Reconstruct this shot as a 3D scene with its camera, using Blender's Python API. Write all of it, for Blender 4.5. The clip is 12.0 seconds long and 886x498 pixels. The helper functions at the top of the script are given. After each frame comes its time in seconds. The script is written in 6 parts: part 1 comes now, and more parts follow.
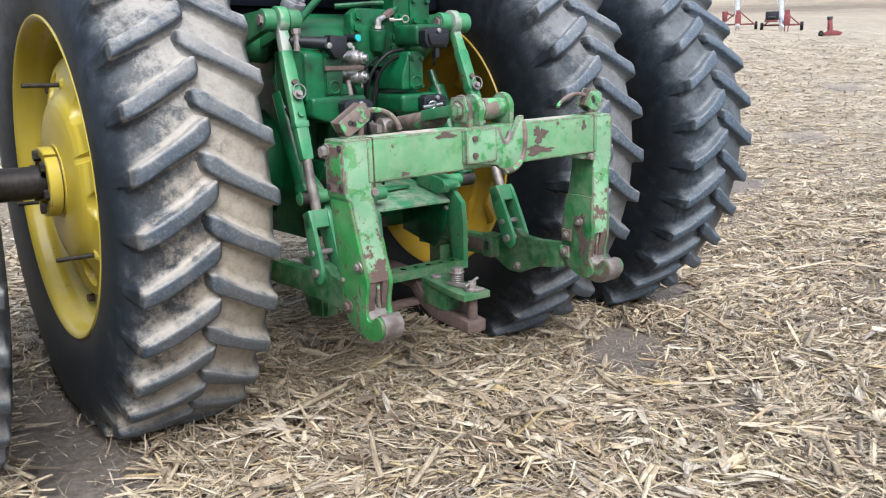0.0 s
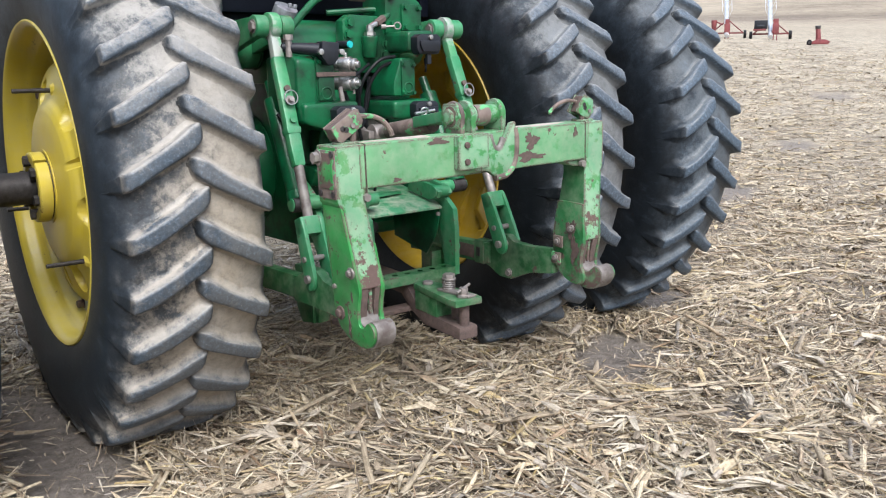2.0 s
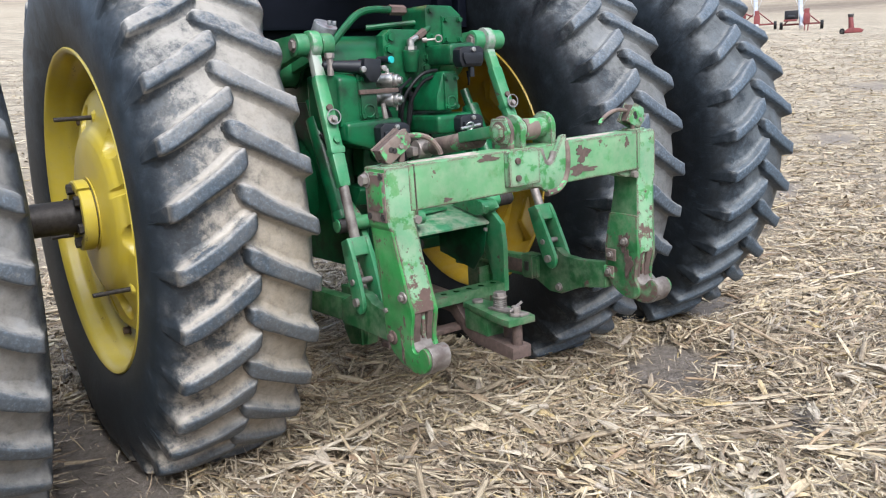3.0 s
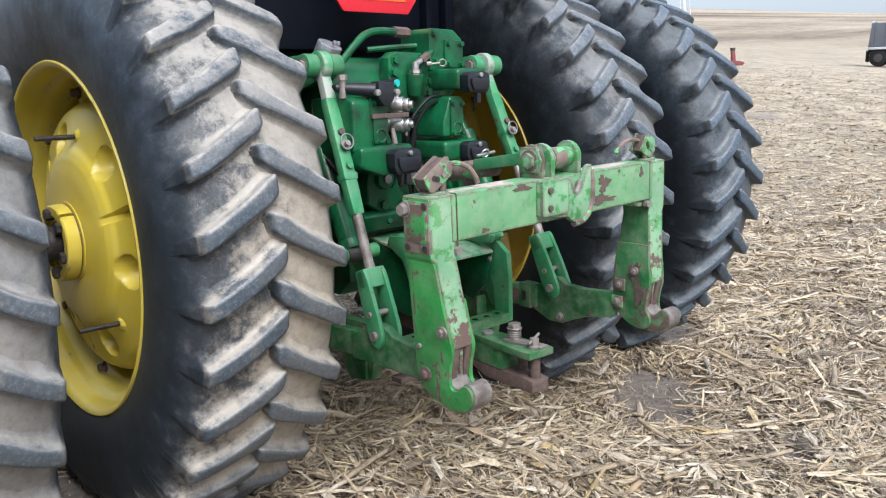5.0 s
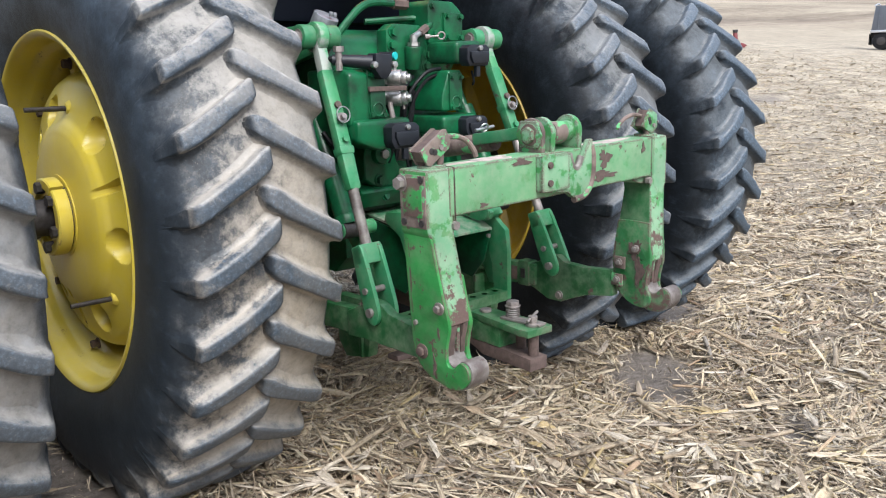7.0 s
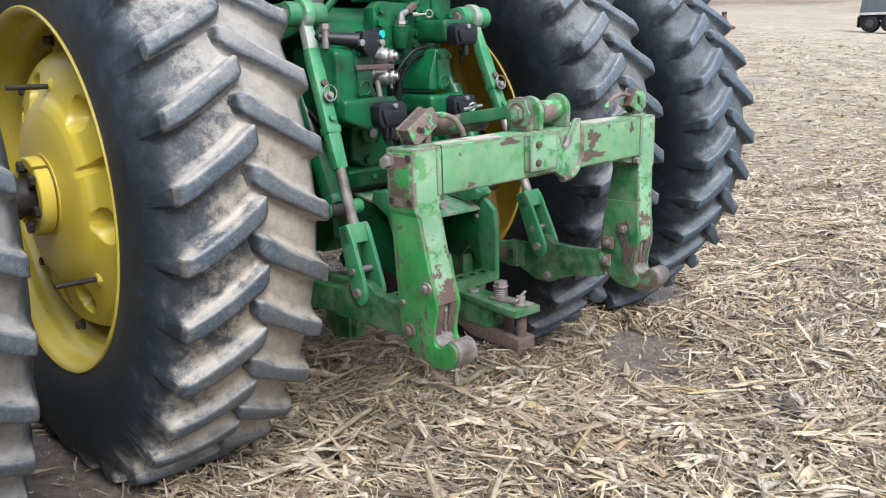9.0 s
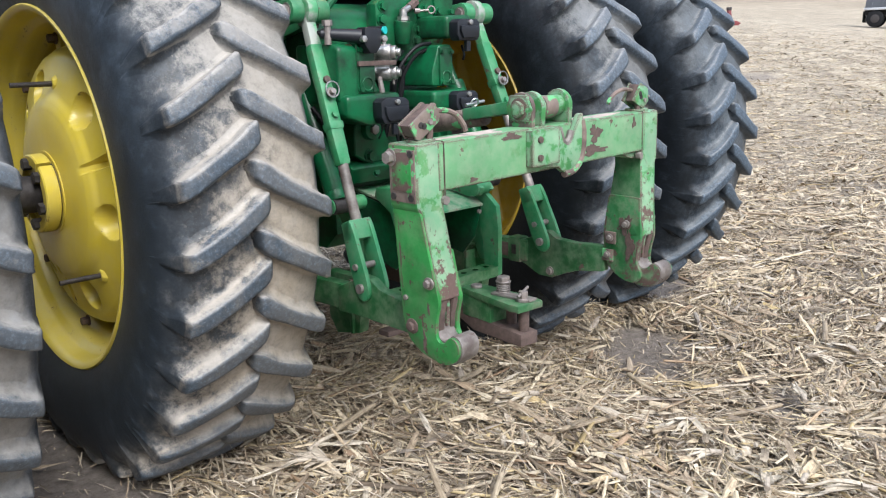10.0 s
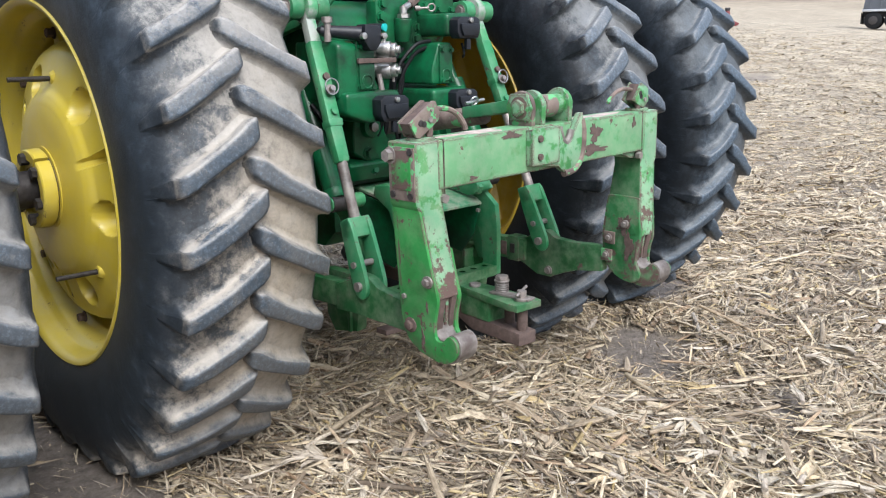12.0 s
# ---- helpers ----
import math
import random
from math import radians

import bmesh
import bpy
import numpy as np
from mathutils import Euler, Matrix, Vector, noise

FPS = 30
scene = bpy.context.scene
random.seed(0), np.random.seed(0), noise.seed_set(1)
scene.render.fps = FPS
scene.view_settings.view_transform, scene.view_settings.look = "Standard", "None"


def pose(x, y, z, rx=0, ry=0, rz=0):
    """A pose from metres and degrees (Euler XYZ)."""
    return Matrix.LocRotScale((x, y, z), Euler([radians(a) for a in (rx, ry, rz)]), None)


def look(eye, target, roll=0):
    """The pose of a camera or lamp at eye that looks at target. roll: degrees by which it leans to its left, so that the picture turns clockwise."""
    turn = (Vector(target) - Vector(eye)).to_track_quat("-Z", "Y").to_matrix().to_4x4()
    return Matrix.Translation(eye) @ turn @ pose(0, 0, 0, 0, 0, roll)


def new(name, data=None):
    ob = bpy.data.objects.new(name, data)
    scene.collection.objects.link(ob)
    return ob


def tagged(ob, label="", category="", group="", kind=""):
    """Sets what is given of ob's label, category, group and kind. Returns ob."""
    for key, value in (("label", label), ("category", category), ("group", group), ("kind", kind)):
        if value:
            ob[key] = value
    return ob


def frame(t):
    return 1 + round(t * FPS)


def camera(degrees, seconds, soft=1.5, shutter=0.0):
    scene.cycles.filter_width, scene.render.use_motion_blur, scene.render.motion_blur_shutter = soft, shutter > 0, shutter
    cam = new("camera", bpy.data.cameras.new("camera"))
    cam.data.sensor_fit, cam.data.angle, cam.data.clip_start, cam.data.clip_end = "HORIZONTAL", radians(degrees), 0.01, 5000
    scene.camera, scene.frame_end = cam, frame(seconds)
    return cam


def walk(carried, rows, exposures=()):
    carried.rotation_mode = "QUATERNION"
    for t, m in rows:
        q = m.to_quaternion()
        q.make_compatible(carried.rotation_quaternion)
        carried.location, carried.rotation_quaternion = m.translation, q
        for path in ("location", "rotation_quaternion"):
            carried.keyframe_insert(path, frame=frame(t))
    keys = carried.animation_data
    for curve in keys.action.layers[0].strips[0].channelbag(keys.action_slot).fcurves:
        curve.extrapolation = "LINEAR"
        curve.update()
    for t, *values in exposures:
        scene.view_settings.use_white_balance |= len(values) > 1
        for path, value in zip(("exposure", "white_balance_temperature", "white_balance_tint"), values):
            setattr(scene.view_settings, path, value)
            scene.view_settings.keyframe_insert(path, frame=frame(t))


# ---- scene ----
# camera: seconds, place, heading, tilt, roll
cam = camera(55.77, 12.0, 1.15)
ROWS = [
    (0.0, -1.6613, -3.1476, 1.2513, -36.865, -12.701, -1.115),
    (0.5, -1.6578, -3.1452, 1.2488, -37.027, -12.786, -1.047),
    (1.0, -1.6580, -3.1428, 1.2469, -37.262, -12.767, -0.960),
    (1.5, -1.6571, -3.1450, 1.2453, -37.343, -12.558, -0.939),
    (2.0, -1.6650, -3.1460, 1.2482, -37.527, -12.220, -0.929),
    (2.5, -1.6870, -3.1121, 1.2679, -36.888, -11.455, -1.648),
    (3.0, -1.6644, -3.0451, 1.2860, -35.384, -11.981, -3.007),
    (3.2, -1.6406, -3.0052, 1.2837, -34.745, -12.083, -3.862),
    (4.8, -1.8732, -2.7371, 1.3128, -42.112, -10.432, -2.051),
    (5.0, -1.9029, -2.7265, 1.3132, -42.850, -10.869, -1.478),
    (5.5, -1.8900, -2.7097, 1.3017, -43.020, -11.925, -0.882),
    (6.0, -1.8722, -2.7022, 1.2944, -42.678, -12.479, -1.196),
    (6.5, -1.8726, -2.7026, 1.2891, -42.817, -12.419, -1.178),
    (7.0, -1.8729, -2.7028, 1.2866, -42.842, -12.092, -1.173),
    (9.0, -1.8645, -2.6986, 1.2766, -43.600, -13.300, -1.017),
    (9.5, -1.8659, -2.7041, 1.2747, -43.532, -13.361, -1.177),
    (10.0, -1.8650, -2.7081, 1.2731, -43.265, -13.490, -1.259),
    (10.5, -1.8608, -2.7053, 1.2677, -43.133, -13.513, -1.223),
    (11.0, -1.8656, -2.6962, 1.2726, -43.016, -13.703, -1.057),
    (11.5, -1.8608, -2.6989, 1.2702, -43.207, -13.633, -0.909),
    (12.0, -1.8637, -2.6987, 1.2724, -43.484, -13.616, -0.788),
]
walk(cam, [(t, pose(x, y, z, 90 + tilt, 0, yaw) @ pose(0, 0, 0, 0, 0, roll)) for t, x, y, z, yaw, tilt, roll in ROWS])
# ---- end of camera

# ---------------------------------------------------------------- light
world = bpy.data.worlds.new("overcast_sky")
scene.world = world
world.use_nodes = True
wn, wl = world.node_tree.nodes, world.node_tree.links
wn.clear()
sky = wn.new("ShaderNodeTexSky")
sky.sky_type, sky.sun_disc = "NISHITA", False
sky.sun_elevation, sky.sun_rotation = radians(47), radians(202)
sky.air_density, sky.dust_density = 1.0, 4.0
pale = wn.new("ShaderNodeHueSaturation")
pale.inputs["Saturation"].default_value = 0.85
back = wn.new("ShaderNodeBackground")
back.inputs["Strength"].default_value = 0.06
wout = wn.new("ShaderNodeOutputWorld")
wl.new(sky.outputs[0], pale.inputs["Color"])
wl.new(pale.outputs[0], back.inputs["Color"])
cloud = wn.new("ShaderNodeBackground")
cloud.inputs["Color"].default_value, cloud.inputs["Strength"].default_value = (0.755, 0.875, 1.10, 1), 0.45
skyward = wn.new("ShaderNodeTexCoord")
upness = wn.new("ShaderNodeSeparateXYZ")
dome = wn.new("ShaderNodeMapRange")
dome.inputs["To Min"].default_value, dome.inputs["To Max"].default_value = 0.20, 0.62
wl.new(skyward.outputs["Generated"], upness.inputs[0])
wl.new(upness.outputs["Z"], dome.inputs["Value"])
wl.new(dome.outputs[0], cloud.inputs["Strength"])
both = wn.new("ShaderNodeAddShader")
wl.new(back.outputs[0], both.inputs[0])
wl.new(cloud.outputs[0], both.inputs[1])
wl.new(both.outputs[0], wout.inputs["Surface"])

sun = new("sun", bpy.data.lights.new("sun", "SUN"))
sun.data.energy, sun.data.angle, sun.data.color = 2.28, radians(36), (0.965, 0.985, 1.0)
sun.matrix_world = look((-3.4, -8.5, 10), (0, 0, 0))
scene.view_settings.exposure = 1.1

# ---------------------------------------------------------------- materials


def nodes_of(name):
    m = bpy.data.materials.new(name)
    m.use_nodes = True
    return m, m.node_tree.nodes, m.node_tree.links, m.node_tree.nodes["Principled BSDF"]


def noise_tex(n, l, scale, detail=5.0, rough=0.6, vec=None):
    t = n.new("ShaderNodeTexNoise")
    t.inputs["Scale"].default_value, t.inputs["Detail"].default_value, t.inputs["Roughness"].default_value = scale, detail, rough
    if vec is not None:
        l.new(vec, t.inputs["Vector"])
    return t


def ramp(n, l, src, stops):
    r = n.new("ShaderNodeValToRGB")
    e = r.color_ramp.elements
    while len(e) < len(stops):
        e.new(0.5)
    for k, (p, c) in enumerate(stops):
        e[k].position = p
        e[k].color = (c, c, c, 1) if isinstance(c, (int, float)) else (*c, 1)
    l.new(src, r.inputs[0])
    return r


def mix(n, l, fac, a, b):
    m = n.new("ShaderNodeMix")
    m.data_type = "RGBA"
    for sock, v in ((m.inputs[0], fac), (m.inputs[6], a), (m.inputs[7], b)):
        if isinstance(v, (int, float)):
            sock.default_value = v
        elif isinstance(v, tuple):
            sock.default_value = (*v, 1)
        else:
            l.new(v, sock)
    return m.outputs[2]


def bump(n, l, b, height, strength, dist=0.01):
    k = n.new("ShaderNodeBump")
    k.inputs["Strength"].default_value, k.inputs["Distance"].default_value = strength, dist
    l.new(height, k.inputs["Height"])
    l.new(k.outputs[0], b.inputs["Normal"])


def edge_mask(n, l, radius, lo, hi):
    """How far a spot lies on a worn edge."""
    bv = n.new("ShaderNodeBevel")
    bv.samples = 4
    bv.inputs["Radius"].default_value = radius
    g = n.new("ShaderNodeNewGeometry")
    dot = n.new("ShaderNodeVectorMath")
    dot.operation = "DOT_PRODUCT"
    l.new(bv.outputs[0], dot.inputs[0])
    l.new(g.outputs["True Normal"], dot.inputs[1])
    return ramp(n, l, dot.outputs["Value"], [(lo, 1), (hi, 0)]).outputs[0]


def times(n, l, a, b):
    m = n.new("ShaderNodeMath")
    m.operation = "MULTIPLY"
    for sock, v in ((m.inputs[0], a), (m.inputs[1], b)):
        if isinstance(v, (int, float)):
            sock.default_value = v
        else:
            l.new(v, sock)
    return m.outputs[0]


def paint(name, base, faded, rust=(0.074, 0.046, 0.040), worn=0.5, fade=0.5, rough=0.42, scale=9.0, dust=0.2, edge=0.0, soft=0.05, low=None, grime=0.0, rag=0.015, rim=0.008, spec=0.5):
    """Old enamel: two tones in patches, chips and worn edges down to rusty metal, a film of dust."""
    m, n, l, b = nodes_of(name)
    co = n.new("ShaderNodeTexCoord").outputs["Object"]
    big = noise_tex(n, l, scale, 8, 0.66, co)
    fd = ramp(n, l, big.outputs["Fac"], [(0.56 - 0.16 * fade - soft, 0), (0.56 - 0.16 * fade + soft, 1)])
    col = mix(n, l, fd.outputs[0], base, faded)
    tone2 = noise_tex(n, l, scale * 0.45, 3, 0.5, co)
    shade = ramp(n, l, tone2.outputs["Fac"], [(0.3, (0.72, 0.74, 0.74)), (0.7, (1.12, 1.1, 1.1))])
    mul = n.new("ShaderNodeMix")
    mul.data_type, mul.blend_type = "RGBA", "MULTIPLY"
    mul.inputs[0].default_value = 1.0
    l.new(col, mul.inputs[6])
    l.new(shade.outputs[0], mul.inputs[7])
    col = mul.outputs[2]
    grain = noise_tex(n, l, 120, 3, 0.6, co)
    film = noise_tex(n, l, 16, 6, 0.7, co)
    col = mix(n, l, ramp(n, l, film.outputs["Fac"], [(0.42, 0), (0.75, dust)]).outputs[0], col, (0.40, 0.37, 0.31))
    if grime:
        oil = noise_tex(n, l, 5.5, 9, 0.68, co)
        col = mix(n, l, ramp(n, l, oil.outputs["Fac"], [(0.46, 0), (0.60, grime)]).outputs[0], col, (0.010, 0.014, 0.011))
    chips = noise_tex(n, l, scale * 1.7, 10, 0.70, co)
    chip = chips.outputs["Fac"]
    if low:
        sp = n.new("ShaderNodeSeparateXYZ")
        l.new(co, sp.inputs[0])
        mr = n.new("ShaderNodeMapRange")
        mr.inputs["From Min"].default_value, mr.inputs["From Max"].default_value = low[0], low[1]
        mr.inputs["To Max"].default_value = low[2]
        l.new(sp.outputs["Z"], mr.inputs["Value"])
        sm = n.new("ShaderNodeMath")
        l.new(chip, sm.inputs[0])
        l.new(mr.outputs[0], sm.inputs[1])
        chip = sm.outputs[0]
    cf = ramp(n, l, chip, [(0.70 - 0.14 * worn, 0), (0.70 + rag - 0.14 * worn, 1)]).outputs[0]
    if edge:
        em = times(n, l, edge_mask(n, l, rim, 0.955, 0.992), ramp(n, l, film.outputs["Fac"], [(0.655 - 0.15 * edge, 0), (0.69 - 0.15 * edge, 1)]).outputs[0])
        mx = n.new("ShaderNodeMath")
        mx.operation = "MAXIMUM"
        l.new(cf, mx.inputs[0])
        l.new(em, mx.inputs[1])
        cf = mx.outputs[0]
    tone = mix(n, l, grain.outputs["Fac"], rust, tuple(c * 1.7 for c in rust))
    col = mix(n, l, cf, col, tone)
    l.new(col, b.inputs["Base Color"])
    b.inputs["Specular IOR Level"].default_value = spec
    rr = ramp(n, l, cf, [(0, rough), (1, 0.8)])
    l.new(rr.outputs[0], b.inputs["Roughness"])
    add = n.new("ShaderNodeMath")
    add.operation = "MULTIPLY_ADD"
    l.new(cf, add.inputs[0])
    add.inputs[1].default_value = -0.8
    l.new(film.outputs["Fac"], add.inputs[2])
    bump(n, l, b, add.outputs[0], 0.3, 0.0015)
    return m


def plain(name, col, rough=0.5, metal=0.0, var=0.35, scale=40, bumpy=0.2, spec=0.5):
    m, n, l, b = nodes_of(name)
    co = n.new("ShaderNodeTexCoord").outputs["Object"]
    t = noise_tex(n, l, scale, 6, 0.65, co)
    f = ramp(n, l, t.outputs["Fac"], [(0.3, 0), (0.7, 1)])
    l.new(mix(n, l, f.outputs[0], tuple(c * (1 - var) for c in col), tuple(min(1, c * (1 + var)) for c in col)), b.inputs["Base Color"])
    r2 = ramp(n, l, t.outputs["Fac"], [(0.3, rough * 0.85), (0.7, min(1, rough * 1.2))])
    l.new(r2.outputs[0], b.inputs["Roughness"])
    b.inputs["Metallic"].default_value = metal
    b.inputs["Specular IOR Level"].default_value = spec
    bump(n, l, b, t.outputs["Fac"], bumpy, 0.002)
    return m


GREEN = paint("green_paint", (0.0022, 0.076, 0.028), (0.0050, 0.120, 0.046), worn=0.10, fade=0.4, rough=0.33, scale=6, dust=0.015, soft=0.10, edge=0.0, grime=0.75, spec=0.32)
GREEN_FADED = paint("faded_green_paint", (0.045, 0.215, 0.065), (0.135, 0.310, 0.175), worn=0.62, fade=0.70, rough=0.48, scale=17, dust=0.4, edge=1.5, soft=0.014, low=(-0.16, -0.40, 0.17), rag=0.05, rim=0.012)
GREEN_HOOK = paint("hook_green_paint", (0.016, 0.125, 0.034), (0.034, 0.175, 0.062), worn=0.38, fade=0.5, rough=0.46, scale=12, dust=0.4, edge=1.2, soft=0.08, low=(-0.33, -0.47, 0.13), rag=0.05, rim=0.012)
GREEN_BEAM = paint("beam_green_paint", (0.052, 0.215, 0.072), (0.108, 0.278, 0.134), worn=0.56, fade=0.95, rough=0.50, scale=12, dust=0.30, edge=1.4, soft=0.05, rag=0.03, rim=0.012)
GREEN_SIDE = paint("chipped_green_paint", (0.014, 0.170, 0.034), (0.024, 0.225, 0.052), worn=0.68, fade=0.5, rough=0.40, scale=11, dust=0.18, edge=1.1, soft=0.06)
GREEN_DUSTY = paint("dusty_green_paint", (0.018, 0.18, 0.066), (0.05, 0.24, 0.115), worn=0.35, fade=0.5, rough=0.6, scale=7, dust=1.0, edge=0.5, soft=0.10)
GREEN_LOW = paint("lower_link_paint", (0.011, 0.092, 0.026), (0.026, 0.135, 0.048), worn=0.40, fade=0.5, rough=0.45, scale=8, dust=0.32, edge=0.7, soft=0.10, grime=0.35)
GREEN_LINK = paint("link_green_paint", (0.014, 0.160, 0.056), (0.034, 0.220, 0.096), worn=0.40, fade=0.5, rough=0.38, scale=7, dust=0.2, edge=0.45, soft=0.10)
YELLOW = paint("yellow_paint", (0.55, 0.425, 0.034), (0.62, 0.500, 0.072), rust=(0.10, 0.07, 0.035), worn=-0.30, fade=0.6, rough=0.34, scale=3, dust=0.20, soft=0.15, edge=0.25)
YELLOW_DIRTY = paint("dirty_yellow_paint", (0.40, 0.25, 0.012), (0.50, 0.33, 0.02), rust=(0.06, 0.04, 0.02), worn=0.2, fade=0.5, rough=0.5, scale=5, dust=0.2, soft=0.12)
RUST = plain("rusty_steel", (0.098, 0.068, 0.060), 0.75, 0.2, 0.4, 60, 0.5)
RUST_GREEN = paint("rusty_green_paint", (0.095, 0.066, 0.058), (0.16, 0.115, 0.10), rust=(0.07, 0.25, 0.10), worn=0.95, fade=0.5, rough=0.7, scale=14)
RUST_LIGHT = paint("worn_link_paint", (0.30, 0.33, 0.30), (0.05, 0.26, 0.11), worn=0.3, fade=0.5, rough=0.5, scale=9, edge=0.4)
HOOK_STEEL = paint("worn_hook_steel", (0.080, 0.062, 0.056), (0.150, 0.136, 0.128), rust=(0.07, 0.05, 0.045), worn=0.65, fade=0.7, rough=0.5, scale=16, dust=0.2, soft=0.10)
WORN_STEEL = plain("worn_bare_steel", (0.25, 0.222, 0.21), 0.45, 0.55, 0.3, 50, 0.3)
DARK_STEEL = plain("dark_oily_steel", (0.05, 0.045, 0.045), 0.5, 0.5, 0.4, 60, 0.3)
BRIGHT = plain("bright_plated_steel", (0.42, 0.41, 0.40), 0.36, 0.9, 0.35, 70, 0.15)
BLACK = plain("black_plastic", (0.010, 0.0115, 0.016), 0.42, 0.0, 0.4, 30, 0.15, 0.4)
HOSE = plain("black_rubber_hose", (0.005, 0.0055, 0.007), 0.55, 0.0, 0.3, 80, 0.1, 0.25)
CAB_DARK = plain("dark_cab_panel", (0.003, 0.0042, 0.0085), 0.5, 0.0, 0.4, 6, 0.05, 0.12)
RED = plain("red_paint", (0.165, 0.036, 0.038), 0.55, 0.0, 0.35, 3, 0.05)
SILVER = plain("galvanised_tube", (0.55, 0.56, 0.58), 0.4, 0.6, 0.15, 2, 0.05)
TRAILER = plain("dark_grey_trailer_paint", (0.09, 0.10, 0.12), 0.4, 0.0, 0.15, 0.6, 0.02)
ORANGE = plain("fluorescent_orange_film", (0.95, 0.10, 0.01), 0.4, 0.0, 0.04, 20, 0.02)
RED_FILM = plain("red_reflective_film", (0.55, 0.015, 0.03), 0.35, 0.0, 0.08, 90, 0.05)
WORN_TOP = plain("worn_primer", (0.40, 0.33, 0.30), 0.6, 0.0, 0.35, 30, 0.2)
TEAL = plain("teal_plastic_cap", (0.02, 0.42, 0.42), 0.35, 0.0, 0.1, 30, 0.02)
LABEL = plain("white_label", (0.7, 0.7, 0.68), 0.5, 0.0, 0.05, 90, 0.02)

AXLE_Z = 0.865


def rubber(name, dust_col, dust_amount, middle, side=1.0, base=(0.0185, 0.0250, 0.0330)):
    """Tyre rubber: dust lies on the tread floor and the bars' flanks, scuffs on the bars, dark clean sidewalls, which
    side below 1 darkens further for shade.
    """
    m, n, l, b = nodes_of(name)
    co = n.new("ShaderNodeTexCoord").outputs["Object"]
    sep = n.new("ShaderNodeSeparateXYZ")
    l.new(co, sep.inputs[0])
    comb = n.new("ShaderNodeCombineXYZ")
    l.new(sep.outputs["Y"], comb.inputs["Y"])
    dz = n.new("ShaderNodeMath")
    dz.operation = "SUBTRACT"
    l.new(sep.outputs["Z"], dz.inputs[0])
    dz.inputs[1].default_value = AXLE_Z
    l.new(dz.outputs[0], comb.inputs["Z"])
    ln = n.new("ShaderNodeVectorMath")
    ln.operation = "LENGTH"
    l.new(comb.outputs[0], ln.inputs[0])
    rad = ln.outputs["Value"]

    def span(v, a, c, lo=0.0, hi=1.0):
        q = n.new("ShaderNodeMapRange")
        q.inputs["From Min"].default_value, q.inputs["From Max"].default_value = a, c
        q.inputs["To Min"].default_value, q.inputs["To Max"].default_value = lo, hi
        l.new(v, q.inputs["Value"])
        return q.outputs[0]

    def most(a, c):
        q = n.new("ShaderNodeMath")
        q.operation = "MAXIMUM"
        l.new(a, q.inputs[0])
        l.new(c, q.inputs[1])
        return q.outputs[0]

    scuff = noise_tex(n, l, 34, 12, 0.76, co)
    grit = noise_tex(n, l, 95, 10, 0.72, co)
    patch = noise_tex(n, l, 9, 13, 0.80, co)
    speck = noise_tex(n, l, 210, 3, 0.6, co)
    wide = noise_tex(n, l, 4.5, 8, 0.74, co)
    tread = span(rad, 0.80, 0.872)
    ragged = n.new("ShaderNodeMath")
    ragged.operation = "MULTIPLY_ADD"
    l.new(patch.outputs["Fac"], ragged.inputs[0])
    ragged.inputs[1].default_value = -0.065
    shift = n.new("ShaderNodeMath")
    l.new(rad, shift.inputs[0])
    shift.inputs[1].default_value = 0.0325
    l.new(shift.outputs[0], ragged.inputs[2])
    high = ragged.outputs[0]
    tone = lambda *k: [tuple(c * q for c in base) for q in k]
    top = 1.05 if side == 1.0 else 1.45
    a, c, e = tone(1.5 * top, 2.2 * top, 4.2 * top)
    grey = ramp(n, l, grit.outputs["Fac"], [(0.36, a), (0.52, c), (0.66, e)])
    a, c, e = tone(0.75 * side, 1.1 * side, 2.4 * side)
    wall = ramp(n, l, patch.outputs["Fac"], [(0.42, a), (0.56, c), (0.72, e)])
    worn = 1.25 if side == 1.0 else 1.0
    a, c, e = tone(0.9 * worn, 1.9 * worn, 4.2 * worn)
    # paler patches high on the wall: dust film, with skylight put into the colour
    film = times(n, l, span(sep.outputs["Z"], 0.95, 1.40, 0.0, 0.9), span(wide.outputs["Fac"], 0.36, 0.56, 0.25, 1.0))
    wall_pale_top = mix(n, l, film, wall.outputs[0], tone(4.2 * side)[0])
    floor_dark = ramp(n, l, scuff.outputs["Fac"], [(0.42, tone(0.85)[0]), (0.66, tone(2.1)[0])])
    floor_tone = ramp(n, l, patch.outputs["Fac"], [(0.40, a), (0.52, c), (0.64, e)])
    below_top = span(high, 0.910, 0.928, 1.0, 0.16 if side == 1.0 else 0.06)
    flank = times(n, l, span(rad, 0.900, 0.908, 0.0, 0.85), below_top)
    # dust thins out towards one shoulder
    wob = n.new("ShaderNodeMath")
    wob.operation = "MULTIPLY_ADD"
    l.new(wide.outputs["Fac"], wob.inputs[0])
    wob.inputs[1].default_value = 0.55
    # more near the ground; on the right tyres less there, painting the tractor's shade
    height_shift = n.new("ShaderNodeMath")
    l.new(sep.outputs["X"], height_shift.inputs[0])
    l.new(span(sep.outputs["Z"], 0.75, 0.10, 0.0, 0.15) if side == 1.0 else span(sep.outputs["Z"], 0.95, 1.45, 0.0, 0.17), height_shift.inputs[1])
    l.new(height_shift.outputs[0], wob.inputs[2])
    across = span(wob.outputs[0], middle + 0.275 - 0.115, middle + 0.275 + 0.045, 0.05, 1.0)
    col = mix(n, l, tread, wall_pale_top, mix(n, l, across, floor_dark.outputs[0], floor_tone.outputs[0]))
    col = mix(n, l, span(high, 0.909, 0.919), col, grey.outputs[0])
    dens = n.new("ShaderNodeMath")
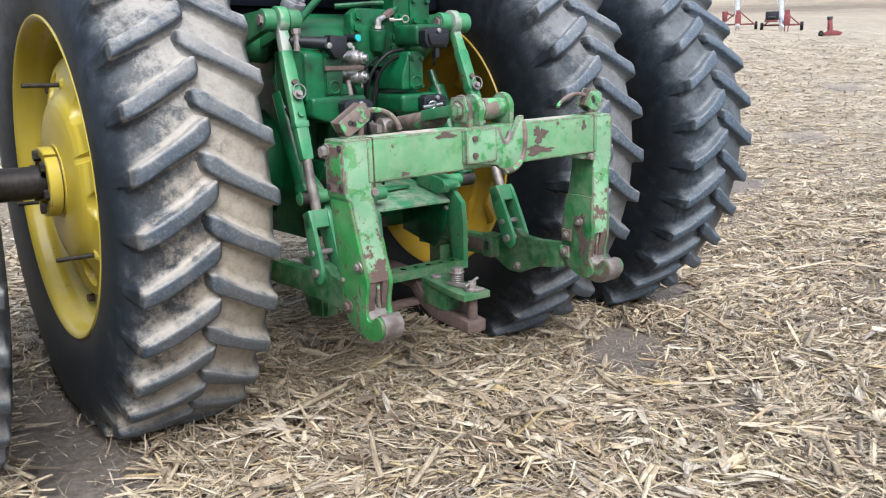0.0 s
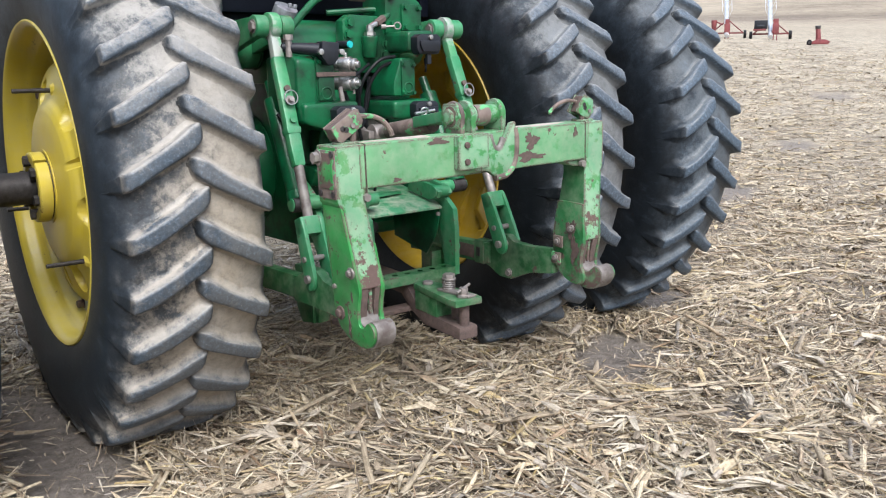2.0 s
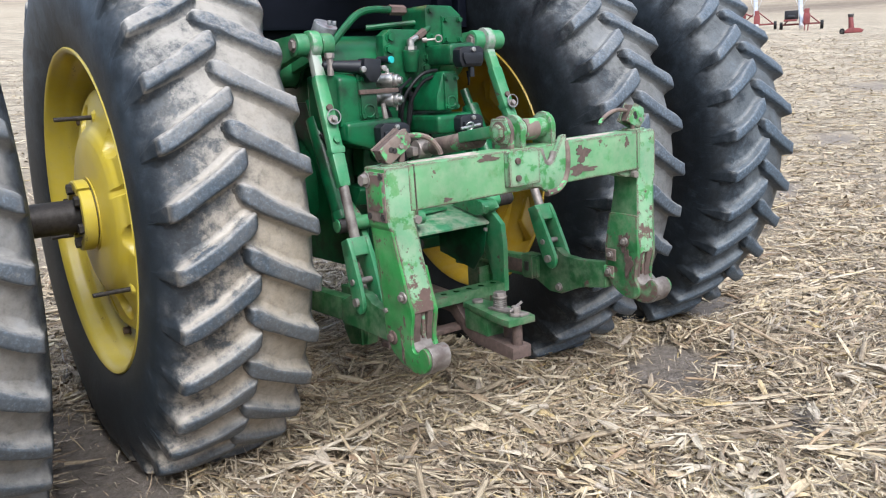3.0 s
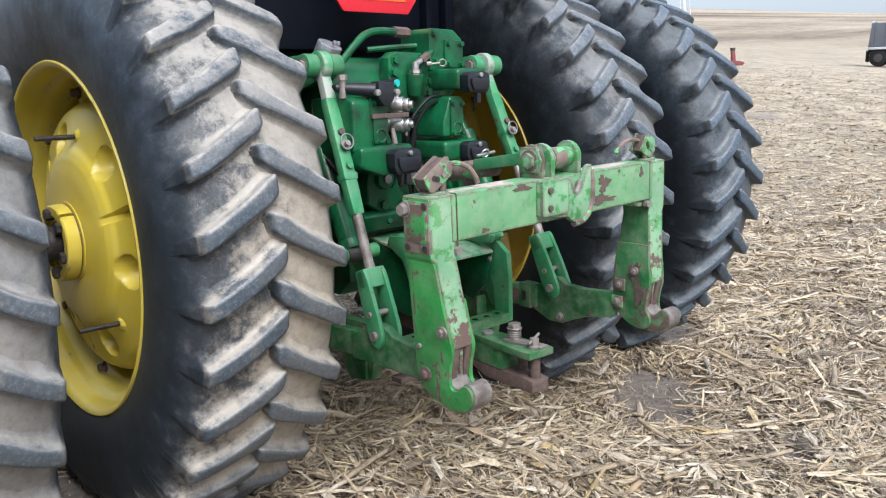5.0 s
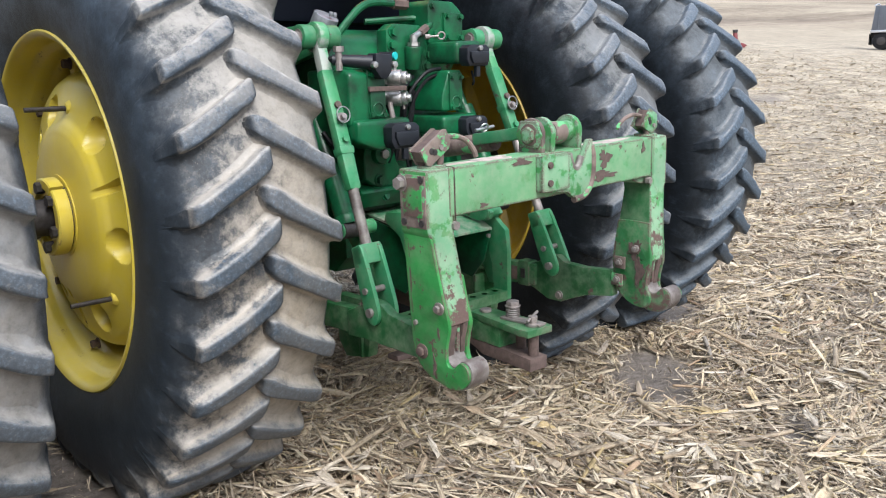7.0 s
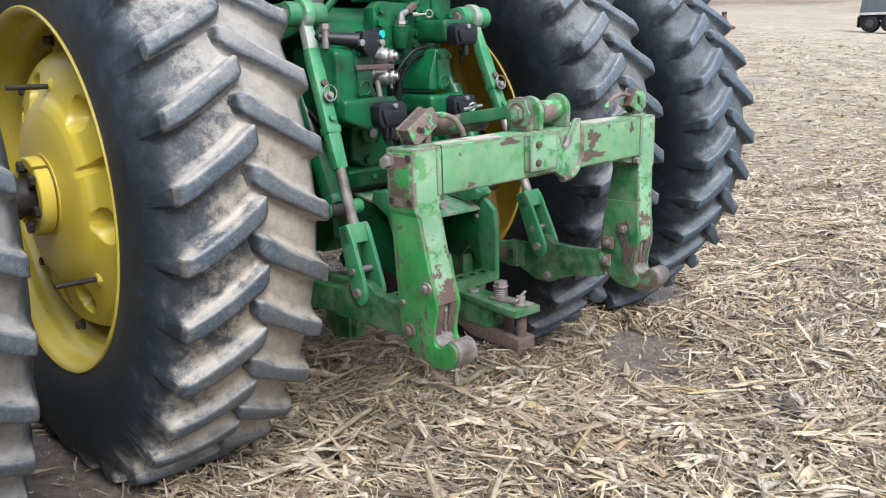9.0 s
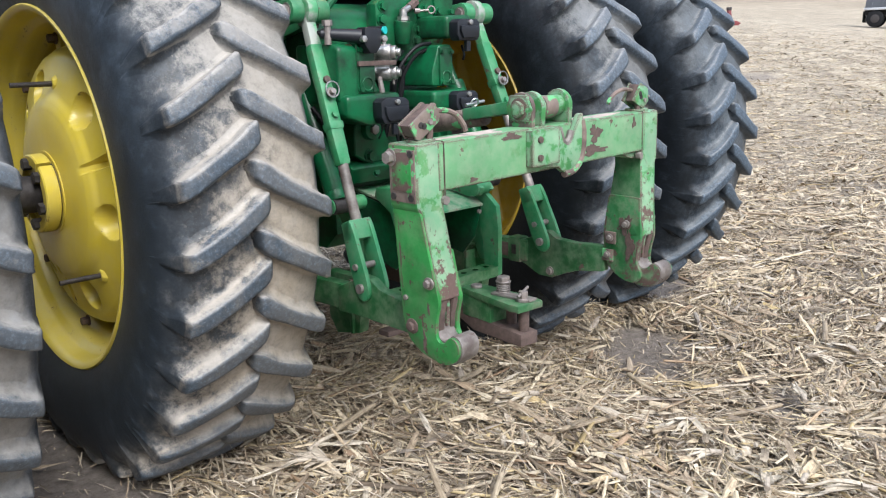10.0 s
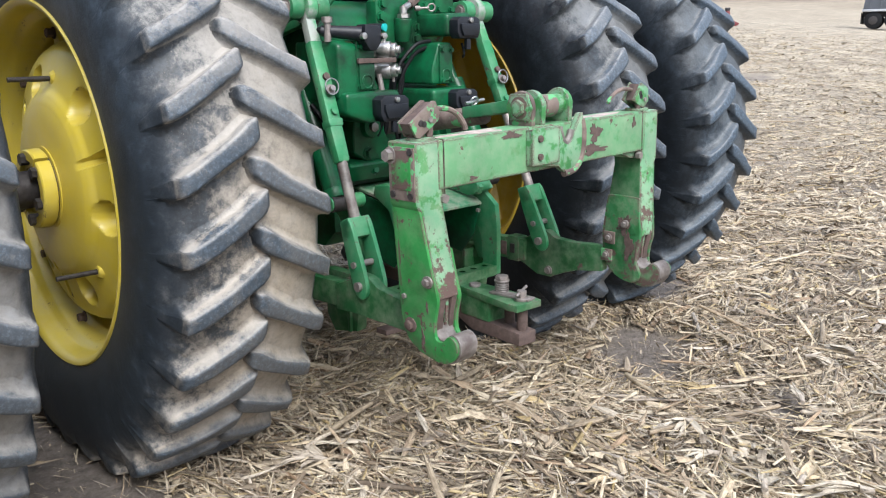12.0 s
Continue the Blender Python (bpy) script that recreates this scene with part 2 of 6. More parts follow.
    dens.operation = "MULTIPLY_ADD"
    l.new(most(across, flank), dens.inputs[0])
    dens.inputs[1].default_value = 0.34
    l.new(patch.outputs["Fac"], dens.inputs[2])
    pm = ramp(n, l, dens.outputs[0], [(0.50, 0.05), (0.59, 0.36), (0.66, 0.66), (0.74, 0.84), (0.86, 1.0)])
    d = times(n, l, times(n, l, tread, below_top), pm.outputs[0])
    pale = tuple(0.66 * x + 0.24 * max(dust_col) for x in dust_col)
    hue = mix(n, l, span(wide.outputs["Fac"], 0.40, 0.60), dust_col, pale)
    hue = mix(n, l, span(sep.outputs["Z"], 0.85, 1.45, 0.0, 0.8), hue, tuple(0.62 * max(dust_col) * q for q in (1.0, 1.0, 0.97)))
    lum = ramp(n, l, scuff.outputs["Fac"], [(0.36, 0.72), (0.5, 1.0), (0.64, 1.18)])
    mm = n.new("ShaderNodeMix")
    mm.data_type, mm.blend_type = "RGBA", "MULTIPLY"
    mm.inputs[0].default_value = 1.0
    l.new(hue, mm.inputs[6])
    l.new(lum.outputs[0], mm.inputs[7])
    col = mix(n, l, times(n, l, d, dust_amount), col, mm.outputs[2])
    # dust settled on what faces up, and streaky scuffs on the sidewall
    geo = n.new("ShaderNodeNewGeometry")
    nz = n.new("ShaderNodeSeparateXYZ")
    l.new(geo.outputs["Normal"], nz.inputs[0])
    lying = times(n, l, span(nz.outputs["Z"], 0.22, 0.75, 0.0, 0.75 * dust_amount), times(n, l, span(rad, 0.880, 0.905), span(patch.outputs["Fac"], 0.40, 0.52)))
    col = mix(n, l, lying, col, tuple(0.5 * c + 0.5 * max(dust_col) for c in dust_col))
    turn = n.new("ShaderNodeMath")
    turn.operation = "ARCTAN2"
    l.new(dz.outputs[0], turn.inputs[0])
    l.new(sep.outputs["Y"], turn.inputs[1])
    polar = n.new("ShaderNodeCombineXYZ")
    l.new(times(n, l, turn.outputs[0], 9.0), polar.inputs["X"])
    l.new(times(n, l, rad, 3.2), polar.inputs["Y"])
    brushed = noise_tex(n, l, 2.4, 9, 0.68, polar.outputs[0])
    rubbed = times(n, l, span(brushed.outputs["Fac"], 0.54, 0.70, 0.0, 0.75), times(n, l, span(rad, 0.60, 0.76), span(rad, 0.88, 0.82)))
    col = mix(n, l, rubbed, col, tone(6.5 * min(1.0, side + 0.1))[0])
    # pale specks, worn light edges and smears on the bars
    col = mix(n, l, times(n, l, tread, span(speck.outputs["Fac"], 0.66, 0.72, 0.0, 0.5)), col, pale)
    smear = times(n, l, span(rad, 0.925, 0.933), span(patch.outputs["Fac"], 0.56, 0.68, 0.0, 0.55))
    col = mix(n, l, smear, col, pale)
    rim = times(n, l, edge_mask(n, l, 0.014, 0.90, 0.988), times(n, l, span(rad, 0.880, 0.905), span(scuff.outputs["Fac"], 0.40, 0.54)))
    # sideways faces darkened: clean rubber, and the shade on bar ends painted in
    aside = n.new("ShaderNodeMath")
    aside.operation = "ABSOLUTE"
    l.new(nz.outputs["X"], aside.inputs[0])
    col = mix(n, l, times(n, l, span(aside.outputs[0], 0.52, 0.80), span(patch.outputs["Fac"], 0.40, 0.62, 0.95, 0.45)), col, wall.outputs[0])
    # dust lies thickest on edges that face up
    rim = times(n, l, rim, span(nz.outputs["Z"], 0.05, 0.65, 0.0, 1.0))
    col = mix(n, l, times(n, l, rim, 0.10 + 0.40 * dust_amount), col, (0.40, 0.385, 0.36))
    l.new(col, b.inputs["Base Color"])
    b.inputs["Roughness"].default_value = 0.52
    b.inputs["Specular IOR Level"].default_value = 0.36 if side == 1.0 else 0.24
    bump(n, l, b, grit.outputs["Fac"], 0.4, 0.003)
    return m


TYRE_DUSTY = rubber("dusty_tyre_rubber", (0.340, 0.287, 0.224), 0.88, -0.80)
# the right tyres' low side values paint in the shade between the wheels
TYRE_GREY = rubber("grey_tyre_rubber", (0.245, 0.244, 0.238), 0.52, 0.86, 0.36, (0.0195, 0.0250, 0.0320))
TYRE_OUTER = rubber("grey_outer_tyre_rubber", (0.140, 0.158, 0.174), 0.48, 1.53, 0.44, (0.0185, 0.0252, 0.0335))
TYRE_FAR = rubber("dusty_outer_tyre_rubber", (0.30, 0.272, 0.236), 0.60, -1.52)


def field_material():
    m, n, l, b = nodes_of("stubble_field")
    co = n.new("ShaderNodeTexCoord").outputs["Object"]
    sep = n.new("ShaderNodeVectorMath")
    sep.operation = "LENGTH"
    l.new(co, sep.inputs[0])
    far = n.new("ShaderNodeMapRange")
    far.inputs["From Min"].default_value, far.inputs["From Max"].default_value = 3.0, 13.0
    far.interpolation_type = "SMOOTHSTEP"
    l.new(sep.outputs["Value"], far.inputs["Value"])
    clod = noise_tex(n, l, 26, 12, 0.8, co)
    soil = ramp(n, l, clod.outputs["Fac"], [(0.3, (0.095, 0.082, 0.075)), (0.5, (0.195, 0.169, 0.149)), (0.72, (0.30, 0.266, 0.237))])
    st = n.new("ShaderNodeMapping")
    st.inputs["Rotation"].default_value = (0, 0, radians(62))
    st.inputs["Scale"].default_value = (0.85, 1.25, 1.0)
    l.new(co, st.inputs["Vector"])
    litter = noise_tex(n, l, 7.0, 6, 0.88, st.outputs[0])
    straw = ramp(n, l, litter.outputs["Fac"], [(0.34, (0.128, 0.109, 0.090)), (0.47, (0.285, 0.245, 0.192)), (0.60, (0.50, 0.440, 0.346))])
    st2 = n.new("ShaderNodeMapping")
    st2.inputs["Rotation"].default_value = (0, 0, radians(-32))
    st2.inputs["Scale"].default_value = (0.75, 1.0, 1.0)
    l.new(co, st2.inputs["Vector"])
    tuft = noise_tex(n, l, 1.1, 9, 0.72, st2.outputs[0])
    tone = ramp(n, l, tuft.outputs["Fac"], [(0.34, (0.50, 0.47, 0.45)), (0.48, (0.92, 0.92, 0.92)), (0.62, (1.22, 1.2, 1.16))])
    tm = n.new("ShaderNodeMix")
    tm.data_type, tm.blend_type = "RGBA", "MULTIPLY"
    tm.inputs[0].default_value = 1.0
    l.new(straw.outputs[0], tm.inputs[6])
    l.new(tone.outputs[0], tm.inputs[7])
    bare = noise_tex(n, l, 0.55, 6, 0.62, co)
    bf = ramp(n, l, bare.outputs["Fac"], [(0.30, 0.25), (0.43, 1.0)])
    fm = n.new("ShaderNodeMath")
    fm.operation = "MULTIPLY"
    l.new(far.outputs[0], fm.inputs[0])
    l.new(bf.outputs[0], fm.inputs[1])
    # a carpet of fine chaff on the near soil, but for the bare patches
    strewn = n.new("ShaderNodeAttribute")
    strewn.attribute_name = "cover"
    crumbs = noise_tex(n, l, 38, 7, 0.8, st.outputs[0])
    fine = ramp(n, l, crumbs.outputs["Fac"], [(0.36, (0.105, 0.085, 0.070)), (0.50, (0.26, 0.215, 0.162)), (0.63, (0.48, 0.41, 0.31))])
    soil_col = mix(n, l, times(n, l, strewn.outputs["Fac"], 0.85), soil.outputs[0], fine.outputs[0])
    open_soil = n.new("ShaderNodeMapRange")
    open_soil.inputs["To Min"].default_value = 0.15
    l.new(strewn.outputs["Fac"], open_soil.inputs["Value"])
    near = mix(n, l, times(n, l, fm.outputs[0], open_soil.outputs[0]), soil_col, tm.outputs[2])
    # far fields in long bands along the slope
    bs = n.new("ShaderNodeMapping")
    bs.inputs["Rotation"].default_value = (0, 0, radians(28))
    bs.inputs["Scale"].default_value = (0.5, 2.6, 1)
    l.new(co, bs.inputs["Vector"])
    band = noise_tex(n, l, 0.012, 5, 0.6, bs.outputs[0])
    bc = ramp(n, l, band.outputs["Fac"], [(0.38, (0.13, 0.102, 0.083)), (0.46, (0.225, 0.186, 0.142)), (0.60, (0.33, 0.283, 0.218))])
    dist = n.new("ShaderNodeMapRange")
    dist.inputs["From Min"].default_value, dist.inputs["From Max"].default_value = 55.0, 160.0
    l.new(sep.outputs["Value"], dist.inputs["Value"])
    streak = noise_tex(n, l, 0.45, 8, 0.85, st2.outputs[0])
    sm = n.new("ShaderNodeMix")
    sm.data_type, sm.blend_type = "RGBA", "MULTIPLY"
    sm.inputs[0].default_value = 1.0
    l.new(bc.outputs[0], sm.inputs[6])
    l.new(ramp(n, l, streak.outputs["Fac"], [(0.36, 0.72), (0.5, 1.0), (0.62, 1.2)]).outputs[0], sm.inputs[7])
    l.new(mix(n, l, dist.outputs[0], near, sm.outputs[2]), b.inputs["Base Color"])
    b.inputs["Roughness"].default_value = 0.95
    b.inputs["Specular IOR Level"].default_value = 0.1
    bump(n, l, b, clod.outputs["Fac"], 0.9, 0.03)
    return m


def straw_material(name, stops, rough=0.6, mixed=True):
    """Dry corn residue: a tone for each bundle, a few reddish or olive pieces, fibres along the piece."""
    m, n, l, b = nodes_of(name)
    at = n.new("ShaderNodeAttribute")
    at.attribute_name = "strand"
    sep = n.new("ShaderNodeSeparateXYZ")
    l.new(at.outputs["Vector"], sep.inputs[0])
    r = ramp(n, l, sep.outputs["X"], stops)
    g = n.new("ShaderNodeNewGeometry")
    odd = g.outputs["Random Per Island"] if mixed else times(n, l, g.outputs["Random Per Island"], 0.34)
    col = mix(n, l, ramp(n, l, odd, [(0.0, 0.55), (0.05, 0.4), (0.09, 0.0)]).outputs[0], r.outputs[0], (0.28, 0.175, 0.105))
    col = mix(n, l, ramp(n, l, odd, [(0.12, 0.0), (0.16, 0.55), (0.26, 0.55), (0.30, 0.0)]).outputs[0], col, (0.43, 0.395, 0.35))
    col = mix(n, l, ramp(n, l, odd, [(0.89, 0.0), (0.94, 0.40), (1.0, 0.62)]).outputs[0], col, (0.47, 0.365, 0.165))
    # dark weathered pieces, most of them in patches
    patch = noise_tex(n, l, 2.3, 4, 0.6, n.new("ShaderNodeTexCoord").outputs["Object"])
    dark_share = times(n, l, ramp(n, l, odd, [(0.36, 0.0), (0.38, 0.85), (0.62, 0.85), (0.65, 0.0)]).outputs[0], ramp(n, l, patch.outputs["Fac"], [(0.40, 1.0), (0.60, 0.15)]).outputs[0])
    col = mix(n, l, dark_share, col, (0.150, 0.120, 0.090))
    col = mix(n, l, ramp(n, l, odd, [(0.67, 0.0), (0.69, 0.62), (0.86, 0.62), (0.88, 0.0)]).outputs[0], col, (0.575, 0.500, 0.375))
    st = n.new("ShaderNodeMapping")
    st.inputs["Scale"].default_value = (60, 520, 14)
    l.new(at.outputs["Vector"], st.inputs["Vector"])
    fibre = noise_tex(n, l, 1.0, 4, 0.6, st.outputs[0])
    shade = ramp(n, l, fibre.outputs["Fac"], [(0.32, (0.58, 0.55, 0.52)), (0.50, (0.95, 0.95, 0.95)), (0.66, (1.16, 1.16, 1.15))])
    co = n.new("ShaderNodeTexCoord").outputs["Object"]
    t = noise_tex(n, l, 38, 5, 0.65, co)
    dark = ramp(n, l, t.outputs["Fac"], [(0.34, (0.60, 0.57, 0.55)), (0.52, (1, 1, 1))])
    for layer in (shade, dark):
        mm = n.new("ShaderNodeMix")
        mm.data_type, mm.blend_type = "RGBA", "MULTIPLY"
        mm.inputs[0].default_value = 1.0
        l.new(col, mm.inputs[6])
        l.new(layer.outputs[0], mm.inputs[7])
        col = mm.outputs[2]
    l.new(col, b.inputs["Base Color"])
    b.inputs["Roughness"].default_value = rough
    b.inputs["Specular IOR Level"].default_value = 0.3
    bump(n, l, b, fibre.outputs["Fac"], 0.4, 0.002)
    return m


FIELD = field_material()
STALK = straw_material("dry_corn_stalk", [(0.0, (0.120, 0.092, 0.068)), (0.2, (0.25, 0.188, 0.128)), (0.45, (0.371, 0.289, 0.197)), (0.75, (0.509, 0.420, 0.291)), (1.0, (0.636, 0.551, 0.404))])
HUSK = straw_material("dry_corn_husk", [(0.0, (0.150, 0.116, 0.085)), (0.2, (0.30, 0.232, 0.165)), (0.5, (0.46, 0.375, 0.262)), (0.8, (0.52, 0.435, 0.315)), (1.0, (0.58, 0.505, 0.395))], 0.7)
PALE_HUSK = straw_material("pale_corn_husk", [(0.0, (0.28, 0.215, 0.145)), (0.4, (0.43, 0.355, 0.240)), (0.7, (0.53, 0.460, 0.335)), (1.0, (0.56, 0.375, 0.130))], 0.6, False)
CHAFF = straw_material("grey_straw_chaff", [(0.0, (0.10, 0.08, 0.062)), (0.35, (0.26, 0.21, 0.158)), (0.75, (0.44, 0.365, 0.270)), (1.0, (0.58, 0.50, 0.385))], 0.8)

# ---------------------------------------------------------------- mesh tools


def link_mesh(name, bm, mat, parent=None, label="", bev=0.0, sharp=32, segs=2, sides=False):
    bmesh.ops.recalc_face_normals(bm, faces=bm.faces)
    if bev:
        bm.normal_update()
        edges = [e for e in bm.edges if len(e.link_faces) == 2 and e.calc_face_angle(0) > radians(28)]
        bmesh.ops.bevel(bm, geom=edges, offset=bev, segments=segs, affect="EDGES", clamp_overlap=True, profile=0.6)
    bmesh.ops.recalc_face_normals(bm, faces=bm.faces)
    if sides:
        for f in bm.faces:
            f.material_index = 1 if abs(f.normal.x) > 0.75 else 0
    me = bpy.data.meshes.new(name)
    bm.to_mesh(me)
    bm.free()
    for one in (mat if isinstance(mat, (list, tuple)) else [mat]):
        me.materials.append(one)
    me.polygons.foreach_set("use_smooth", [True] * len(me.polygons))
    me.set_sharp_from_angle(angle=radians(sharp))
    ob = new(name, me)
    if parent is not None:
        ob.parent = parent
    if label:
        tagged(ob, label)
    return ob


def part(name, bm, mat, parent, label="", bev=0.0, sharp=32, segs=2, sides=False):
    return link_mesh(name, bm, mat, parent, label, bev, sharp, segs, sides)


def prism(bm, pts, axis, a, b):
    """An outline in the plane across axis, drawn out from a to b."""
    put = {"x": lambda p, q, d: (d, p, q), "y": lambda p, q, d: (p, d, q), "z": lambda p, q, d: (p, q, d)}[axis]
    lo = [bm.verts.new(put(p, q, a)) for p, q in pts]
    hi = [bm.verts.new(put(p, q, b)) for p, q in pts]
    n = len(pts)
    bm.faces.new(lo)
    bm.faces.new(hi[::-1])
    for i in range(n):
        bm.faces.new((lo[i], lo[(i + 1) % n], hi[(i + 1) % n], hi[i]))
    return lo + hi


def box(bm, x0, x1, y0, y1, z0, z1):
    return prism(bm, [(x0, y0), (x1, y0), (x1, y1), (x0, y1)], "z", z0, z1)


def tilted(bm, verts, m):
    bmesh.ops.transform(bm, matrix=m, verts=verts)


def rod(bm, p, q, r, r2=None, n=14):
    p, q = Vector(p), Vector(q)
    d = q - p
    rot = d.to_track_quat("Z", "Y").to_matrix().to_4x4()
    res = bmesh.ops.create_cone(bm, cap_ends=True, segments=n, radius1=r, radius2=r if r2 is None else r2, depth=d.length,
                                matrix=Matrix.Translation((p + q) / 2) @ rot)
    return res["verts"]


def hexbolt(bm, p, way, r=0.012, h=0.010, washer=True):
    p, way = Vector(p), Vector(way).normalized()
    if washer:
        rod(bm, p, p + way * 0.003, r * 1.35, n=14)
    rod(bm, p + way * 0.002, p + way * (0.002 + h), r, n=6)


def lathe(bm, profile, segs, place):
    """profile: (along, radius); place(along, radius, angle) gives the point."""
    rings = []
    for k in range(segs):
        a = 2 * math.pi * k / segs
        rings.append([bm.verts.new(place(u, r, a)) for u, r in profile])
    m = len(profile)
    for k in range(segs):
        A, B = rings[k], rings[(k + 1) % segs]
        for i in range(m - 1):
            bm.faces.new((A[i], A[i + 1], B[i + 1], B[i]))
    return rings


def pipe(bm, pts, r, n=8, smooth=4):
    """A round bar along a soft curve through the points."""
    P = [Vector(p) for p in pts]
    if smooth > 1 and len(P) > 2:
        out = []
        for i in range(len(P) - 1):
            p0, p1, p2, p3 = P[max(i - 1, 0)], P[i], P[i + 1], P[min(i + 2, len(P) - 1)]
            for k in range(smooth):
                t = k / smooth
                out.append(0.5 * ((2 * p1) + (p2 - p0) * t + (2 * p0 - 5 * p1 + 4 * p2 - p3) * t * t + (3 * p1 - p0 - 3 * p2 + p3) * t ** 3))
        P = out + [P[-1]]
    rings, up = [], Vector((0.13, 0.21, 0.97))
    for i, p in enumerate(P):
        d = (P[min(i + 1, len(P) - 1)] - P[max(i - 1, 0)]).normalized()
        s = d.cross(up).normalized()
        u = s.cross(d).normalized()
        up = u
        rings.append([bm.verts.new(p + (s * math.cos(2 * math.pi * k / n) + u * math.sin(2 * math.pi * k / n)) * r) for k in range(n)])
    for A, B in zip(rings, rings[1:]):
        for k in range(n):
            bm.faces.new((A[k], A[(k + 1) % n], B[(k + 1) % n], B[k]))
    bm.faces.new(rings[0][::-1])
    bm.faces.new(rings[-1])


def ring(bm, c, axis, R, r, n=22, m=7):
    c, axis = Vector(c), Vector(axis).normalized()
    s = axis.orthogonal().normalized()
    u = axis.cross(s)
    rows = []
    for i in range(n):
        a = 2 * math.pi * i / n
        d = s * math.cos(a) + u * math.sin(a)
        rows.append([bm.verts.new(c + d * (R + r * math.cos(2 * math.pi * k / m)) + axis * r * math.sin(2 * math.pi * k / m)) for k in range(m)])
    for i in range(n):
        A, B = rows[i], rows[(i + 1) % n]
        for k in range(m):
            bm.faces.new((A[k], A[(k + 1) % m], B[(k + 1) % m], B[k]))


def soften(pts, rounds):
    """Cut the corners of a closed outline."""
    for _ in range(rounds):
        cut = []
        for (a, b), (c, d) in zip(pts, pts[1:] + pts[:1]):
            cut += [(a * 0.75 + c * 0.25, b * 0.75 + d * 0.25), (a * 0.25 + c * 0.75, b * 0.25 + d * 0.75)]
        pts = cut
    return pts


def B():
    return bmesh.new()


# ---------------------------------------------------------------- the field


def step(a, b, v):
    t = np.clip((v - a) / (b - a), 0, 1)
    return t * t * (3 - 2 * t)


def terrain(x, y):
    """Height of the field: level round the tractor, then a long rise to a ridge."""
    x, y = np.asarray(x, float), np.asarray(y, float)
    up = np.where(y > 5, y - 3.0, np.where(y > 1, (y - 1) ** 2 / 8, 0.0))
    d = np.hypot(x, y)
    h = 0.092 * up * (1 - 0.55 * step(300, 900, y)) + 0.56 * step(4, 30, x) * step(-12, 6, y + 6)
    h = h + 0.042 * np.maximum(d - 80, 0) * step(80, 200, d) * np.where(d > 520, 520 / np.maximum(d, 1), 1.0) * step(-100, 60, y)
    return h


BARE = [(1.03, -0.86, 0.40, 0.22, 0.57), (-1.12, -0.25, 0.20, 0.85, 0.0), (0.92, -1.52, 0.20, 0.10, 0.3), (-1.62, -0.4, 0.2, 0.9, 0.0),
        (1.9, -0.40, 0.30, 0.14, 0.2), (3.6, 1.2, 0.8, 0.35, 0.4), (5.5, 1.6, 0.7, 0.3, 0.4), (4.4, 3.4, 0.7, 0.35, 0.3), (7.0, 4.0, 0.8, 0.35, 0.5), (9.5, 3.2, 0.7, 0.35, 0.4), (12.0, 7.5, 0.9, 0.5, 0.5), (16.0, 6.0, 1.1, 0.5, 0.3)]


def keep(x, y):
    """Chance that litter lies at a spot: little on the bare soil patches."""
    k = np.ones_like(x)
    for cx, cy, a, b, t in BARE:
        u = (x - cx) * math.cos(t) + (y - cy) * math.sin(t)
        v = -(x - cx) * math.sin(t) + (y - cy) * math.cos(t)
        e = (u / a) ** 2 + (v / b) ** 2 + 0.45 * np.sin(x * 23 + 2 * np.sin(y * 17)) * np.sin(y * 19 + 1)
        k *= 0.10 + 0.90 * step(0.30, 1.3, e)
    w = np.sin(x * 1.9 + 1.3 * np.sin(y * 1.1)) * np.sin(y * 2.3 + 1.7 * np.sin(x * 0.8))
    return k * (1.0 - 0.30 * step(0.5, 0.95, w) * step(2.5, 5.0, np.hypot(x + 1.2, y + 1.6)))


def build_ground():
    radii, r = [0.0], 0.10
    while r < 3200:
        radii.append(r)
        r *= 1.055
    sect, cx, cy = 240, 0.0, -1.2
    ang = np.arange(sect) * 2 * math.pi / sect
    R = np.array(radii[1:])
    X = cx + np.outer(R, np.cos(ang))
    Y = cy + np.outer(R, np.sin(ang))
    Z = terrain(X, Y)
    for i in range(len(R)):
        if 0.3 < R[i] < 30:
            for j in range(sect):
                p = Vector((X[i, j], Y[i, j], 0))
                Z[i, j] += 0.022 * noise.noise(p * 1.7) + 0.012 * noise.noise(p * 6.0) - 0.012
    verts = [(cx, cy, -0.01)] + [(X[i, j], Y[i, j], Z[i, j]) for i in range(len(R)) for j in range(sect)]
    faces = [(0, 1 + j, 1 + (j + 1) % sect) for j in range(sect)]
    for i in range(len(R) - 1):
        a, b = 1 + i * sect, 1 + (i + 1) * sect
        faces += [(a + j, b + j, b + (j + 1) % sect, a + (j + 1) % sect) for j in range(sect)]
    me = bpy.data.meshes.new("ground")
    me.from_pydata(verts, [], faces)
    cover = me.attributes.new("cover", "FLOAT", "POINT")
    cover.data.foreach_set("value", [0.0] + list(keep(X, Y).ravel() ** 2))
    me.materials.append(FIELD)
    me.polygons.foreach_set("use_smooth", [True] * len(me.polygons))
    tagged(new("ground", me), "harvested corn field of dark soil rising to a far ridge", "field", kind="structure")


build_ground()

# ---------------------------------------------------------------- wheels
X0 = 0.02          # the tractor's middle
PITCH = 360 / 33   # one tread bar to the next, degrees

tractor = tagged(new("tractor"), "green farm tractor with yellow dual rear wheels standing on corn stubble", "tractor")

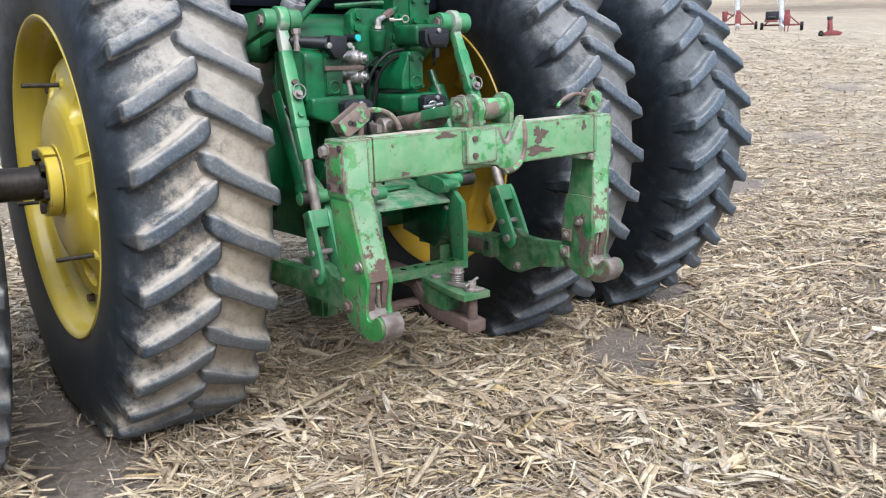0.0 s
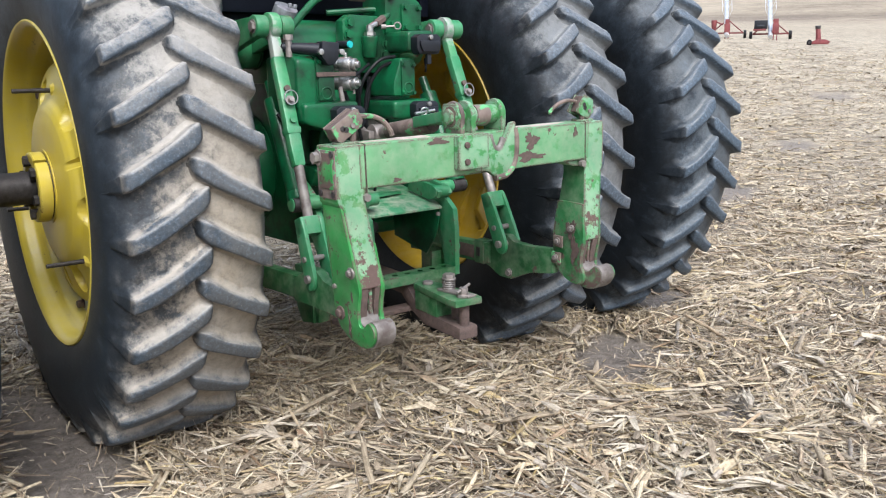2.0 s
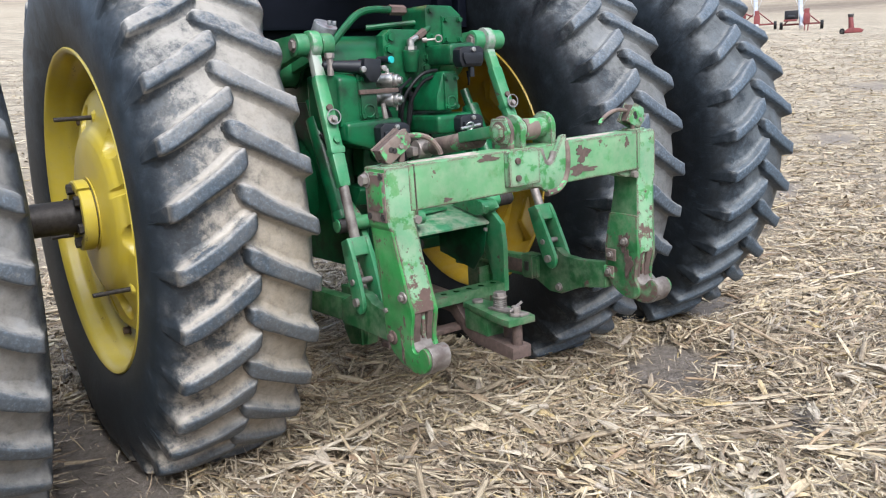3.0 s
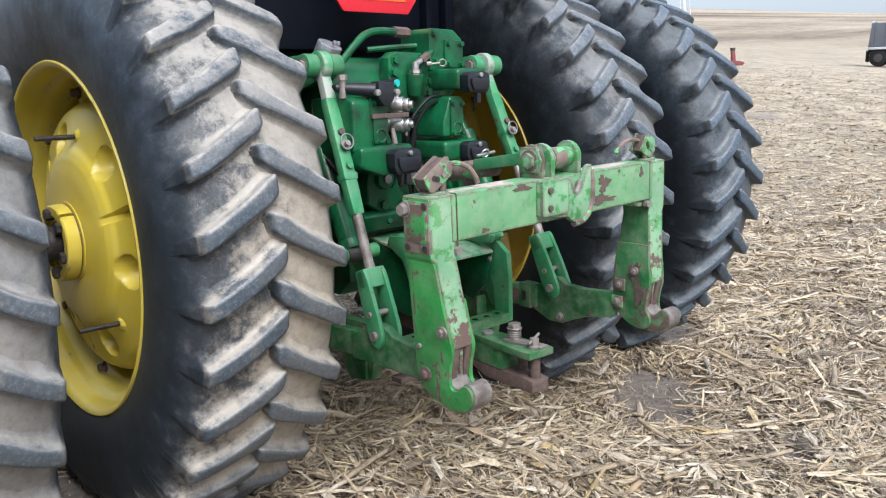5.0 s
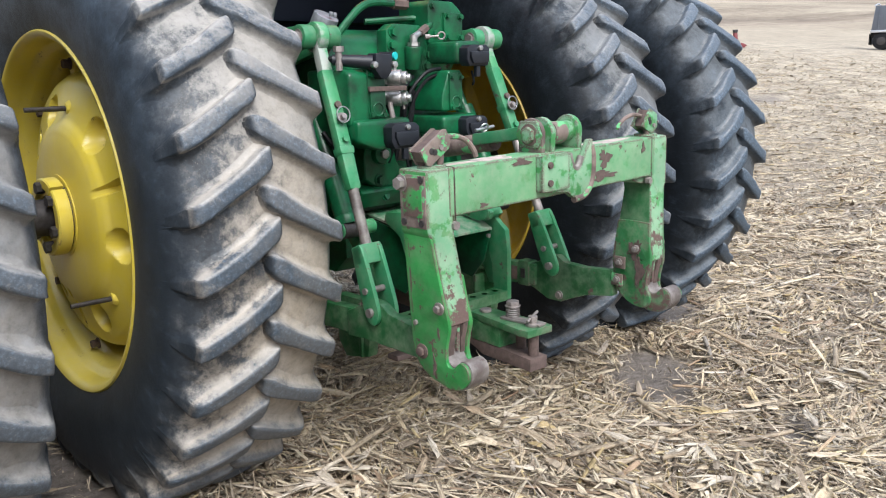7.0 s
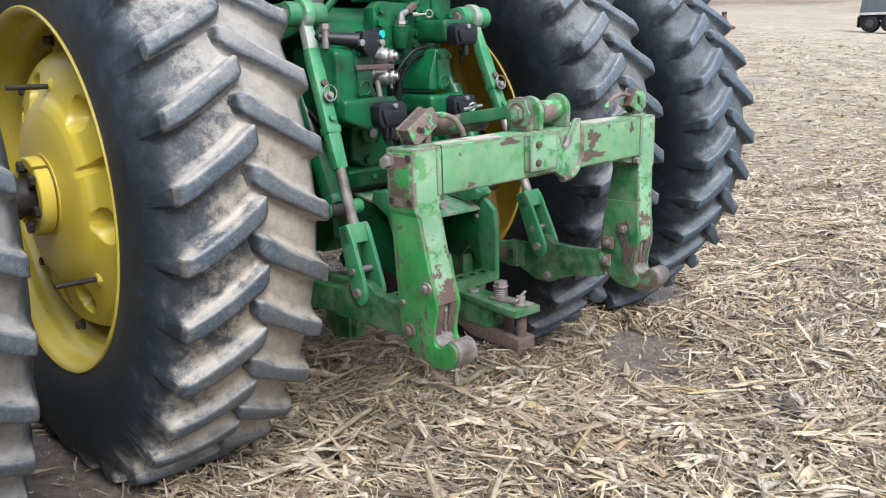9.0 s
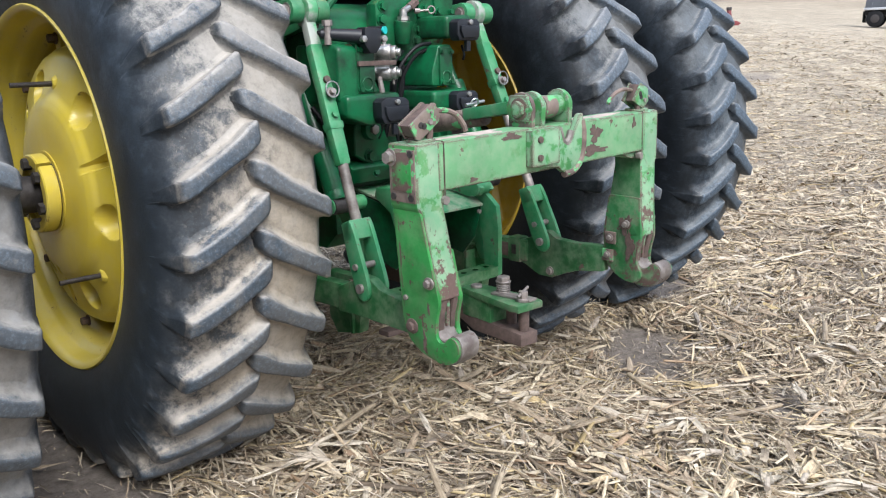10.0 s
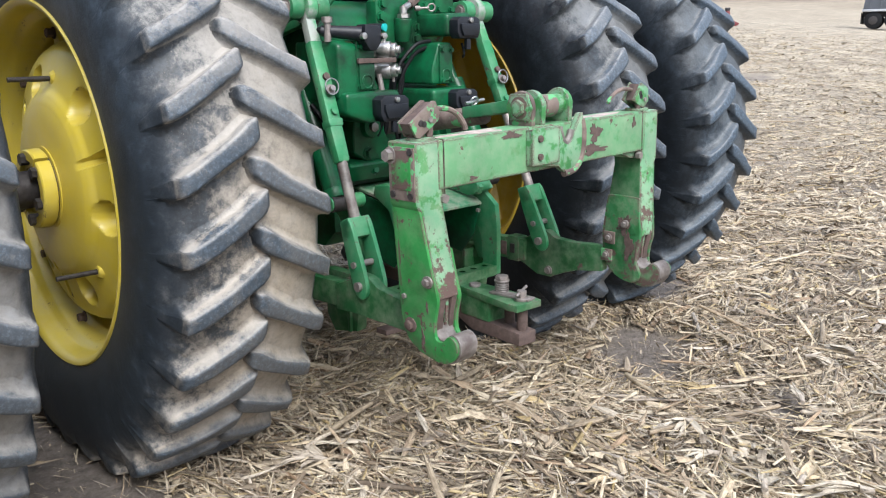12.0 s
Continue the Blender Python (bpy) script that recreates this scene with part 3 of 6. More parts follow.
TREAD = [(-0.2085, 0.5605), (-0.217, 0.578), (-0.232, 0.64), (-0.242, 0.72), (-0.240, 0.775), (-0.232, 0.812), (-0.215, 0.848), (-0.182, 0.882), (-0.11, 0.901),
         (0.0, 0.905), (0.11, 0.901), (0.182, 0.882), (0.215, 0.848), (0.232, 0.812), (0.240, 0.775), (0.242, 0.72), (0.232, 0.64), (0.217, 0.578), (0.2085, 0.5605)]


def settle(p, cx):
    """The tyre gives way where it stands on the soil."""
    x, y, z = p
    if z < 0.10:
        k = (0.10 - z) / 0.14
        z = 0.10 - 0.115 * (1 - math.exp(-1.6 * k)) if z < 0.10 else z
        x = cx + (x - cx) * (1 + 0.05 * min(k, 1))
    return (x, y, z)


# one tread bar from its round nose to the shoulder: across, radius, lag in degrees, width, share of the flanks
STATIONS = [(-0.026, 0.908, -0.70, 0.30, 0.5), (-0.022, 0.921, -0.55, 0.62, 0.7), (-0.015, 0.933, -0.35, 0.90, 0.8), (-0.004, 0.9395, 0.05, 1.10, 0.9), (0.012, 0.9415, 0.62, 1.18, 1.0),
            (0.035, 0.9415, 1.50, 1.16, 1.0), (0.065, 0.941, 2.70, 1.08, 1.0), (0.10, 0.9395, 4.05, 1.02, 1.0), (0.135, 0.9375, 5.32, 0.98, 1.05), (0.165, 0.935, 6.30, 0.98, 1.1),
            (0.190, 0.9315, 6.98, 0.99, 1.15), (0.202, 0.9265, 7.26, 0.97, 1.1), (0.2085, 0.917, 7.38, 0.93, 1.05), (0.212, 0.901, 7.44, 0.88, 1.0), (0.2165, 0.878, 7.54, 0.78, 0.95), (0.226, 0.842, 7.76, 0.60, 1.0), (0.2325, 0.809, 7.98, 0.50, 1.0), (0.2385, 0.772, 8.2, 0.40, 1.0)]
# section of a bar: part of the top, part of the flank, drop, height
SECTION = [(-1, -1, -0.026, 0.0), (-1, -1, -0.009, 0.04), (-1, -0.62, 0, 0.15), (-1, -0.28, 0, 0.46), (-1.02, -0.04, 0, 0.86), (-0.93, 0, 0, 0.965), (-0.6, 0, 0, 1.0),
           (0.6, 0, 0, 1.0), (0.93, 0, 0, 0.965), (1.02, 0.04, 0, 0.86), (1, 0.28, 0, 0.48), (1, 0.70, 0, 0.19), (1, 1, 0.012, 0.06), (1, 1, 0.034, 0.0)]


def carcass(u):
    """Radius of the tread floor at a place across the tyre."""
    half = TREAD[len(TREAD) // 2:]
    for (u0, r0), (u1, r1) in zip(half, half[1:]):
        if u <= u1:
            return r0 + (r1 - r0) * (max(u, 0) - u0) / (u1 - u0)
    return 0.77


def build_tyre(cx, left_phase, right_phase, mat, label, seed):
    rnd = random.Random(seed)
    bm = B()
    place = lambda u, r, a: settle((cx + u, -r * math.cos(a), AXLE_Z + r * math.sin(a)), cx)
    lathe(bm, TREAD, 132, place)
    tyre = part("tyre", bm, mat, tractor, label, sharp=60)
    for side, phase in ((-1, left_phase), (1, right_phase)):
        for k in range(33):
            a0 = phase + k * PITCH + rnd.uniform(-0.12, 0.12)
            bm = B()
            rings = []
            wear = rnd.uniform(-0.004, 0.002)
            lop = rnd.uniform(-0.03, 0.03)
            wob1, wob2 = rnd.uniform(0, 6), rnd.uniform(0, 6)
            for u, rt, da, wd, fl in STATIONS:
                top_half, flank = 0.0245 * wd, 0.0150 * fl
                rb = carcass(u) - 0.003
                top = rt + (wear if u < 0.2 else 0)
                row = []
                for q, (ft, ff, fd, f) in enumerate(SECTION):
                    nick = rnd.gauss(0, 0.0008) if 0.1 < f else 0
                    r = rb + (top - rb) * f * (1 + lop * ft * 0.5) + nick
                    arc = ft * top_half + ff * flank + fd + nick + (0.0022 * math.sin(31 * u + (wob1 if ft < 0 else wob2)) if f > 0.1 else 0)
                    row.append(bm.verts.new(place(side * (u + nick), r, radians(a0 - da) + arc / 0.93)))
                rings.append(row)
            for A, C in zip(rings, rings[1:]):
                for q in range(len(SECTION) - 1):
                    bm.faces.new((A[q], A[q + 1], C[q + 1], C[q]))
            inner = [bm.verts.new(place(side * (-0.040 + 0.016 * ft * ft), 0.899, radians(a0 + 0.8) + (0.5 * ft * 0.0225 + 0.5 * ff * 0.0145 + fd) / 0.93)) for ft, ff, fd, f in SECTION]
            for q in range(len(SECTION) - 1):
                bm.faces.new((inner[q], inner[q + 1], rings[0][q + 1], rings[0][q]))
            part("tread_bar", bm, mat, tyre, sharp=80)
    return tyre


# wheel section from the outer face inwards: o is outward from the tyre's middle
RIM_OUT = [(0.200, 0.556), (0.210, 0.563), (0.216, 0.559), (0.214, 0.550), (0.204, 0.541), (0.188, 0.535), (0.160, 0.532), (0.148, 0.527), (0.138, 0.512), (0.128, 0.506),
           (0.095, 0.503), (0.085, 0.498), (0.076, 0.488), (0.066, 0.484), (0.020, 0.482)]
DISC = [(-0.004, 0.478), (0.004, 0.468), (0.050, 0.452), (0.098, 0.436), (0.122, 0.420)] + [(float(np.interp(0.41 - 0.006 * k, (0.235, 0.262, 0.284, 0.300, 0.41), (0.190, 0.185, 0.175, 0.162, 0.130))), 0.41 - 0.006 * k) for k in range(28)] + [
        (0.191, 0.235), (0.194, 0.205), (0.196, 0.170), (0.197, 0.130), (0.197, 0.06)]
BACK = [(0.120, 0.06), (0.120, 0.20), (0.100, 0.30), (0.075, 0.40), (0.030, 0.435), (-0.020, 0.455), (-0.030, 0.480), (-0.060, 0.492), (-0.110, 0.500),
        (-0.128, 0.520), (-0.150, 0.527), (-0.178, 0.531), (-0.200, 0.540), (-0.213, 0.549), (-0.216, 0.559), (-0.210, 0.563), (-0.200, 0.556)]
POCKETS = [19.5 + 120 * k + d for k in range(3) for d in (-29.5, 29.5)]


def wheel_mesh(cx, out):
    bm = B()

    def place(o, r, a):
        deg = math.degrees(a)
        if 0.24 < r < 0.41 and o > 0.09:
            for pk in POCKETS:
                da = (deg - pk + 180) % 360 - 180
                e = (da / 9.0) ** 2 + ((r - 0.335) / 0.052) ** 2
                if e < 1:
                    o -= 0.055 * min(1.0, (1 - e) * 2.2)
            for k in range(3):
                da = (deg - 19.5 - 120 * k + 180) % 360 - 180
                if abs(da) < 2.6 and 0.25 < r < 0.385:
                    o -= 0.034 * min(1.0, (r - 0.25) / 0.06) * min(1.0, (2.6 - abs(da)) / 0.7)
        return (cx + out * o, -r * math.cos(a), AXLE_Z + r * math.sin(a))

    lathe(bm, RIM_OUT + DISC + BACK, 480, place)
    return bm


def build_wheel(cx, out, lp, rp, rubber_mat, label, seed, tyre_label):
    yellow = YELLOW if out < 0 else YELLOW_DIRTY
    w = part("rear_wheel", wheel_mesh(cx, out), yellow, tractor, label, sharp=40)
    build_tyre(cx, lp, rp, rubber_mat, tyre_label, seed)
    # pressed hub ring with its wedge bolts
    bm = B()
    lathe(bm, [(0.190, 0.128), (0.2005, 0.128), (0.2005, 0.06)], 48, lambda o, r, a: (cx + out * o, -r * math.cos(a), AXLE_Z + r * math.sin(a)))
    part("hub_flange", bm, yellow, w, sharp=40)
    bm = B()
    lathe(bm, [(0.199, 0.114), (0.207, 0.114), (0.207, 0.06)], 48, lambda o, r, a: (cx + out * o, -r * math.cos(a), AXLE_Z + r * math.sin(a)))
    part("hub_gap", bm, DARK_STEEL, w, sharp=40)
    # split sleeve in two halves
    for half in (0, 180):
        bm = B()
        prof = [(0.2045, 0.112), (0.2045, 0.119), (0.208, 0.122), (0.243, 0.121), (0.247, 0.117), (0.247, 0.090), (0.236, 0.082), (0.236, 0.068), (0.2045, 0.066)]
        arcs = []
        for k in range(25):
            a = radians(half + 52 + 3 + k * 174 / 24)
            arcs.append([bm.verts.new((cx + out * o, -r * math.cos(a), AXLE_Z + r * math.sin(a))) for o, r in prof])
        for A, C in zip(arcs, arcs[1:]):
            for i in range(len(prof)):
                bm.faces.new((A[i], A[(i + 1) % len(prof)], C[(i + 1) % len(prof)], C[i]))
        bm.faces.new(arcs[0])
        bm.faces.new(arcs[-1][::-1])
        part("hub_ring", bm, yellow, w, "half of the split hub sleeve", sharp=40)
    for k in range(6):
        a = radians(k * 60 + 38)
        bm = B()
        c = Vector((cx + out * 0.230, -0.092 * math.cos(a), AXLE_Z + 0.092 * math.sin(a)))
        hexbolt(bm, c, (out, 0, 0), 0.0185, 0.030)
        part("hub_bolt", bm, DARK_STEEL, w)
    # long studs standing out of the disc
    for ang in (85, -45, 200):
        a = radians(ang)
        r = 0.33
        p = Vector((cx + out * 0.140, -r * math.cos(a), AXLE_Z + r * math.sin(a)))
        bm = B()
        rod(bm, p, p + Vector((out * 0.075, 0, 0)), 0.0082, n=12)
        rod(bm, p + Vector((out * 0.075, 0, 0)), p + Vector((out * 0.138, 0, 0)), 0.0074, n=12)
        for q in range(14):
            ring(bm, p + Vector((out * (0.078 + q * 0.0042), 0, 0)), (1, 0, 0), 0.0074, 0.0008, 10, 4)
        part("stud", bm, DARK_STEEL, w)
        bm = B()
        rod(bm, p - Vector((out * 0.015, 0, 0)), p + Vector((out * 0.020, 0, 0)), 0.040, 0.017, n=7)
        part("stud_boss", bm, yellow, w, bev=0.003)
    # clamps between disc and rim
    for k, deg in enumerate((19.5, 62, 98, 139.5, 182, 218, 259.5, 302, 338)):
        a = radians(deg)
        d = Vector((0, -math.cos(a), math.sin(a)))
        s = Vector((0, math.sin(a), math.cos(a)))
        wedge = k % 3 == 0
        bm = B()
        v = box(bm, -0.018, 0.020, -0.022, 0.022, -0.028, 0.028) if not wedge else box(bm, -0.012, 0.030, -0.012, 0.012, -0.035, 0.012)
        rr = 0.462 if not wedge else 0.385
        tilted(bm, v, Matrix.Translation(Vector((cx + out * (0.075 if not wedge else 0.105), 0, AXLE_Z)) + d * rr) @ Matrix(((out, 0, 0), (0, s.y, d.y), (0, s.z, d.z))).to_4x4())
        part("rim_clamp", bm, DARK_STEEL if wedge else yellow, w, bev=0.004)
        bm = B()
        q = Vector((cx + out * 0.098, 0, AXLE_Z)) + d * 0.468
        hexbolt(bm, q, (out, 0, 0), 0.014, 0.022)
        part("clamp_nut", bm, RUST, w)
    return w


W_IN, W_OUT = 0.81, 1.56
build_wheel(X0 - W_IN, -1, 2.7, 7.8, TYRE_DUSTY, "yellow cast wheel with long studs and a bolted hub ring", 1, "worn tractor tyre caked with tan dust between its bars")
build_wheel(X0 + W_IN, 1, 34.1, 39.6, TYRE_GREY, "dirty yellow wheel seen from its hollow inner side", 2, "worn grey tractor tyre with angled tread bars")
build_wheel(X0 + W_OUT, 1, 35.0, 40.3, TYRE_OUTER, "yellow outer dual wheel", 3, "grey outer dual tyre with angled tread bars")
build_wheel(X0 - W_OUT, -1, 1.7, 7.2, TYRE_FAR, "yellow outer dual wheel on a bare axle", 4, "dusty outer dual tyre with scuffed tread bars")

# ---------------------------------------------------------------- axle and rear housing
for s in (-1, 1):
    bm = B()
    rod(bm, (X0 + s * 0.62, 0, AXLE_Z), (X0 + s * 1.86, 0, AXLE_Z), 0.057, n=32)
    part("axle_shaft", bm, DARK_STEEL, tractor, "dark round steel axle bar", bev=0.003)
    bm = B()
    prof = [(0.20, 0.02), (0.20, 0.21), (0.24, 0.215), (0.26, 0.19), (0.34, 0.165), (0.50, 0.150), (0.535, 0.150), (0.54, 0.185), (0.565, 0.185), (0.57, 0.12), (0.60, 0.075), (0.62, 0.06)]
    lathe(bm, prof, 40, lambda o, r, a: (X0 + s * o, r * math.cos(a), AXLE_Z + r * math.sin(a)))
    for k in range(10):
        a = 2 * math.pi * k / 10
        hexbolt(bm, (X0 + s * 0.565, 0.168 * math.cos(a), AXLE_Z + 0.168 * math.sin(a)), (s, 0, 0), 0.012)
    part("axle_housing", bm, GREEN, tractor, sharp=40)

bm = B()
prism(bm, [(-0.43, 0.66), (-0.43, 1.16), (-0.36, 1.24), (-0.10, 1.26), (1.9, 1.15), (1.9, 0.60), (0.3, 0.58), (-0.36, 0.60)], "x", X0 - 0.235, X0 + 0.255)
part("transmission_case", bm, GREEN, tractor, "dark green cast transmission case", bev=0.018)
# ribs and cover on its rear face
bm = B()
box(bm, X0 - 0.20, X0 + 0.22, -0.452, -0.425, 0.83, 1.02)
part("rear_cover", bm, GREEN, tractor, bev=0.008)
for z in (0.86, 0.99):
    for x in (-0.17, -0.06, 0.07, 0.19):
        bm = B()
        hexbolt(bm, (X0 + x, -0.452, z), (0, -1, 0), 0.014, 0.012)
        part("cover_bolt", bm, GREEN, tractor)

# cast mount below the valves, on a ledge of the case
bm = B()
prism(bm, soften([(-0.190, 0.905), (-0.190, 1.03), (-0.165, 1.062), (-0.085, 1.062), (-0.060, 1.03), (-0.050, 0.975), (0.005, 0.955), (0.005, 0.905)], 1), "y", -0.518, -0.44)
mount = part("cast_mount", bm, GREEN, tractor, bev=0.010, segs=3)
bm = B()
rod(bm, (-0.125, -0.49, 1.018), (-0.125, -0.540, 1.018), 0.040, 0.034, n=24)
part("mount_boss", bm, GREEN, mount, bev=0.005)
bm = B()
rod(bm, (-0.125, -0.538, 1.018), (-0.125, -0.552, 1.018), 0.017, n=6)
part("boss_bolt", bm, WORN_STEEL, mount, "plain steel bolt head", bev=0.002)
for x in (-0.128, -0.035):
    bm = B()
    hexbolt(bm, (x, -0.518, 0.930), (0, -1, 0), 0.017, 0.016)
    part("mount_bolt", bm, GREEN, mount)
bm = B()
prism(bm, [(-0.44, 0.84), (-0.44, 0.912), (-0.535, 0.906), (-0.545, 0.895), (-0.50, 0.84)], "x", -0.225, 0.235)
part("case_ledge", bm, GREEN, tractor, bev=0.008)
bm = B()
hexbolt(bm, (-0.112, -0.523, 0.872), (0, -1, 0.3), 0.011, 0.012)
part("ledge_bolt", bm, GREEN, tractor)

# rockshaft housing with its rear cover
bm = B()
barrel = [(-0.345 - 0.112 * math.sin(radians(a)), 1.313 + 0.112 * math.cos(radians(a))) for a in range(0, 121, 12)]
prism(bm, [(-0.08, 1.20), (-0.08, 1.425)] + barrel + [(-0.43, 1.20)], "x", -0.27, 0.10)
part("rockshaft_housing", bm, GREEN, tractor, "green cast housing over the rear axle", bev=0.006)
bm = B()
rod(bm, (X0 - 0.30, -0.20, 1.335), (X0 + 0.32, -0.20, 1.335), 0.085, n=28)
part("rockshaft_tube", bm, GREEN, tractor, bev=0.01)
bm = B()
prism(bm, [(-0.068, 1.275), (-0.068, 1.418), (-0.035, 1.440), (0.085, 1.436), (0.112, 1.405), (0.140, 1.335), (0.130, 1.275), (0.095, 1.232), (-0.03, 1.235)], "y", -0.502, -0.45)
part("end_cover", bm, GREEN, tractor, bev=0.008)
for x, z in ((-0.038, 1.412), (0.080, 1.412), (0.116, 1.338), (0.092, 1.262), (-0.035, 1.262), (-0.045, 1.37), (0.108, 1.30)):
    bm = B()
    hexbolt(bm, (x, -0.502, z), (0, -1, 0), 0.015, 0.013)
    part("cover_bolt", bm, GREEN, tractor)
bm = B()
rod(bm, (0.035, -0.515, 1.29), (0.032, -0.525, 1.365), 0.026, 0.030, n=20)
part("fitting_boss", bm, GREEN, tractor, bev=0.006)
bm = B()
rod(bm, (0.032, -0.525, 1.365), (0.032, -0.525, 1.378), 0.021, n=6)
rod(bm, (0.032, -0.525, 1.375), (0.032, -0.525, 1.402), 0.013, n=12)
rod(bm, (0.032, -0.525, 1.395), (0.072, -0.515, 1.412), 0.011, n=10)
part("elbow_fitting", bm, BRIGHT, tractor, "plated elbow fitting")
bm = B()
pipe(bm, [(0.098, -0.512, 1.426), (0.120, -0.510, 1.438), (0.136, -0.49, 1.452), (0.122, -0.45, 1.462), (0.05, -0.42, 1.458), (-0.06, -0.38, 1.450)], 0.0105, 10, 6)
part("steel_line", bm, GREEN, tractor)
bm = B()
rod(bm, (0.066, -0.517, 1.408), (0.102, -0.511, 1.428), 0.0145, n=6)
part("line_nut", bm, RUST, tractor)
bm = B()
rod(bm, (-0.075, -0.475, 1.335), (-0.060, -0.530, 1.334), 0.013, n=14)
part("sensor", bm, BLACK, tractor)
bm = B()
rod(bm, (-0.060, -0.530, 1.334), (-0.058, -0.537, 1.334), 0.0125, n=14)
part("teal_cap", bm, TEAL, tractor, "bright teal cap of a connector")

# valve tower above, a lower box beside it
bm = B()
prism(bm, [(0.108, 1.375), (0.108, 1.505), (0.12, 1.52), (0.225, 1.517), (0.268, 1.485), (0.268, 1.375)], "y", -0.515, -0.36)
part("valve_tower", bm, GREEN, tractor, bev=0.008)
bm = B()
prism(bm, [(0.175, 1.385), (0.175, 1.480), (0.262, 1.478), (0.262, 1.385)], "y", -0.525, -0.512)
part("tower_plate", bm, GREEN, tractor, bev=0.003)
for x, z in ((0.188, 1.468), (0.25, 1.466), (0.19, 1.398), (0.25, 1.396), (0.128, 1.50), (0.135, 1.41)):
    bm = B()
    hexbolt(bm, (x, -0.525 if x > 0.17 else -0.515, z), (0, -1, 0), 0.009, 0.010)
    part("tower_bolt", bm, GREEN, tractor)
bm = B()
ring(bm, (0.136, -0.550, 1.400), (0.7, 1, 0.1), 0.012, 0.003)
rod(bm, (0.085, -0.53, 1.396), (0.126, -0.547, 1.399), 0.004, n=8)
rod(bm, (0.080, -0.528, 1.396), (0.096, -0.535, 1.397), 0.009, n=10)
part("pull_ring", bm, WORN_STEEL, tractor, "plated pull ring on a rod")
bm = B()
pipe(bm, [(-0.30, -0.47, 1.345), (-0.26, -0.48, 1.39), (-0.20, -0.49, 1.455), (-0.155, -0.49, 1.49), (-0.10, -0.49, 1.505), (0.0, -0.48, 1.505), (0.05, -0.47, 1.503)], 0.0125, 10, 6)
part("oil_pipe", bm, GREEN, tractor, "bent green steel pipe")
bm = B()
rod(bm, (-0.312, -0.468, 1.325), (-0.288, -0.472, 1.362), 0.018, n=6)
part("pipe_nut", bm, RUST, tractor)
bm = B()
rod(bm, (-0.02, -0.48, 1.505), (0.045, -0.475, 1.504), 0.018, n=6)
part("pipe_nut", bm, RUST, tractor)
bm = B()
rod(bm, (-0.245, -0.30, 1.36), (-0.235, -0.385, 1.432), 0.036, n=20)
part("filler_neck", bm, GREEN, tractor)
bm = B()
rod(bm, (-0.240, -0.385, 1.428), (-0.233, -0.405, 1.465), 0.042, n=24)
for k in range(4):
    a = k * math.pi / 2
    rod(bm, (-0.233 + 0.034 * math.cos(a), -0.402 + 0.028 * math.sin(a), 1.460), (-0.233 + 0.034 * math.cos(a), -0.404 + 0.028 * math.sin(a), 1.475), 0.008, n=6)
part("filler_cap", bm, plain("grey_cap_metal", (0.22, 0.23, 0.25), 0.45, 0.4), tractor, "grey ribbed filler cap", bev=0.003)

# ---------------------------------------------------------------- remote valves


def valve_cap(x0, x1, z0, z1, y):
    """A black dust cover with rounded lower corners and a plated screw."""
    w, h = x1 - x0, z1 - z0
    bm = B()
    prism(bm, [(x0 + 0.1 * w, z0), (x1 - 0.1 * w, z0), (x1, z0 + 0.3 * h), (x1, z1 - 0.15 * h), (x1 - 0.15 * w, z1), (x0 + 0.15 * w, z1), (x0, z1 - 0.15 * h), (x0, z0 + 0.3 * h)], "y", y, y + 0.045)
    c = part("valve_cover", bm, BLACK, tractor, "black plastic dust cover", bev=0.006)
    bm = B()
    prism(bm, [(x0 + 0.2 * w, z0 + 0.12 * h), (x1 - 0.2 * w, z0 + 0.12 * h), (x1 - 0.1 * w, z0 + 0.45 * h), (x1 - 0.1 * w, z0 + 0.68 * h), (x0 + 0.1 * w, z0 + 0.68 * h), (x0 + 0.1 * w, z0 + 0.45 * h)], "y", y - 0.010, y + 0.002)
    part("flap", bm, BLACK, c, bev=0.004)
    bm = B()
    rod(bm, (x0 + 0.55 * w, y - 0.008, z1 - 0.16 * h), (x0 + 0.55 * w, y + 0.003, z1 - 0.16 * h), 0.0085, n=14)
    part("screw", bm, BRIGHT, c, "plated screw head", bev=0.002)
    bm = B()
    box(bm, x0 + 0.45 * w, x0 + 0.62 * w, y + 0.005, y + 0.02, z0 - 0.035, z0)
    part("tab", bm, BLACK, c, bev=0.003)


# left pair
bm = B()
prism(bm, [(-0.645, 1.12), (-0.645, 1.280), (-0.62, 1.292), (-0.42, 1.292), (-0.42, 1.10)], "x", -0.335, -0.258)
part("valve_body", bm, GREEN, tractor, bev=0.016, segs=4)
bm = B()
box(bm, -0.262, -0.188, -0.640, -0.46, 1.135, 1.295)
part("valve_block", bm, GREEN, tractor, bev=0.010, segs=3)
bm = B()
box(bm, -0.255, -0.196, -0.646, -0.636, 1.145, 1.225)
ring(bm, (-0.226, -0.646, 1.170), (0, 1, 0), 0.020, 0.004, 18, 6)
part("valve_plate", bm, GREEN, tractor, bev=0.002)
bm = B()
prism(bm, [(-0.330, 1.075), (-0.330, 1.140), (-0.115, 1.142), (-0.115, 1.055), (-0.24, 1.045)], "y", -0.672, -0.46)
part("valve_ledge", bm, GREEN, tractor, bev=0.018, segs=4)
valve_cap(-0.232, -0.118, 1.050, 1.128, -0.715)
for x, z in ((-0.248, 1.275), (-0.20, 1.275), (-0.248, 1.155), (-0.20, 1.152)):
    bm = B()
    hexbolt(bm, (x, -0.640, z), (0, -1, 0), 0.008, 0.008)
    part("valve_bolt", bm, GREEN, tractor)
bm = B()
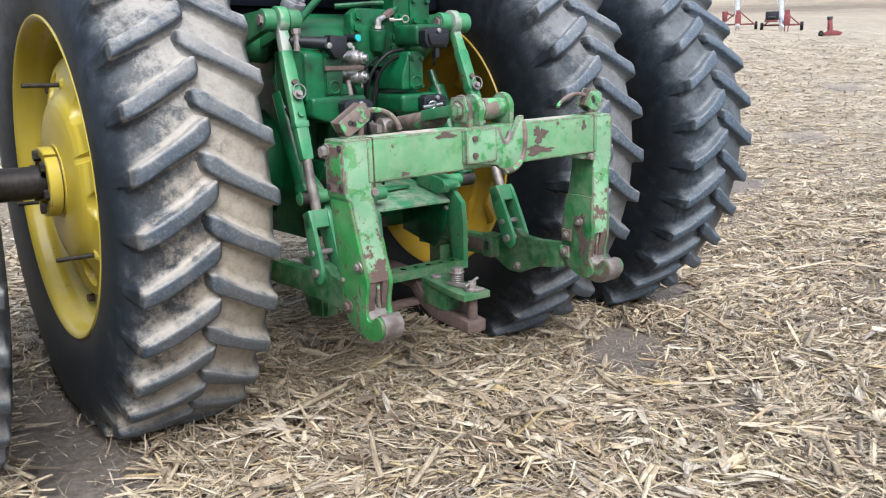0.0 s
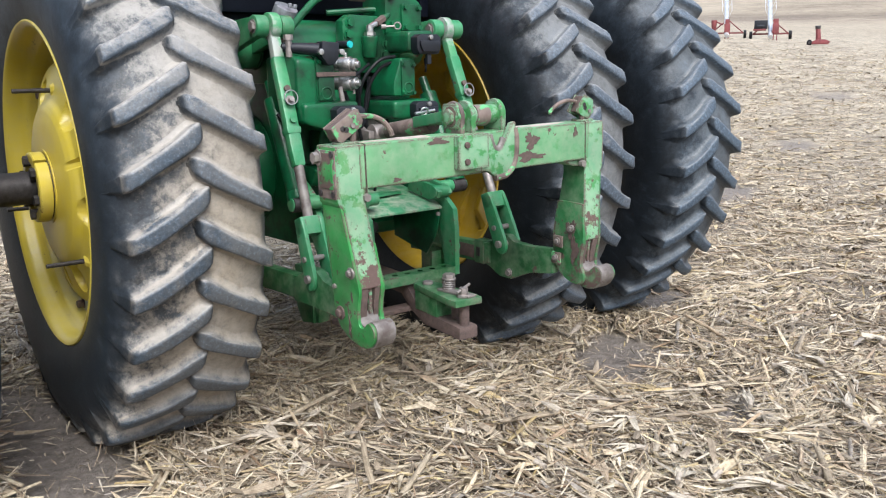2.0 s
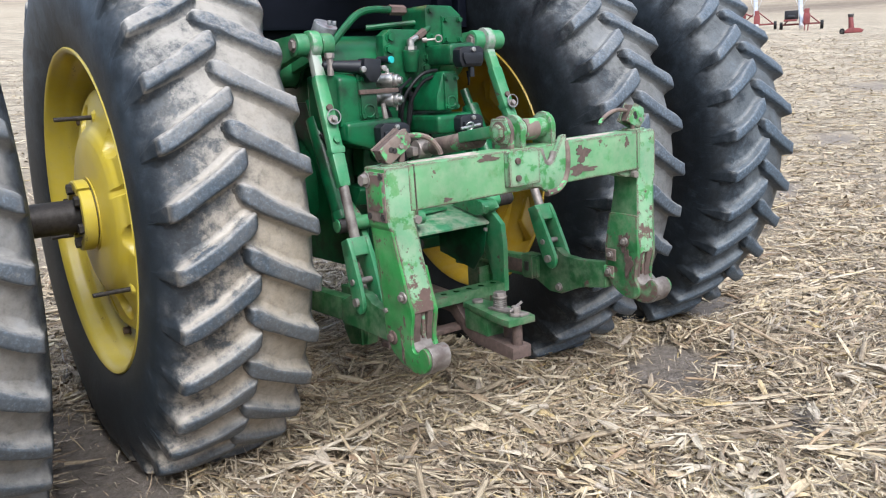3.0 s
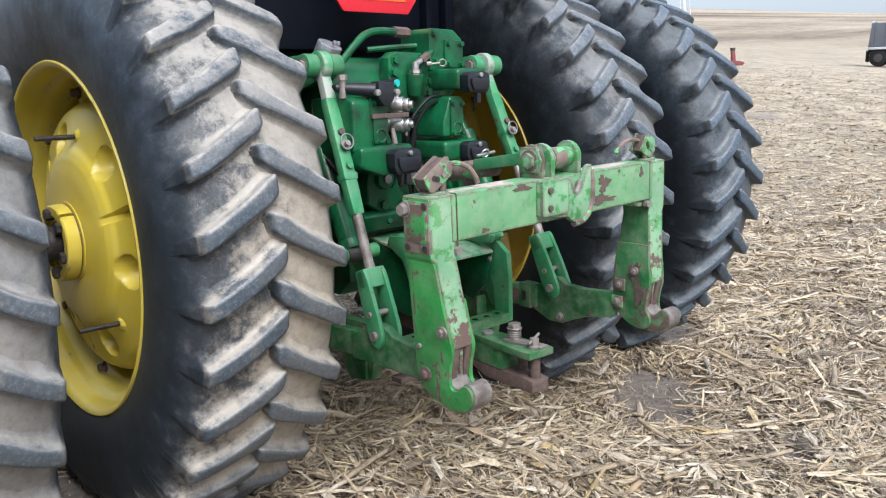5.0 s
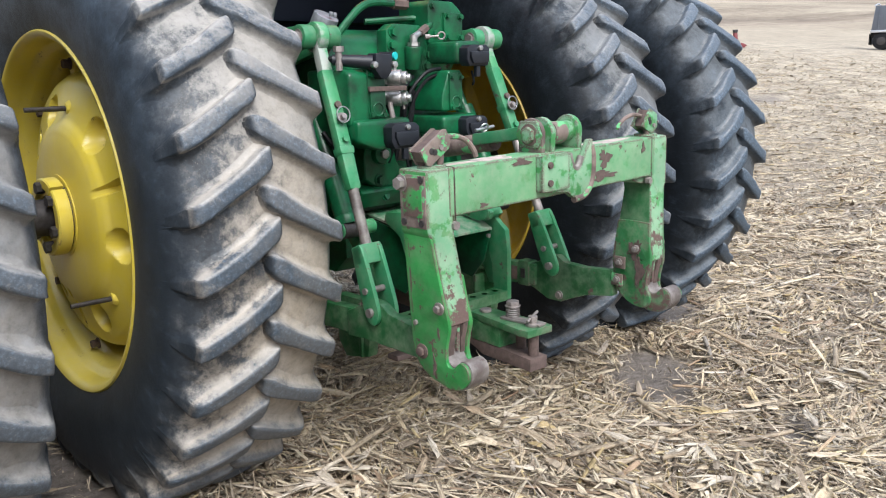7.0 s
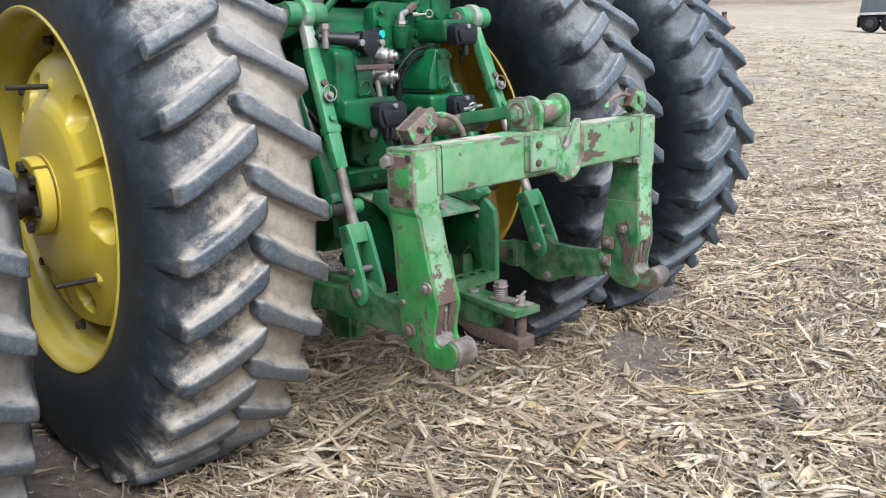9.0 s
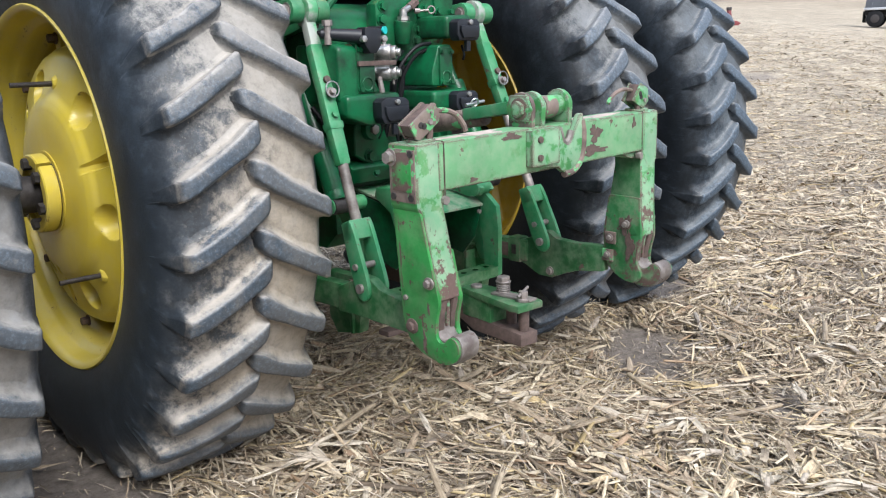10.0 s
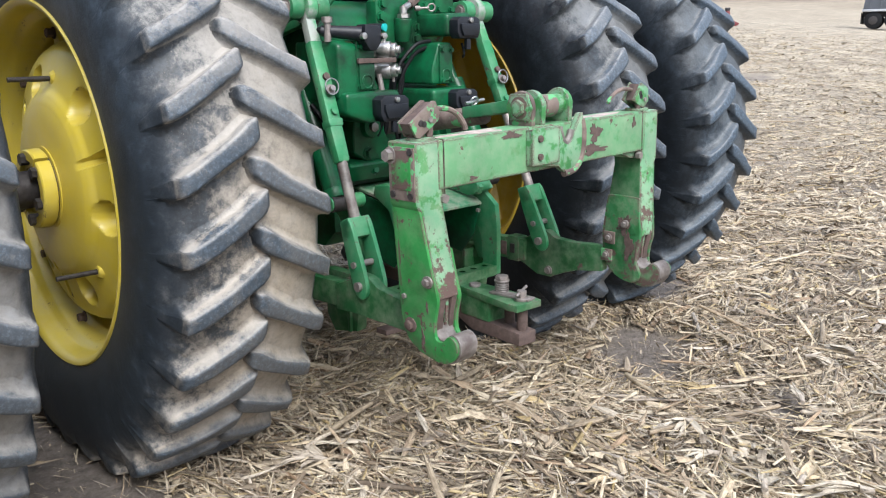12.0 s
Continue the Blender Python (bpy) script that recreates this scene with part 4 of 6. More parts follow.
ring(bm, (-0.336, -0.57, 1.215), (1, 0, 0), 0.016, 0.005, 18, 6)
part("casting_mark", bm, GREEN, tractor)
# upper black six-sided cover
bm = B()
prism(bm, [(-0.232, 1.262), (-0.208, 1.262), (-0.190, 1.285), (-0.186, 1.335), (-0.250, 1.340), (-0.255, 1.290)], "y", -0.675, -0.630)
cov = part("valve_cover", bm, BLACK, tractor, "black plastic dust cover", bev=0.006)
bm = B()
rod(bm, (-0.345, -0.58, 1.322), (-0.25, -0.655, 1.312), 0.016, 0.022, n=14)
part("hose_boot", bm, BLACK, cov)
for x in (-0.258, -0.180):
    bm = B()
    rod(bm, (x, -0.682, 1.305), (x, -0.665, 1.305), 0.010, n=14)
    part("screw", bm, BRIGHT, cov, "plated screw head", bev=0.002)
bm = B()
rod(bm, (-0.335, -0.60, 1.29), (-0.335, -0.60, 1.345), 0.011, n=10)
rod(bm, (-0.335, -0.60, 1.345), (-0.335, -0.60, 1.362), 0.016, n=6)
part("grease_fitting", bm, WORN_STEEL, tractor)
# rusty strap that holds the couplers
bm = B()
box(bm, -0.262, -0.112, -0.652, -0.642, 1.225, 1.240)
part("strap", bm, RUST, tractor, "rusty flat strap", bev=0.002)
for z in (1.264, 1.201):
    bm = B()
    rod(bm, (-0.165, -0.56, z), (-0.140, -0.595, z), 0.022, n=18)
    rod(bm, (-0.140, -0.595, z), (-0.115, -0.630, z), 0.026, n=18)
    rod(bm, (-0.115, -0.630, z), (-0.105, -0.645, z), 0.021, n=18)
    rod(bm, (-0.105, -0.645, z), (-0.098, -0.655, z), 0.012, n=14)
    rod(bm, (-0.128, -0.612, z + 0.018), (-0.128, -0.612, z + 0.040), 0.007, n=8)
    part("coupler", bm, BRIGHT, tractor, "plated hydraulic coupler", bev=0.002)
bm = B()
rod(bm, (-0.158, -0.62, 1.19), (-0.150, -0.625, 1.125), 0.008, 0.010, n=10)
rod(bm, (-0.112, -0.635, 1.185), (-0.112, -0.635, 1.165), 0.004, n=10)
part("coupler_stem", bm, WORN_STEEL, tractor)

# right pair
bm = B()
prism(bm, [(0.058, 1.15), (0.060, 1.20), (0.092, 1.285), (0.150, 1.285), (0.150, 1.15)], "y", -0.632, -0.46)
part("valve_block", bm, GREEN, tractor, bev=0.010, segs=3)
bm = B()
box(bm, 0.088, 0.144, -0.640, -0.630, 1.152, 1.275)
ring(bm, (0.116, -0.640, 1.180), (0, 1, 0), 0.018, 0.004, 18, 6)
part("valve_plate", bm, GREEN, tractor, bev=0.002)
for x, z in ((0.096, 1.262), (0.137, 1.26), (0.096, 1.162), (0.137, 1.162)):
    bm = B()
    hexbolt(bm, (x, -0.640, z), (0, -1, 0), 0.007, 0.008)
    part("valve_bolt", bm, GREEN, tractor)
bm = B()
prism(bm, [(0.040, 1.07), (0.040, 1.135), (0.200, 1.140), (0.200, 1.07)], "y", -0.655, -0.46)
part("valve_ledge", bm, GREEN, tractor, bev=0.018, segs=4)
bm = B()
prism(bm, [(0.110, 1.305), (0.110, 1.378), (0.228, 1.382), (0.228, 1.305)], "y", -0.650, -0.40)
part("valve_ledge", bm, GREEN, tractor, bev=0.018, segs=4)
valve_cap(0.122, 0.228, 1.296, 1.366, -0.690)
valve_cap(0.108, 0.210, 1.066, 1.132, -0.695)

# hoses and wires; the first four are added to darken gaps below the valves
for pts, r in (([(-0.335, -0.50, 1.10), (-0.315, -0.55, 1.03), (-0.27, -0.52, 0.93), (-0.25, -0.47, 0.82)], 0.012),
               ([(-0.10, -0.53, 1.19), (-0.075, -0.545, 1.09), (-0.09, -0.50, 0.96)], 0.013),
               ([(-0.02, -0.52, 1.24), (-0.035, -0.53, 1.12), (-0.05, -0.49, 0.94)], 0.012),
               ([(0.02, -0.53, 1.22), (0.005, -0.53, 1.12), (-0.01, -0.48, 1.0)], 0.012),
               ([(0.10, -0.58, 1.29), (0.03, -0.58, 1.275), (-0.03, -0.56, 1.20), (-0.035, -0.54, 1.10), (0.0, -0.52, 1.04), (0.08, -0.50, 1.05)], 0.009),
               ([(0.12, -0.58, 1.275), (0.05, -0.56, 1.25), (0.0, -0.54, 1.16), (0.0, -0.53, 1.02), (0.02, -0.50, 0.90), (0.05, -0.47, 0.78)], 0.009),
               ([(0.16, -0.62, 1.06), (0.10, -0.60, 1.03), (0.06, -0.58, 1.06), (0.08, -0.56, 1.10)], 0.007),
               ([(-0.05, -0.56, 1.04), (-0.02, -0.55, 0.93), (0.03, -0.53, 0.84), (0.04, -0.50, 0.77)], 0.008),
               ([(-0.13, -0.60, 1.20), (-0.05, -0.57, 1.235), (0.02, -0.53, 1.265)], 0.008),
               ([(-0.34, -0.52, 1.325), (-0.30, -0.60, 1.32), (-0.25, -0.64, 1.318)], 0.015),
               ([(0.19, -0.64, 1.28), (0.18, -0.66, 1.25), (0.185, -0.65, 1.235)], 0.006)):
    bm = B()
    pipe(bm, pts, r * 0.72, 8, 6)
    part("hose", bm, HOSE, tractor, "black rubber hose or added dark gap filler")
bm = B()
box(bm, -0.085, -0.050, -0.4565, -0.452, 0.925, 0.937)
part("label_plate", bm, LABEL, tractor, "small white label")

# ---------------------------------------------------------------- cab back, dark above the housing
bm = B()
box(bm, -0.56, 0.60, -0.12, -0.06, 1.46, 2.75)
part("cab_back", bm, CAB_DARK, tractor, "dark cab back and window", bev=0.02)
for x in (-0.50, 0.44, 0.545):
    bm = B()
    box(bm, x - 0.022, x + 0.022, -0.165, -0.118, 1.46, 2.7)
    part("cab_post", bm, CAB_DARK, tractor, bev=0.008)
bm = B()
box(bm, -0.56, 0.60, -0.06, 1.8, 1.42, 1.50)
part("cab_floor", bm, CAB_DARK, tractor, bev=0.01)
bm = B()
box(bm, -0.56, 0.60, -0.02, 1.75, 1.50, 2.75)
part("cab_shell", bm, CAB_DARK, tractor, bev=0.05)
for s in (-1, 1):
    bm = B()
    pts = [(0.99 * -math.cos(radians(a)), AXLE_Z + 1.01 * math.sin(radians(a))) for a in range(52, 131, 6)]
    pts += [(0.97 * -math.cos(radians(a)), AXLE_Z + 0.985 * math.sin(radians(a))) for a in range(130, 51, -6)]
    prism(bm, pts, "x", X0 + s * 0.545, X0 + s * 0.70)
    part("fender", bm, CAB_DARK, tractor, bev=0.004)
# slow-moving emblem
bm = B()
prism(bm, [(-0.125, 1.580), (0.165, 1.580), (0.222, 1.655), (0.062, 1.935), (-0.022, 1.935), (-0.182, 1.655)], "y", -0.345, -0.335)
em = part("warning_emblem", bm, RED_FILM, tractor, "red bordered orange warning emblem", bev=0.001)
bm = B()
prism(bm, [(-0.115, 1.622), (0.155, 1.622), (0.020, 1.865)], "y", -0.3475, -0.344)
part("emblem_centre", bm, ORANGE, em, "fluorescent orange centre")
bm = B()
box(bm, 0.0, 0.04, -0.335, -0.11, 1.66, 1.69)
part("emblem_bracket", bm, CAB_DARK, em)

# ---------------------------------------------------------------- three-point linkage
LIFT_TOP, LIFT_LOW = (0.365, -0.505, 1.392), (0.405, -0.827, 0.594)
for s in (-1, 1):
    # lift arm from the rockshaft with a forked end
    top = Vector((X0 + s * LIFT_TOP[0], LIFT_TOP[1], LIFT_TOP[2]))
    low = Vector((X0 + s * LIFT_LOW[0], LIFT_LOW[1], LIFT_LOW[2]))
    way = (low - top).normalized()
    bm = B()
    for dx in (-0.046, 0.046):
        rod(bm, (top.x + dx - 0.022, top.y, top.z), (top.x + dx + 0.022, top.y, top.z), 0.037, n=26)
        prism(bm, [(-0.50, 1.426), (-0.16, 1.41), (-0.16, 1.28), (-0.50, 1.358)], "x", top.x + dx - 0.016, top.x + dx + 0.016)
    rod(bm, (top.x - 0.07, -0.20, 1.335), (top.x + 0.07, -0.20, 1.335), 0.080, n=24)
    arm = part("lift_arm", bm, GREEN_LINK, tractor, "green forked lift arm", bev=0.005)
    bm = B()
    rod(bm, (top.x - 0.070, top.y, top.z), (top.x + 0.070, top.y, top.z), 0.016, n=14)
    hexbolt(bm, (top.x - 0.066, top.y, top.z), (-1, 0, 0), 0.018, 0.010)
    part("arm_pin", bm, WORN_STEEL, arm)
    # lift link: eye, flat tube, threaded rod, clevis
    at = lambda f: top + (low - top) * f
    side = Vector((1, 0, 0))
    nrm = way.cross(side).normalized()
    frame3 = Matrix((side, nrm, way)).transposed().to_4x4()
    bm = B()
    rod(bm, (top.x - 0.017, top.y, top.z), (top.x + 0.017, top.y, top.z), 0.046, n=24)
    v = prism(bm, [(-0.016, 0.0), (0.016, 0.0), (0.019, 0.13), (-0.019, 0.13)], "y", -0.016, 0.016)
    tilted(bm, v, Matrix.Translation(top) @ frame3)
    link = part("lift_link", bm, RUST_LIGHT, tractor, "green adjustable lift link with a ring pin", bev=0.004)
    end = 0.57 if s < 0 else 0.45
    L = (low - top).length
    bm = B()
    v = prism(bm, [(-0.024, 0.11), (0.024, 0.11), (0.0235, end * L - 0.09), (0.021, end * L), (-0.021, end * L), (-0.0235, end * L - 0.09)], "y", -0.018, 0.018)
    tilted(bm, v, Matrix.Translation(top) @ frame3)
    part("link_tube", bm, GREEN_LINK, link, bev=0.010)
    bm = B()
    v = prism(bm, [(-0.027, end * L - 0.135), (0.027, end * L - 0.135), (0.025, end * L - 0.11), (-0.025, end * L - 0.11)], "y", -0.021, 0.021)
    tilted(bm, v, Matrix.Translation(top) @ frame3)
    part("collar", bm, GREEN_LINK, link, bev=0.006)
    bm = B()
    a, b2 = at(end - 0.02), at(0.80)
    rod(bm, a, b2, 0.0165, n=16)
    part("link_rod", bm, HOOK_STEEL if s < 0 else WORN_STEEL, link, "bare rusty link rod")
    rp = at(0.315 if s < 0 else 0.31) + Vector((0, 0, 0)) - nrm * 0.0
    face = -nrm if nrm.y > 0 else nrm
    bm = B()
    rod(bm, rp + face * 0.012, rp + face * 0.045, 0.009, n=12)
    rod(bm, rp + face * 0.026 - way * 0.0, rp + face * 0.032, 0.016, n=14)
    part("ring_pin", bm, WORN_STEEL, link)
    bm = B()
    ring(bm, rp + face * 0.040 - way * 0.006, face + way * 0.25, 0.0235, 0.0024, 26, 6)
    part("ring", bm, BRIGHT, link, "plated wire ring")
    for f, mat3 in ((0.265, RUST), (0.39, GREEN_LINK)):
        bm = B()
        q = at(f)
        rod(bm, q + face * 0.02, q + face * 0.029, 0.011, n=14)
        part("rivet", bm, mat3, link)
    # clevis, two cheeks that straddle the lower link
    bm = B()
    for d in (-1, 1):
        v = prism(bm, soften([(-0.022, 0.765 * L), (0.020, 0.765 * L), (0.027, 0.80 * L), (0.030, 0.87 * L), (0.034, 0.97 * L), (0.031, 1.025 * L), (0.0, 1.052 * L), (-0.031, 1.025 * L), (-0.034, 0.97 * L), (-0.032, 0.87 * L), (-0.028, 0.80 * L)], 2), "x", d * 0.033 - 0.008, d * 0.033 + 0.008)
        tilted(bm, v, Matrix.Translation(top) @ frame3)
    v = prism(bm, [(-0.041, 0.765 * L), (0.041, 0.765 * L), (0.041, 0.835 * L), (-0.041, 0.835 * L)], "y", -0.026, 0.020)
    tilted(bm, v, Matrix.Translation(top) @ frame3)
    clev = part("clevis", bm, GREEN_LINK, link, bev=0.006)
    bm = B()
    rod(bm, low - side * 0.052, low + side * 0.052, 0.014, n=14)
    q = at(0.925)
    rod(bm, q - side * 0.048, q + side * 0.048, 0.010, n=12)
    part("clevis_pin", bm, WORN_STEEL, clev)
    # lower link
    xin, xout = X0 + s * 0.335, X0 + s * 0.425
    bm = B()
    v = prism(bm, [(-0.22, 0.480), (-0.22, 0.560), (-0.74, 0.582), (-0.74, 0.502)], "x", -0.022, 0.022)
    tilted(bm, v, Matrix.Translation((X0 + s * 0.405, 0, 0)) @ Matrix.Rotation(0, 4, "Z"))
    bar = part("lower_link", bm, GREEN_LOW, tractor, "green lower hitch link with a plate end", bev=0.006)
    bm = B()
    prism(bm, [(-0.69, 0.572), (-0.77, 0.606), (-0.81, 0.626), (-0.85, 0.624), (-0.89, 0.600), (-1.0, 0.585), (-1.074, 0.590), (-1.074, 0.505), (-1.0, 0.497), (-0.77, 0.498), (-0.69, 0.492)] if s < 0 else
          [(-0.69, 0.575), (-0.74, 0.590), (-0.79, 0.622), (-0.83, 0.628), (-0.87, 0.606), (-0.95, 0.602), (-1.074, 0.612), (-1.074, 0.520), (-0.96, 0.502), (-0.90, 0.480), (-0.85, 0.458), (-0.79, 0.458), (-0.73, 0.485), (-0.69, 0.498)], "x",
          X0 + s * 0.415 - 0.017, X0 + s * 0.415 + 0.017)
    part("link_plate", bm, GREEN_LOW, bar, bev=0.006)
    if s > 0:
        bm = B()
        box(bm, X0 + s * 0.405 - 0.026, X0 + s * 0.405 + 0.026, -0.715, -0.66, 0.494, 0.588)
        part("link_band", bm, GREEN_LOW, bar, bev=0.006)
        bm = B()
        box(bm, X0 + s * 0.405 - 0.030, X0 + s * 0.405 - 0.024, -0.698, -0.678, 0.525, 0.560)
        part("band_slot", bm, DARK_STEEL, bar)
        bm = B()
        box(bm, X0 + s * 0.405 - 0.0235, X0 + s * 0.405 + 0.0235, -0.655, -0.53, 0.510, 0.562)
        part("worn_patch", bm, RUST, bar, "bare rusty patch", bev=0.001)
        bm = B()
        hexbolt(bm, (X0 + s * 0.415 - 0.017, -0.845, 0.483), (-1, 0, 0), 0.012, 0.010)
        part("link_bolt", bm, WORN_STEEL, bar)
    # sway block hanging under the case
    bm = B()
    prism(bm, [(-0.46, 0.56), (-0.62, 0.56), (-0.645, 0.50), (-0.62, 0.37), (-0.50, 0.345), (-0.46, 0.40)], "x", X0 + s * 0.285 - 0.02, X0 + s * 0.285 + 0.02)
    box(bm, X0 + s * 0.265 - 0.05, X0 + s * 0.265 + 0.02, -0.60, -0.585, 0.365, 0.55)
    part("sway_block", bm, GREEN_LOW, tractor, bev=0.006)

# lift cylinder beside the left link
for s in (-1, 1):
    p, q = Vector((X0 + s * 0.335, -0.40, 1.21)), Vector((X0 + s * 0.345, -0.60, 0.80))
    bm = B()
    rod(bm, p.lerp(q, 0.15), p.lerp(q, 0.93), 0.034, n=24)
    rod(bm, p.lerp(q, 0.90), p.lerp(q, 0.97), 0.037, n=24)
    cyl = part("lift_cylinder", bm, GREEN, tractor, "green hydraulic lift cylinder", bev=0.004)
    bm = B()
    rod(bm, p, p.lerp(q, 0.2), 0.017, n=16)
    part("piston_rod", bm, GREEN, cyl)
    bm = B()
    rod(bm, q + Vector((-0.03, 0, 0)), q + Vector((0.03, 0, 0)), 0.028, n=18)
    part("cylinder_eye", bm, DARK_STEEL, cyl, bev=0.003)
    # plate bracket that slants down beside the PTO shield
    bm = B()
    prism(bm, [(-0.44, 0.90), (-0.56, 0.82), (-0.70, 0.58), (-0.68, 0.52), (-0.63, 0.52), (-0.60, 0.58), (-0.51, 0.74), (-0.44, 0.78)], "x", X0 + s * 0.268 - 0.012, X0 + s * 0.268 + 0.012)
    part("side_bracket", bm, GREEN_LINK, tractor, bev=0.004)
    bm = B()
    rod(bm, (X0 + s * 0.25, -0.60, 0.80), (X0 + s * 0.38, -0.60, 0.80), 0.024, n=18)
    part("cylinder_pin", bm, GREEN_LINK, tractor, bev=0.003)

# top link in its bracket
bm = B()
prism(bm, [(-0.44, 1.075), (-0.50, 1.065), (-0.55, 1.035), (-0.60, 1.030), (-0.60, 1.000), (-0.53, 0.985), (-0.44, 0.985)], "x", X0 - 0.055, X0 - 0.030)
prism(bm, [(-0.44, 1.075), (-0.50, 1.065), (-0.55, 1.035), (-0.60, 1.030), (-0.60, 1.000), (-0.53, 0.985), (-0.44, 0.985)], "x", X0 + 0.030, X0 + 0.055)
part("top_link_bracket", bm, WORN_STEEL, tractor, "worn cast bracket for the top link", bev=0.006)
TOP_PIN = Vector((X0 - 0.005, -1.148, 1.103))
base = Vector((X0, -0.575, 1.018))
u = (TOP_PIN - base).normalized()
bm = B()
rod(bm, base - u * 0.02, base + u * 0.10, 0.020, n=14)
rod(bm, (base.x - 0.028, base.y, base.z), (base.x + 0.028, base.y, base.z), 0.034, n=20)
tl = part("top_link", bm, WORN_STEEL, tractor, "rusty and green adjustable top link", bev=0.003)
bm = B()
rod(bm, base + u * 0.08, base + u * 0.34, 0.030, n=20)
part("link_barrel", bm, RUST_GREEN, tl, "rusty brown tube", bev=0.004)
bm = B()
v = prism(bm, [(-0.040, 0.28), (0.040, 0.28), (0.043, 0.50), (-0.043, 0.50)], "y", -0.006, 0.030)
sd = Vector((1, 0, 0))
nn = u.cross(sd).normalized()
tilted(bm, v, Matrix.Translation(base) @ Matrix((sd, nn, u)).transposed().to_4x4())
part("link_saddle", bm, GREEN_LINK, tl, "light green saddle plate", bev=0.005)
bm = B()
q = base + u * 0.29 + Vector((0, 0, 0.036))
rod(bm, q + Vector((-0.035, 0, 0.004)), q + Vector((0.045, 0, 0.012)), 0.005, n=8)
ring(bm, q + Vector((0.0, -0.004, 0.010)), (0.2, 1, 0.4), 0.013, 0.003, 16, 6)
part("lynch_pin", bm, BRIGHT, tl, "plated lynch pin")
bm = B()
rod(bm, base + u * 0.46, TOP_PIN, 0.022, n=14)
rod(bm, TOP_PIN + Vector((-0.026, 0, 0)), TOP_PIN + Vector((0.026, 0, 0)), 0.033, n=20)
part("link_eye", bm, RUST_GREEN, tl, bev=0.003)

# PTO shield
bm = B()
XL, XR = -0.135, 0.185
prism(bm, [(-0.735, 0.742), (-0.735, 0.750), (-0.70, 0.768), (-0.43, 0.815), (-0.43, 0.806), (-0.70, 0.759)], "x", XL, XR)
shield = part("pto_shield", bm, GREEN_DUSTY, tractor, "green bent sheet shield over the power shaft", bev=0.002)
for x in (XL, XR - 0.007):
    bm = B()
    prism(bm, [(-0.733, 0.745), (-0.43, 0.80), (-0.43, 0.60), (-0.64, 0.56), (-0.70, 0.63)], "x", x, x + 0.007)
    part("shield_side", bm, GREEN, shield, bev=0.002)
bm = B()
prism(bm, [(-0.03, -0.62), (0.10, -0.60), (0.09, -0.555), (-0.02, -0.575)], "z", 0.792, 0.800)
part("shield_flap", bm, GREEN_LINK, shield, bev=0.001)
for x, y in ((XR - 0.02, -0.738),):
    bm = B()
    rod(bm, (x, -0.742, 0.725), (x, -0.732, 0.725), 0.007, n=12)
    part("rivet", bm, WORN_STEEL, shield)
bm = B()
rod(bm, (X0 - 0.01, -0.43, 0.665), (X0 - 0.01, -0.54, 0.665), 0.024, n=18)
rod(bm, (X0 - 0.01, -0.42, 0.665), (X0 - 0.01, -0.46, 0.665), 0.060, n=24)
part("pto_shaft", bm, DARK_STEEL, tractor, "dark splined power shaft stub", bev=0.004)
# cast brackets at the shield's sides with an ear on top
for s, x in ((-1, XL - 0.035), (1, XR + 0.012)):
    bm = B()
    prism(bm, [(-0.60, 0.835), (-0.66, 0.842), (-0.74, 0.825), (-0.76, 0.80), (-0.735, 0.785), (-0.785, 0.745), (-0.795, 0.67), (-0.795, 0.50), (-0.73, 0.50), (-0.72, 0.62), (-0.66, 0.76), (-0.59, 0.80)], "x", x, x + 0.022)
    part("frame_bracket", bm, GREEN_LINK, tractor, bev=0.005)
    bm = B()
    xe = x + 0.011 - s * 0.03
    prism(bm, [(-0.57, 0.800), (-0.58, 0.832), (-0.63, 0.845), (-0.735, 0.830), (-0.765, 0.81), (-0.755, 0.785), (-0.70, 0.775)], "x", xe - 0.03, xe - 0.012)
    rod(bm, (xe - 0.035, -0.735, 0.808), (xe + 0.03, -0.735, 0.808), 0.022, n=18)
    part("bracket_ear", bm, GREEN_LINK, tractor, bev=0.004)
# perforated cross bar in front of the drawbar
bm = B()
cols = [(-0.30 + 0.055 * k, -0.30 + 0.055 * (k + 1)) for k in range(9)]
for a, b2 in cols:
    cxh, hw = (a + b2) / 2, (b2 - a) / 2
    ringpts = [(cxh + 0.011 * math.cos(2 * math.pi * k / 12), -0.765 + 0.011 * math.sin(2 * math.pi * k / 12)) for k in range(12)]
    outer = [(cxh + hw * max(-1, min(1, 1.45 * math.cos(2 * math.pi * k / 12))), -0.765 + 0.032 * max(-1, min(1, 1.45 * math.sin(2 * math.pi * k / 12)))) for k in range(12)]
    for z, flip in ((0.533, False), (0.515, True)):
        vi = [bm.verts.new((*p, z)) for p in ringpts]
        vo = [bm.verts.new((*p, z)) for p in outer]
        for k in range(12):
            f = (vi[k], vo[k], vo[(k + 1) % 12], vi[(k + 1) % 12])
            bm.faces.new(f if not flip else f[::-1])
box(bm, -0.30, 0.195, -0.797, -0.790, 0.500, 0.5335)
box(bm, -0.30, 0.195, -0.740, -0.733, 0.500, 0.5335)
part("drawbar_guide", bm, GREEN_LOW, tractor, "green flat bar with a row of holes", sharp=20)
bm = B()
box(bm, -0.30, 0.195, -0.79, -0.74, 0.40, 0.418)
part("drawbar_support", bm, RUST, tractor, bev=0.004)

